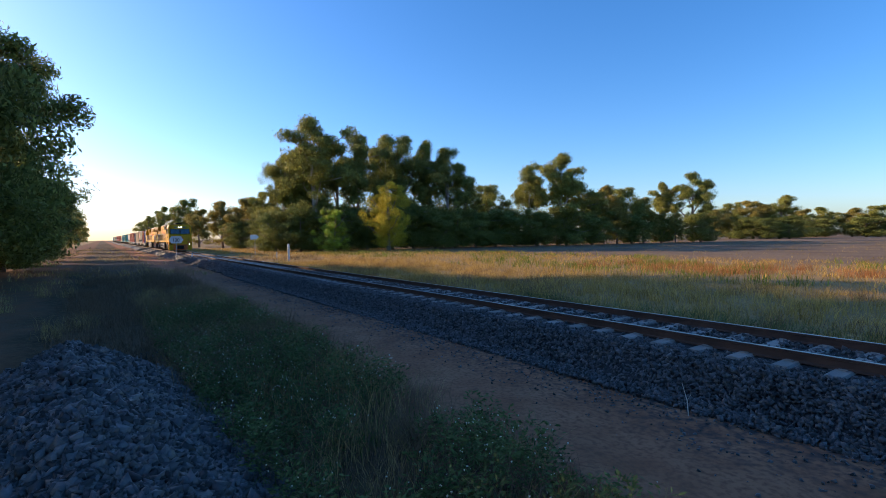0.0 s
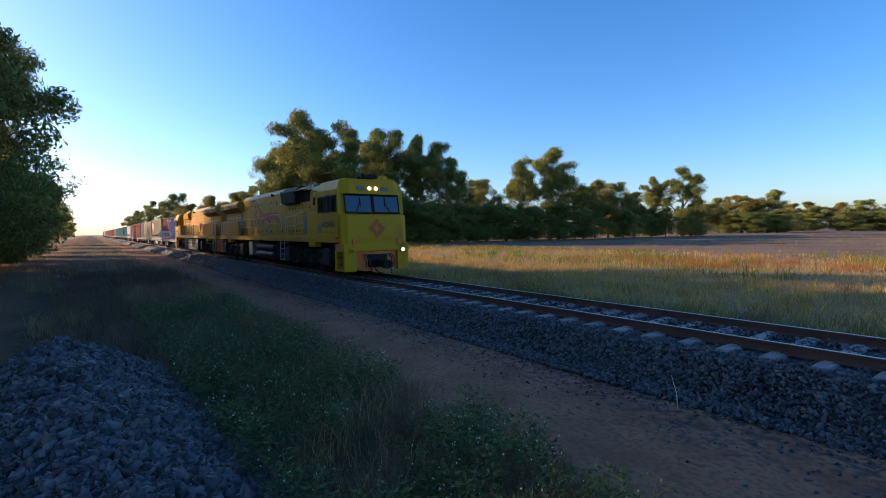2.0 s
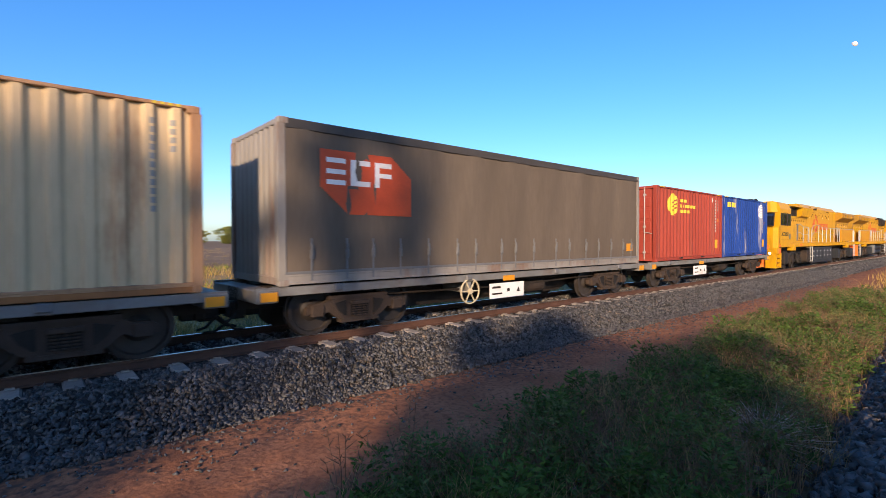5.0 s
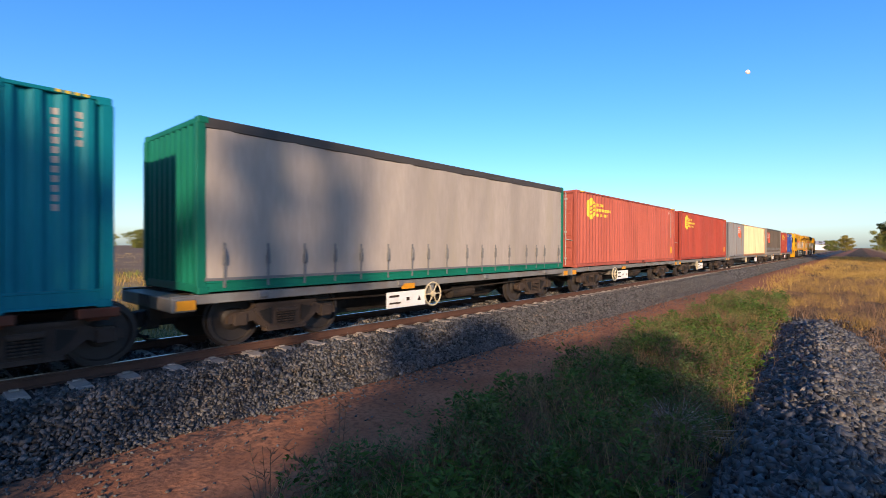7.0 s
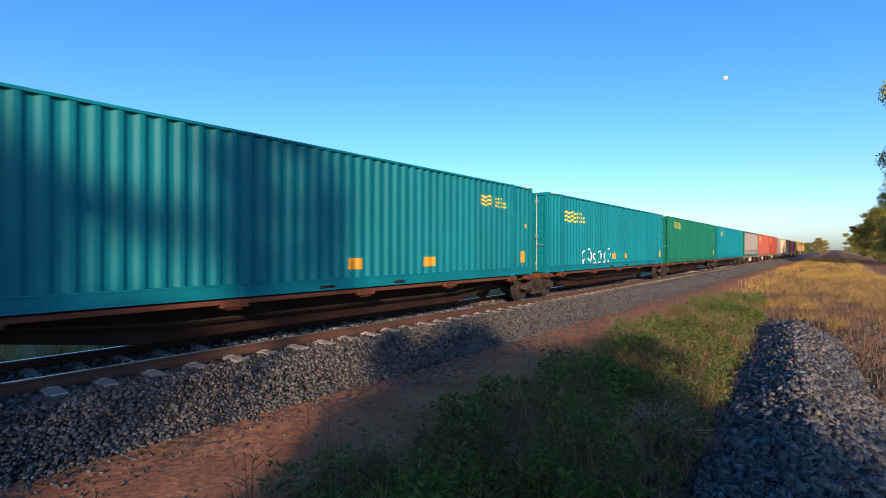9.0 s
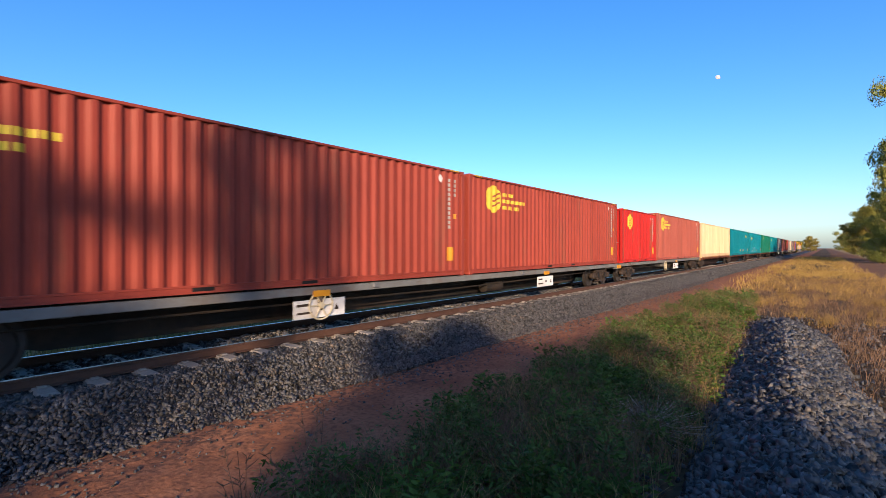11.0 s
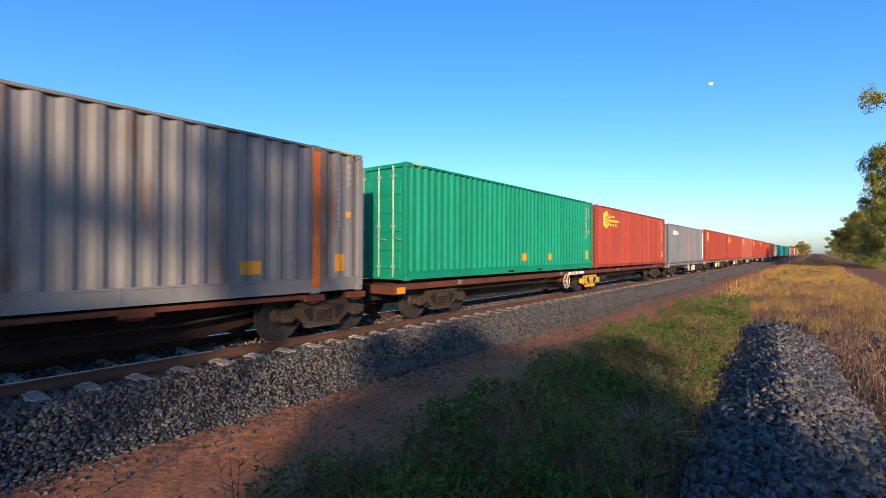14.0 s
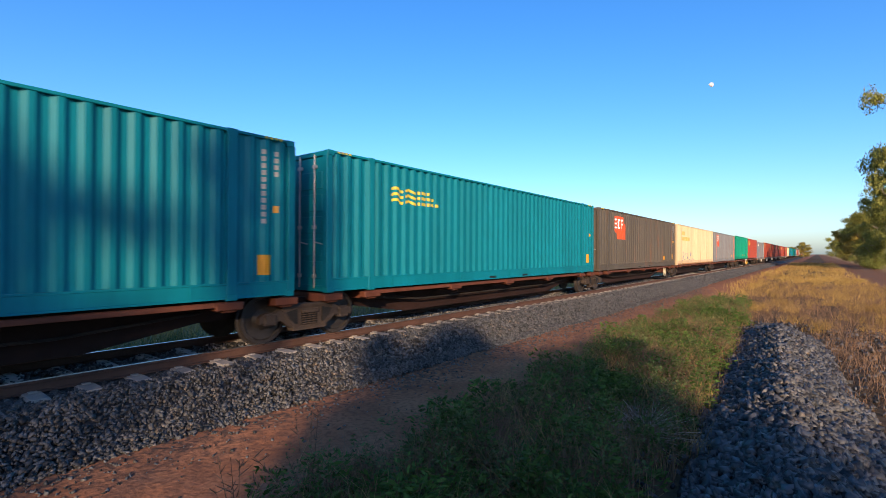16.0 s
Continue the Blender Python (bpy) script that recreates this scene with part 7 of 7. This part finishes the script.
POST_W = mat("white_post_paint", (0.62, 0.62, 0.60), 0.6, vary=0.15, stain=0.3, bump=0.05)
POST_G = mat("galvanised_post", (0.36, 0.38, 0.40), 0.5, 0.4, vary=0.15, bump=0.05)
post("marker_post", -49.2, 15.6, 1.75, 0.10, POST_W, "white painted marker post beside the track")
post("marker_post", -55.0, 16.1, 0.85, 0.07, POST_G, "short grey post beside the track")
post("marker_post", -55.5, 7.6, 0.95, 0.06, mat("pale_blue_post", (0.30, 0.40, 0.52), 0.6, bump=0.05), "short pale blue post at the ballast edge")


def sign(x, y, h, w, hh, text, label, shape=None):
    e = thing("track_sign", label, "sign", m=pose(x, y, float(ground_z(x, y)), 0, 0, 62))
    bm = bmesh.new()
    tube(bm, [(0, 0.03, -0.2), (0, 0.03, h)], 0.035, 8)
    part("pole", bm, POST_G, e)
    pts = shape or [(-w / 2, h - hh), (w / 2, h - hh), (w / 2, h), (-w / 2, h)]
    bm = bmesh.new()
    prism(bm, pts, -0.012, -0.002)
    board = part("board", bm, WHITE, e, "white sign board")
    if text:
        lettering("numerals", text, hh * 0.62, INK, board, pose(0, -0.014, h - hh * 0.74, 90, 0, 0), "black speed numerals")
    return e


sign(-62.0, 6.9, 2.75, 1.5, 0.82, "120", "white speed sign with black numerals on a pole", [(-0.78, 2.34), (-0.5, 1.93), (0.5, 1.93), (0.78, 2.34), (0.5, 2.75), (-0.5, 2.75)])
sign(-72.0, 18.0, 2.9, 1.0, 0.7, "", "white arrow-shaped sign board on a pole", [(-0.6, 2.2), (0.2, 2.2), (0.6, 2.55), (0.2, 2.9), (-0.6, 2.9)])


def shed(x, y, w, d, h, label):
    e = thing("farm_shed", label, "building", "far buildings", pose(x, y, 0, 0, 0, 12))
    wall = mat("pale_shed_wall", (0.55, 0.55, 0.56), 0.7, vary=0.1, bump=0.1)
    roof = mat("shed_roof_tin", (0.40, 0.41, 0.43), 0.5, 0.3, vary=0.15, bump=0.1)
    part("wall", boxes((-w / 2, w / 2, -d / 2, d / 2, -0.2, h)), wall, e)
    bm = bmesh.new()
    prism(bm, [(-w / 2 - 0.5, h), (0, h + w * 0.22), (w / 2 + 0.5, h), (w / 2 + 0.5, h + 0.2), (0, h + w * 0.22 + 0.25), (-w / 2 - 0.5, h + 0.2)], -d / 2 - 0.4, d / 2 + 0.4)
    part("roof", bm, roof, e)
    part("door", boxes((-1.5, 1.5, -d / 2 - 0.05, -d / 2 - 0.01, 0, 3)), GRIME, e)
    return e


shed(520, 27, 14, 20, 4.5, "pale farm shed with a low tin roof far down the line")
shed(560, 44, 18, 18, 5, "pale farm shed with a low tin roof far down the line")
bm = bmesh.new()
bmesh.ops.create_uvsphere(bm, u_segments=48, v_segments=32, radius=13)
bmesh.ops.delete(bm, geom=[f for f in bm.faces if f.calc_center_median().normalized().dot(to_sun) < 0.2], context="FACES")   # the lit side
moon = part("moon", bm, mat("moon_grey", (0.5, 0.52, 0.55), 0.95, vary=0.2, scale=0.06, bump=0), None, smooth=True)
az, el = radians(81.2), radians(17.1)
moon.matrix_basis = pose(3000 * math.sin(az) * math.cos(el), 3000 * math.cos(az) * math.cos(el), 3000 * math.sin(el) + 2.4)
tagged(moon, "pale daytime moon in the blue sky", "moon", kind="structure")


# ---------------------------------------------------------------- what moves
def motions():
    times = (0, 1 / 30, 8, 16 - 1 / 30, 16)
    for ob, place in ROLLING:
        walk(ob, [(t, pose(place + SPEED * t, TRACK_Y, 0)) for t in times])
    for ob, place, turned in LOCOS:
        walk(ob, [(t, pose(place + SPEED * t, TRACK_Y, 0, 0, 0, 180 if turned else 0)) for t in times])
    for ob, m, place in SPINS:
        mid = -place / SPEED
        way = -1 if ob.parent.parent in [o for o, _, tn in LOCOS if tn] else 1
        rows, angle = [(0, m)], 0
        for f in range(max(1, int((mid - 0.75) * FPS)), min(16 * FPS - 1, int((mid + 0.95) * FPS)) + 1):
            angle += 85 * way
            rows.append((f / FPS, m @ pose(0, 0, 0, 0, angle, 0)))
        rows.append((16, m @ pose(0, 0, 0, 0, angle, 0)))
        walk(ob, rows)


motions()
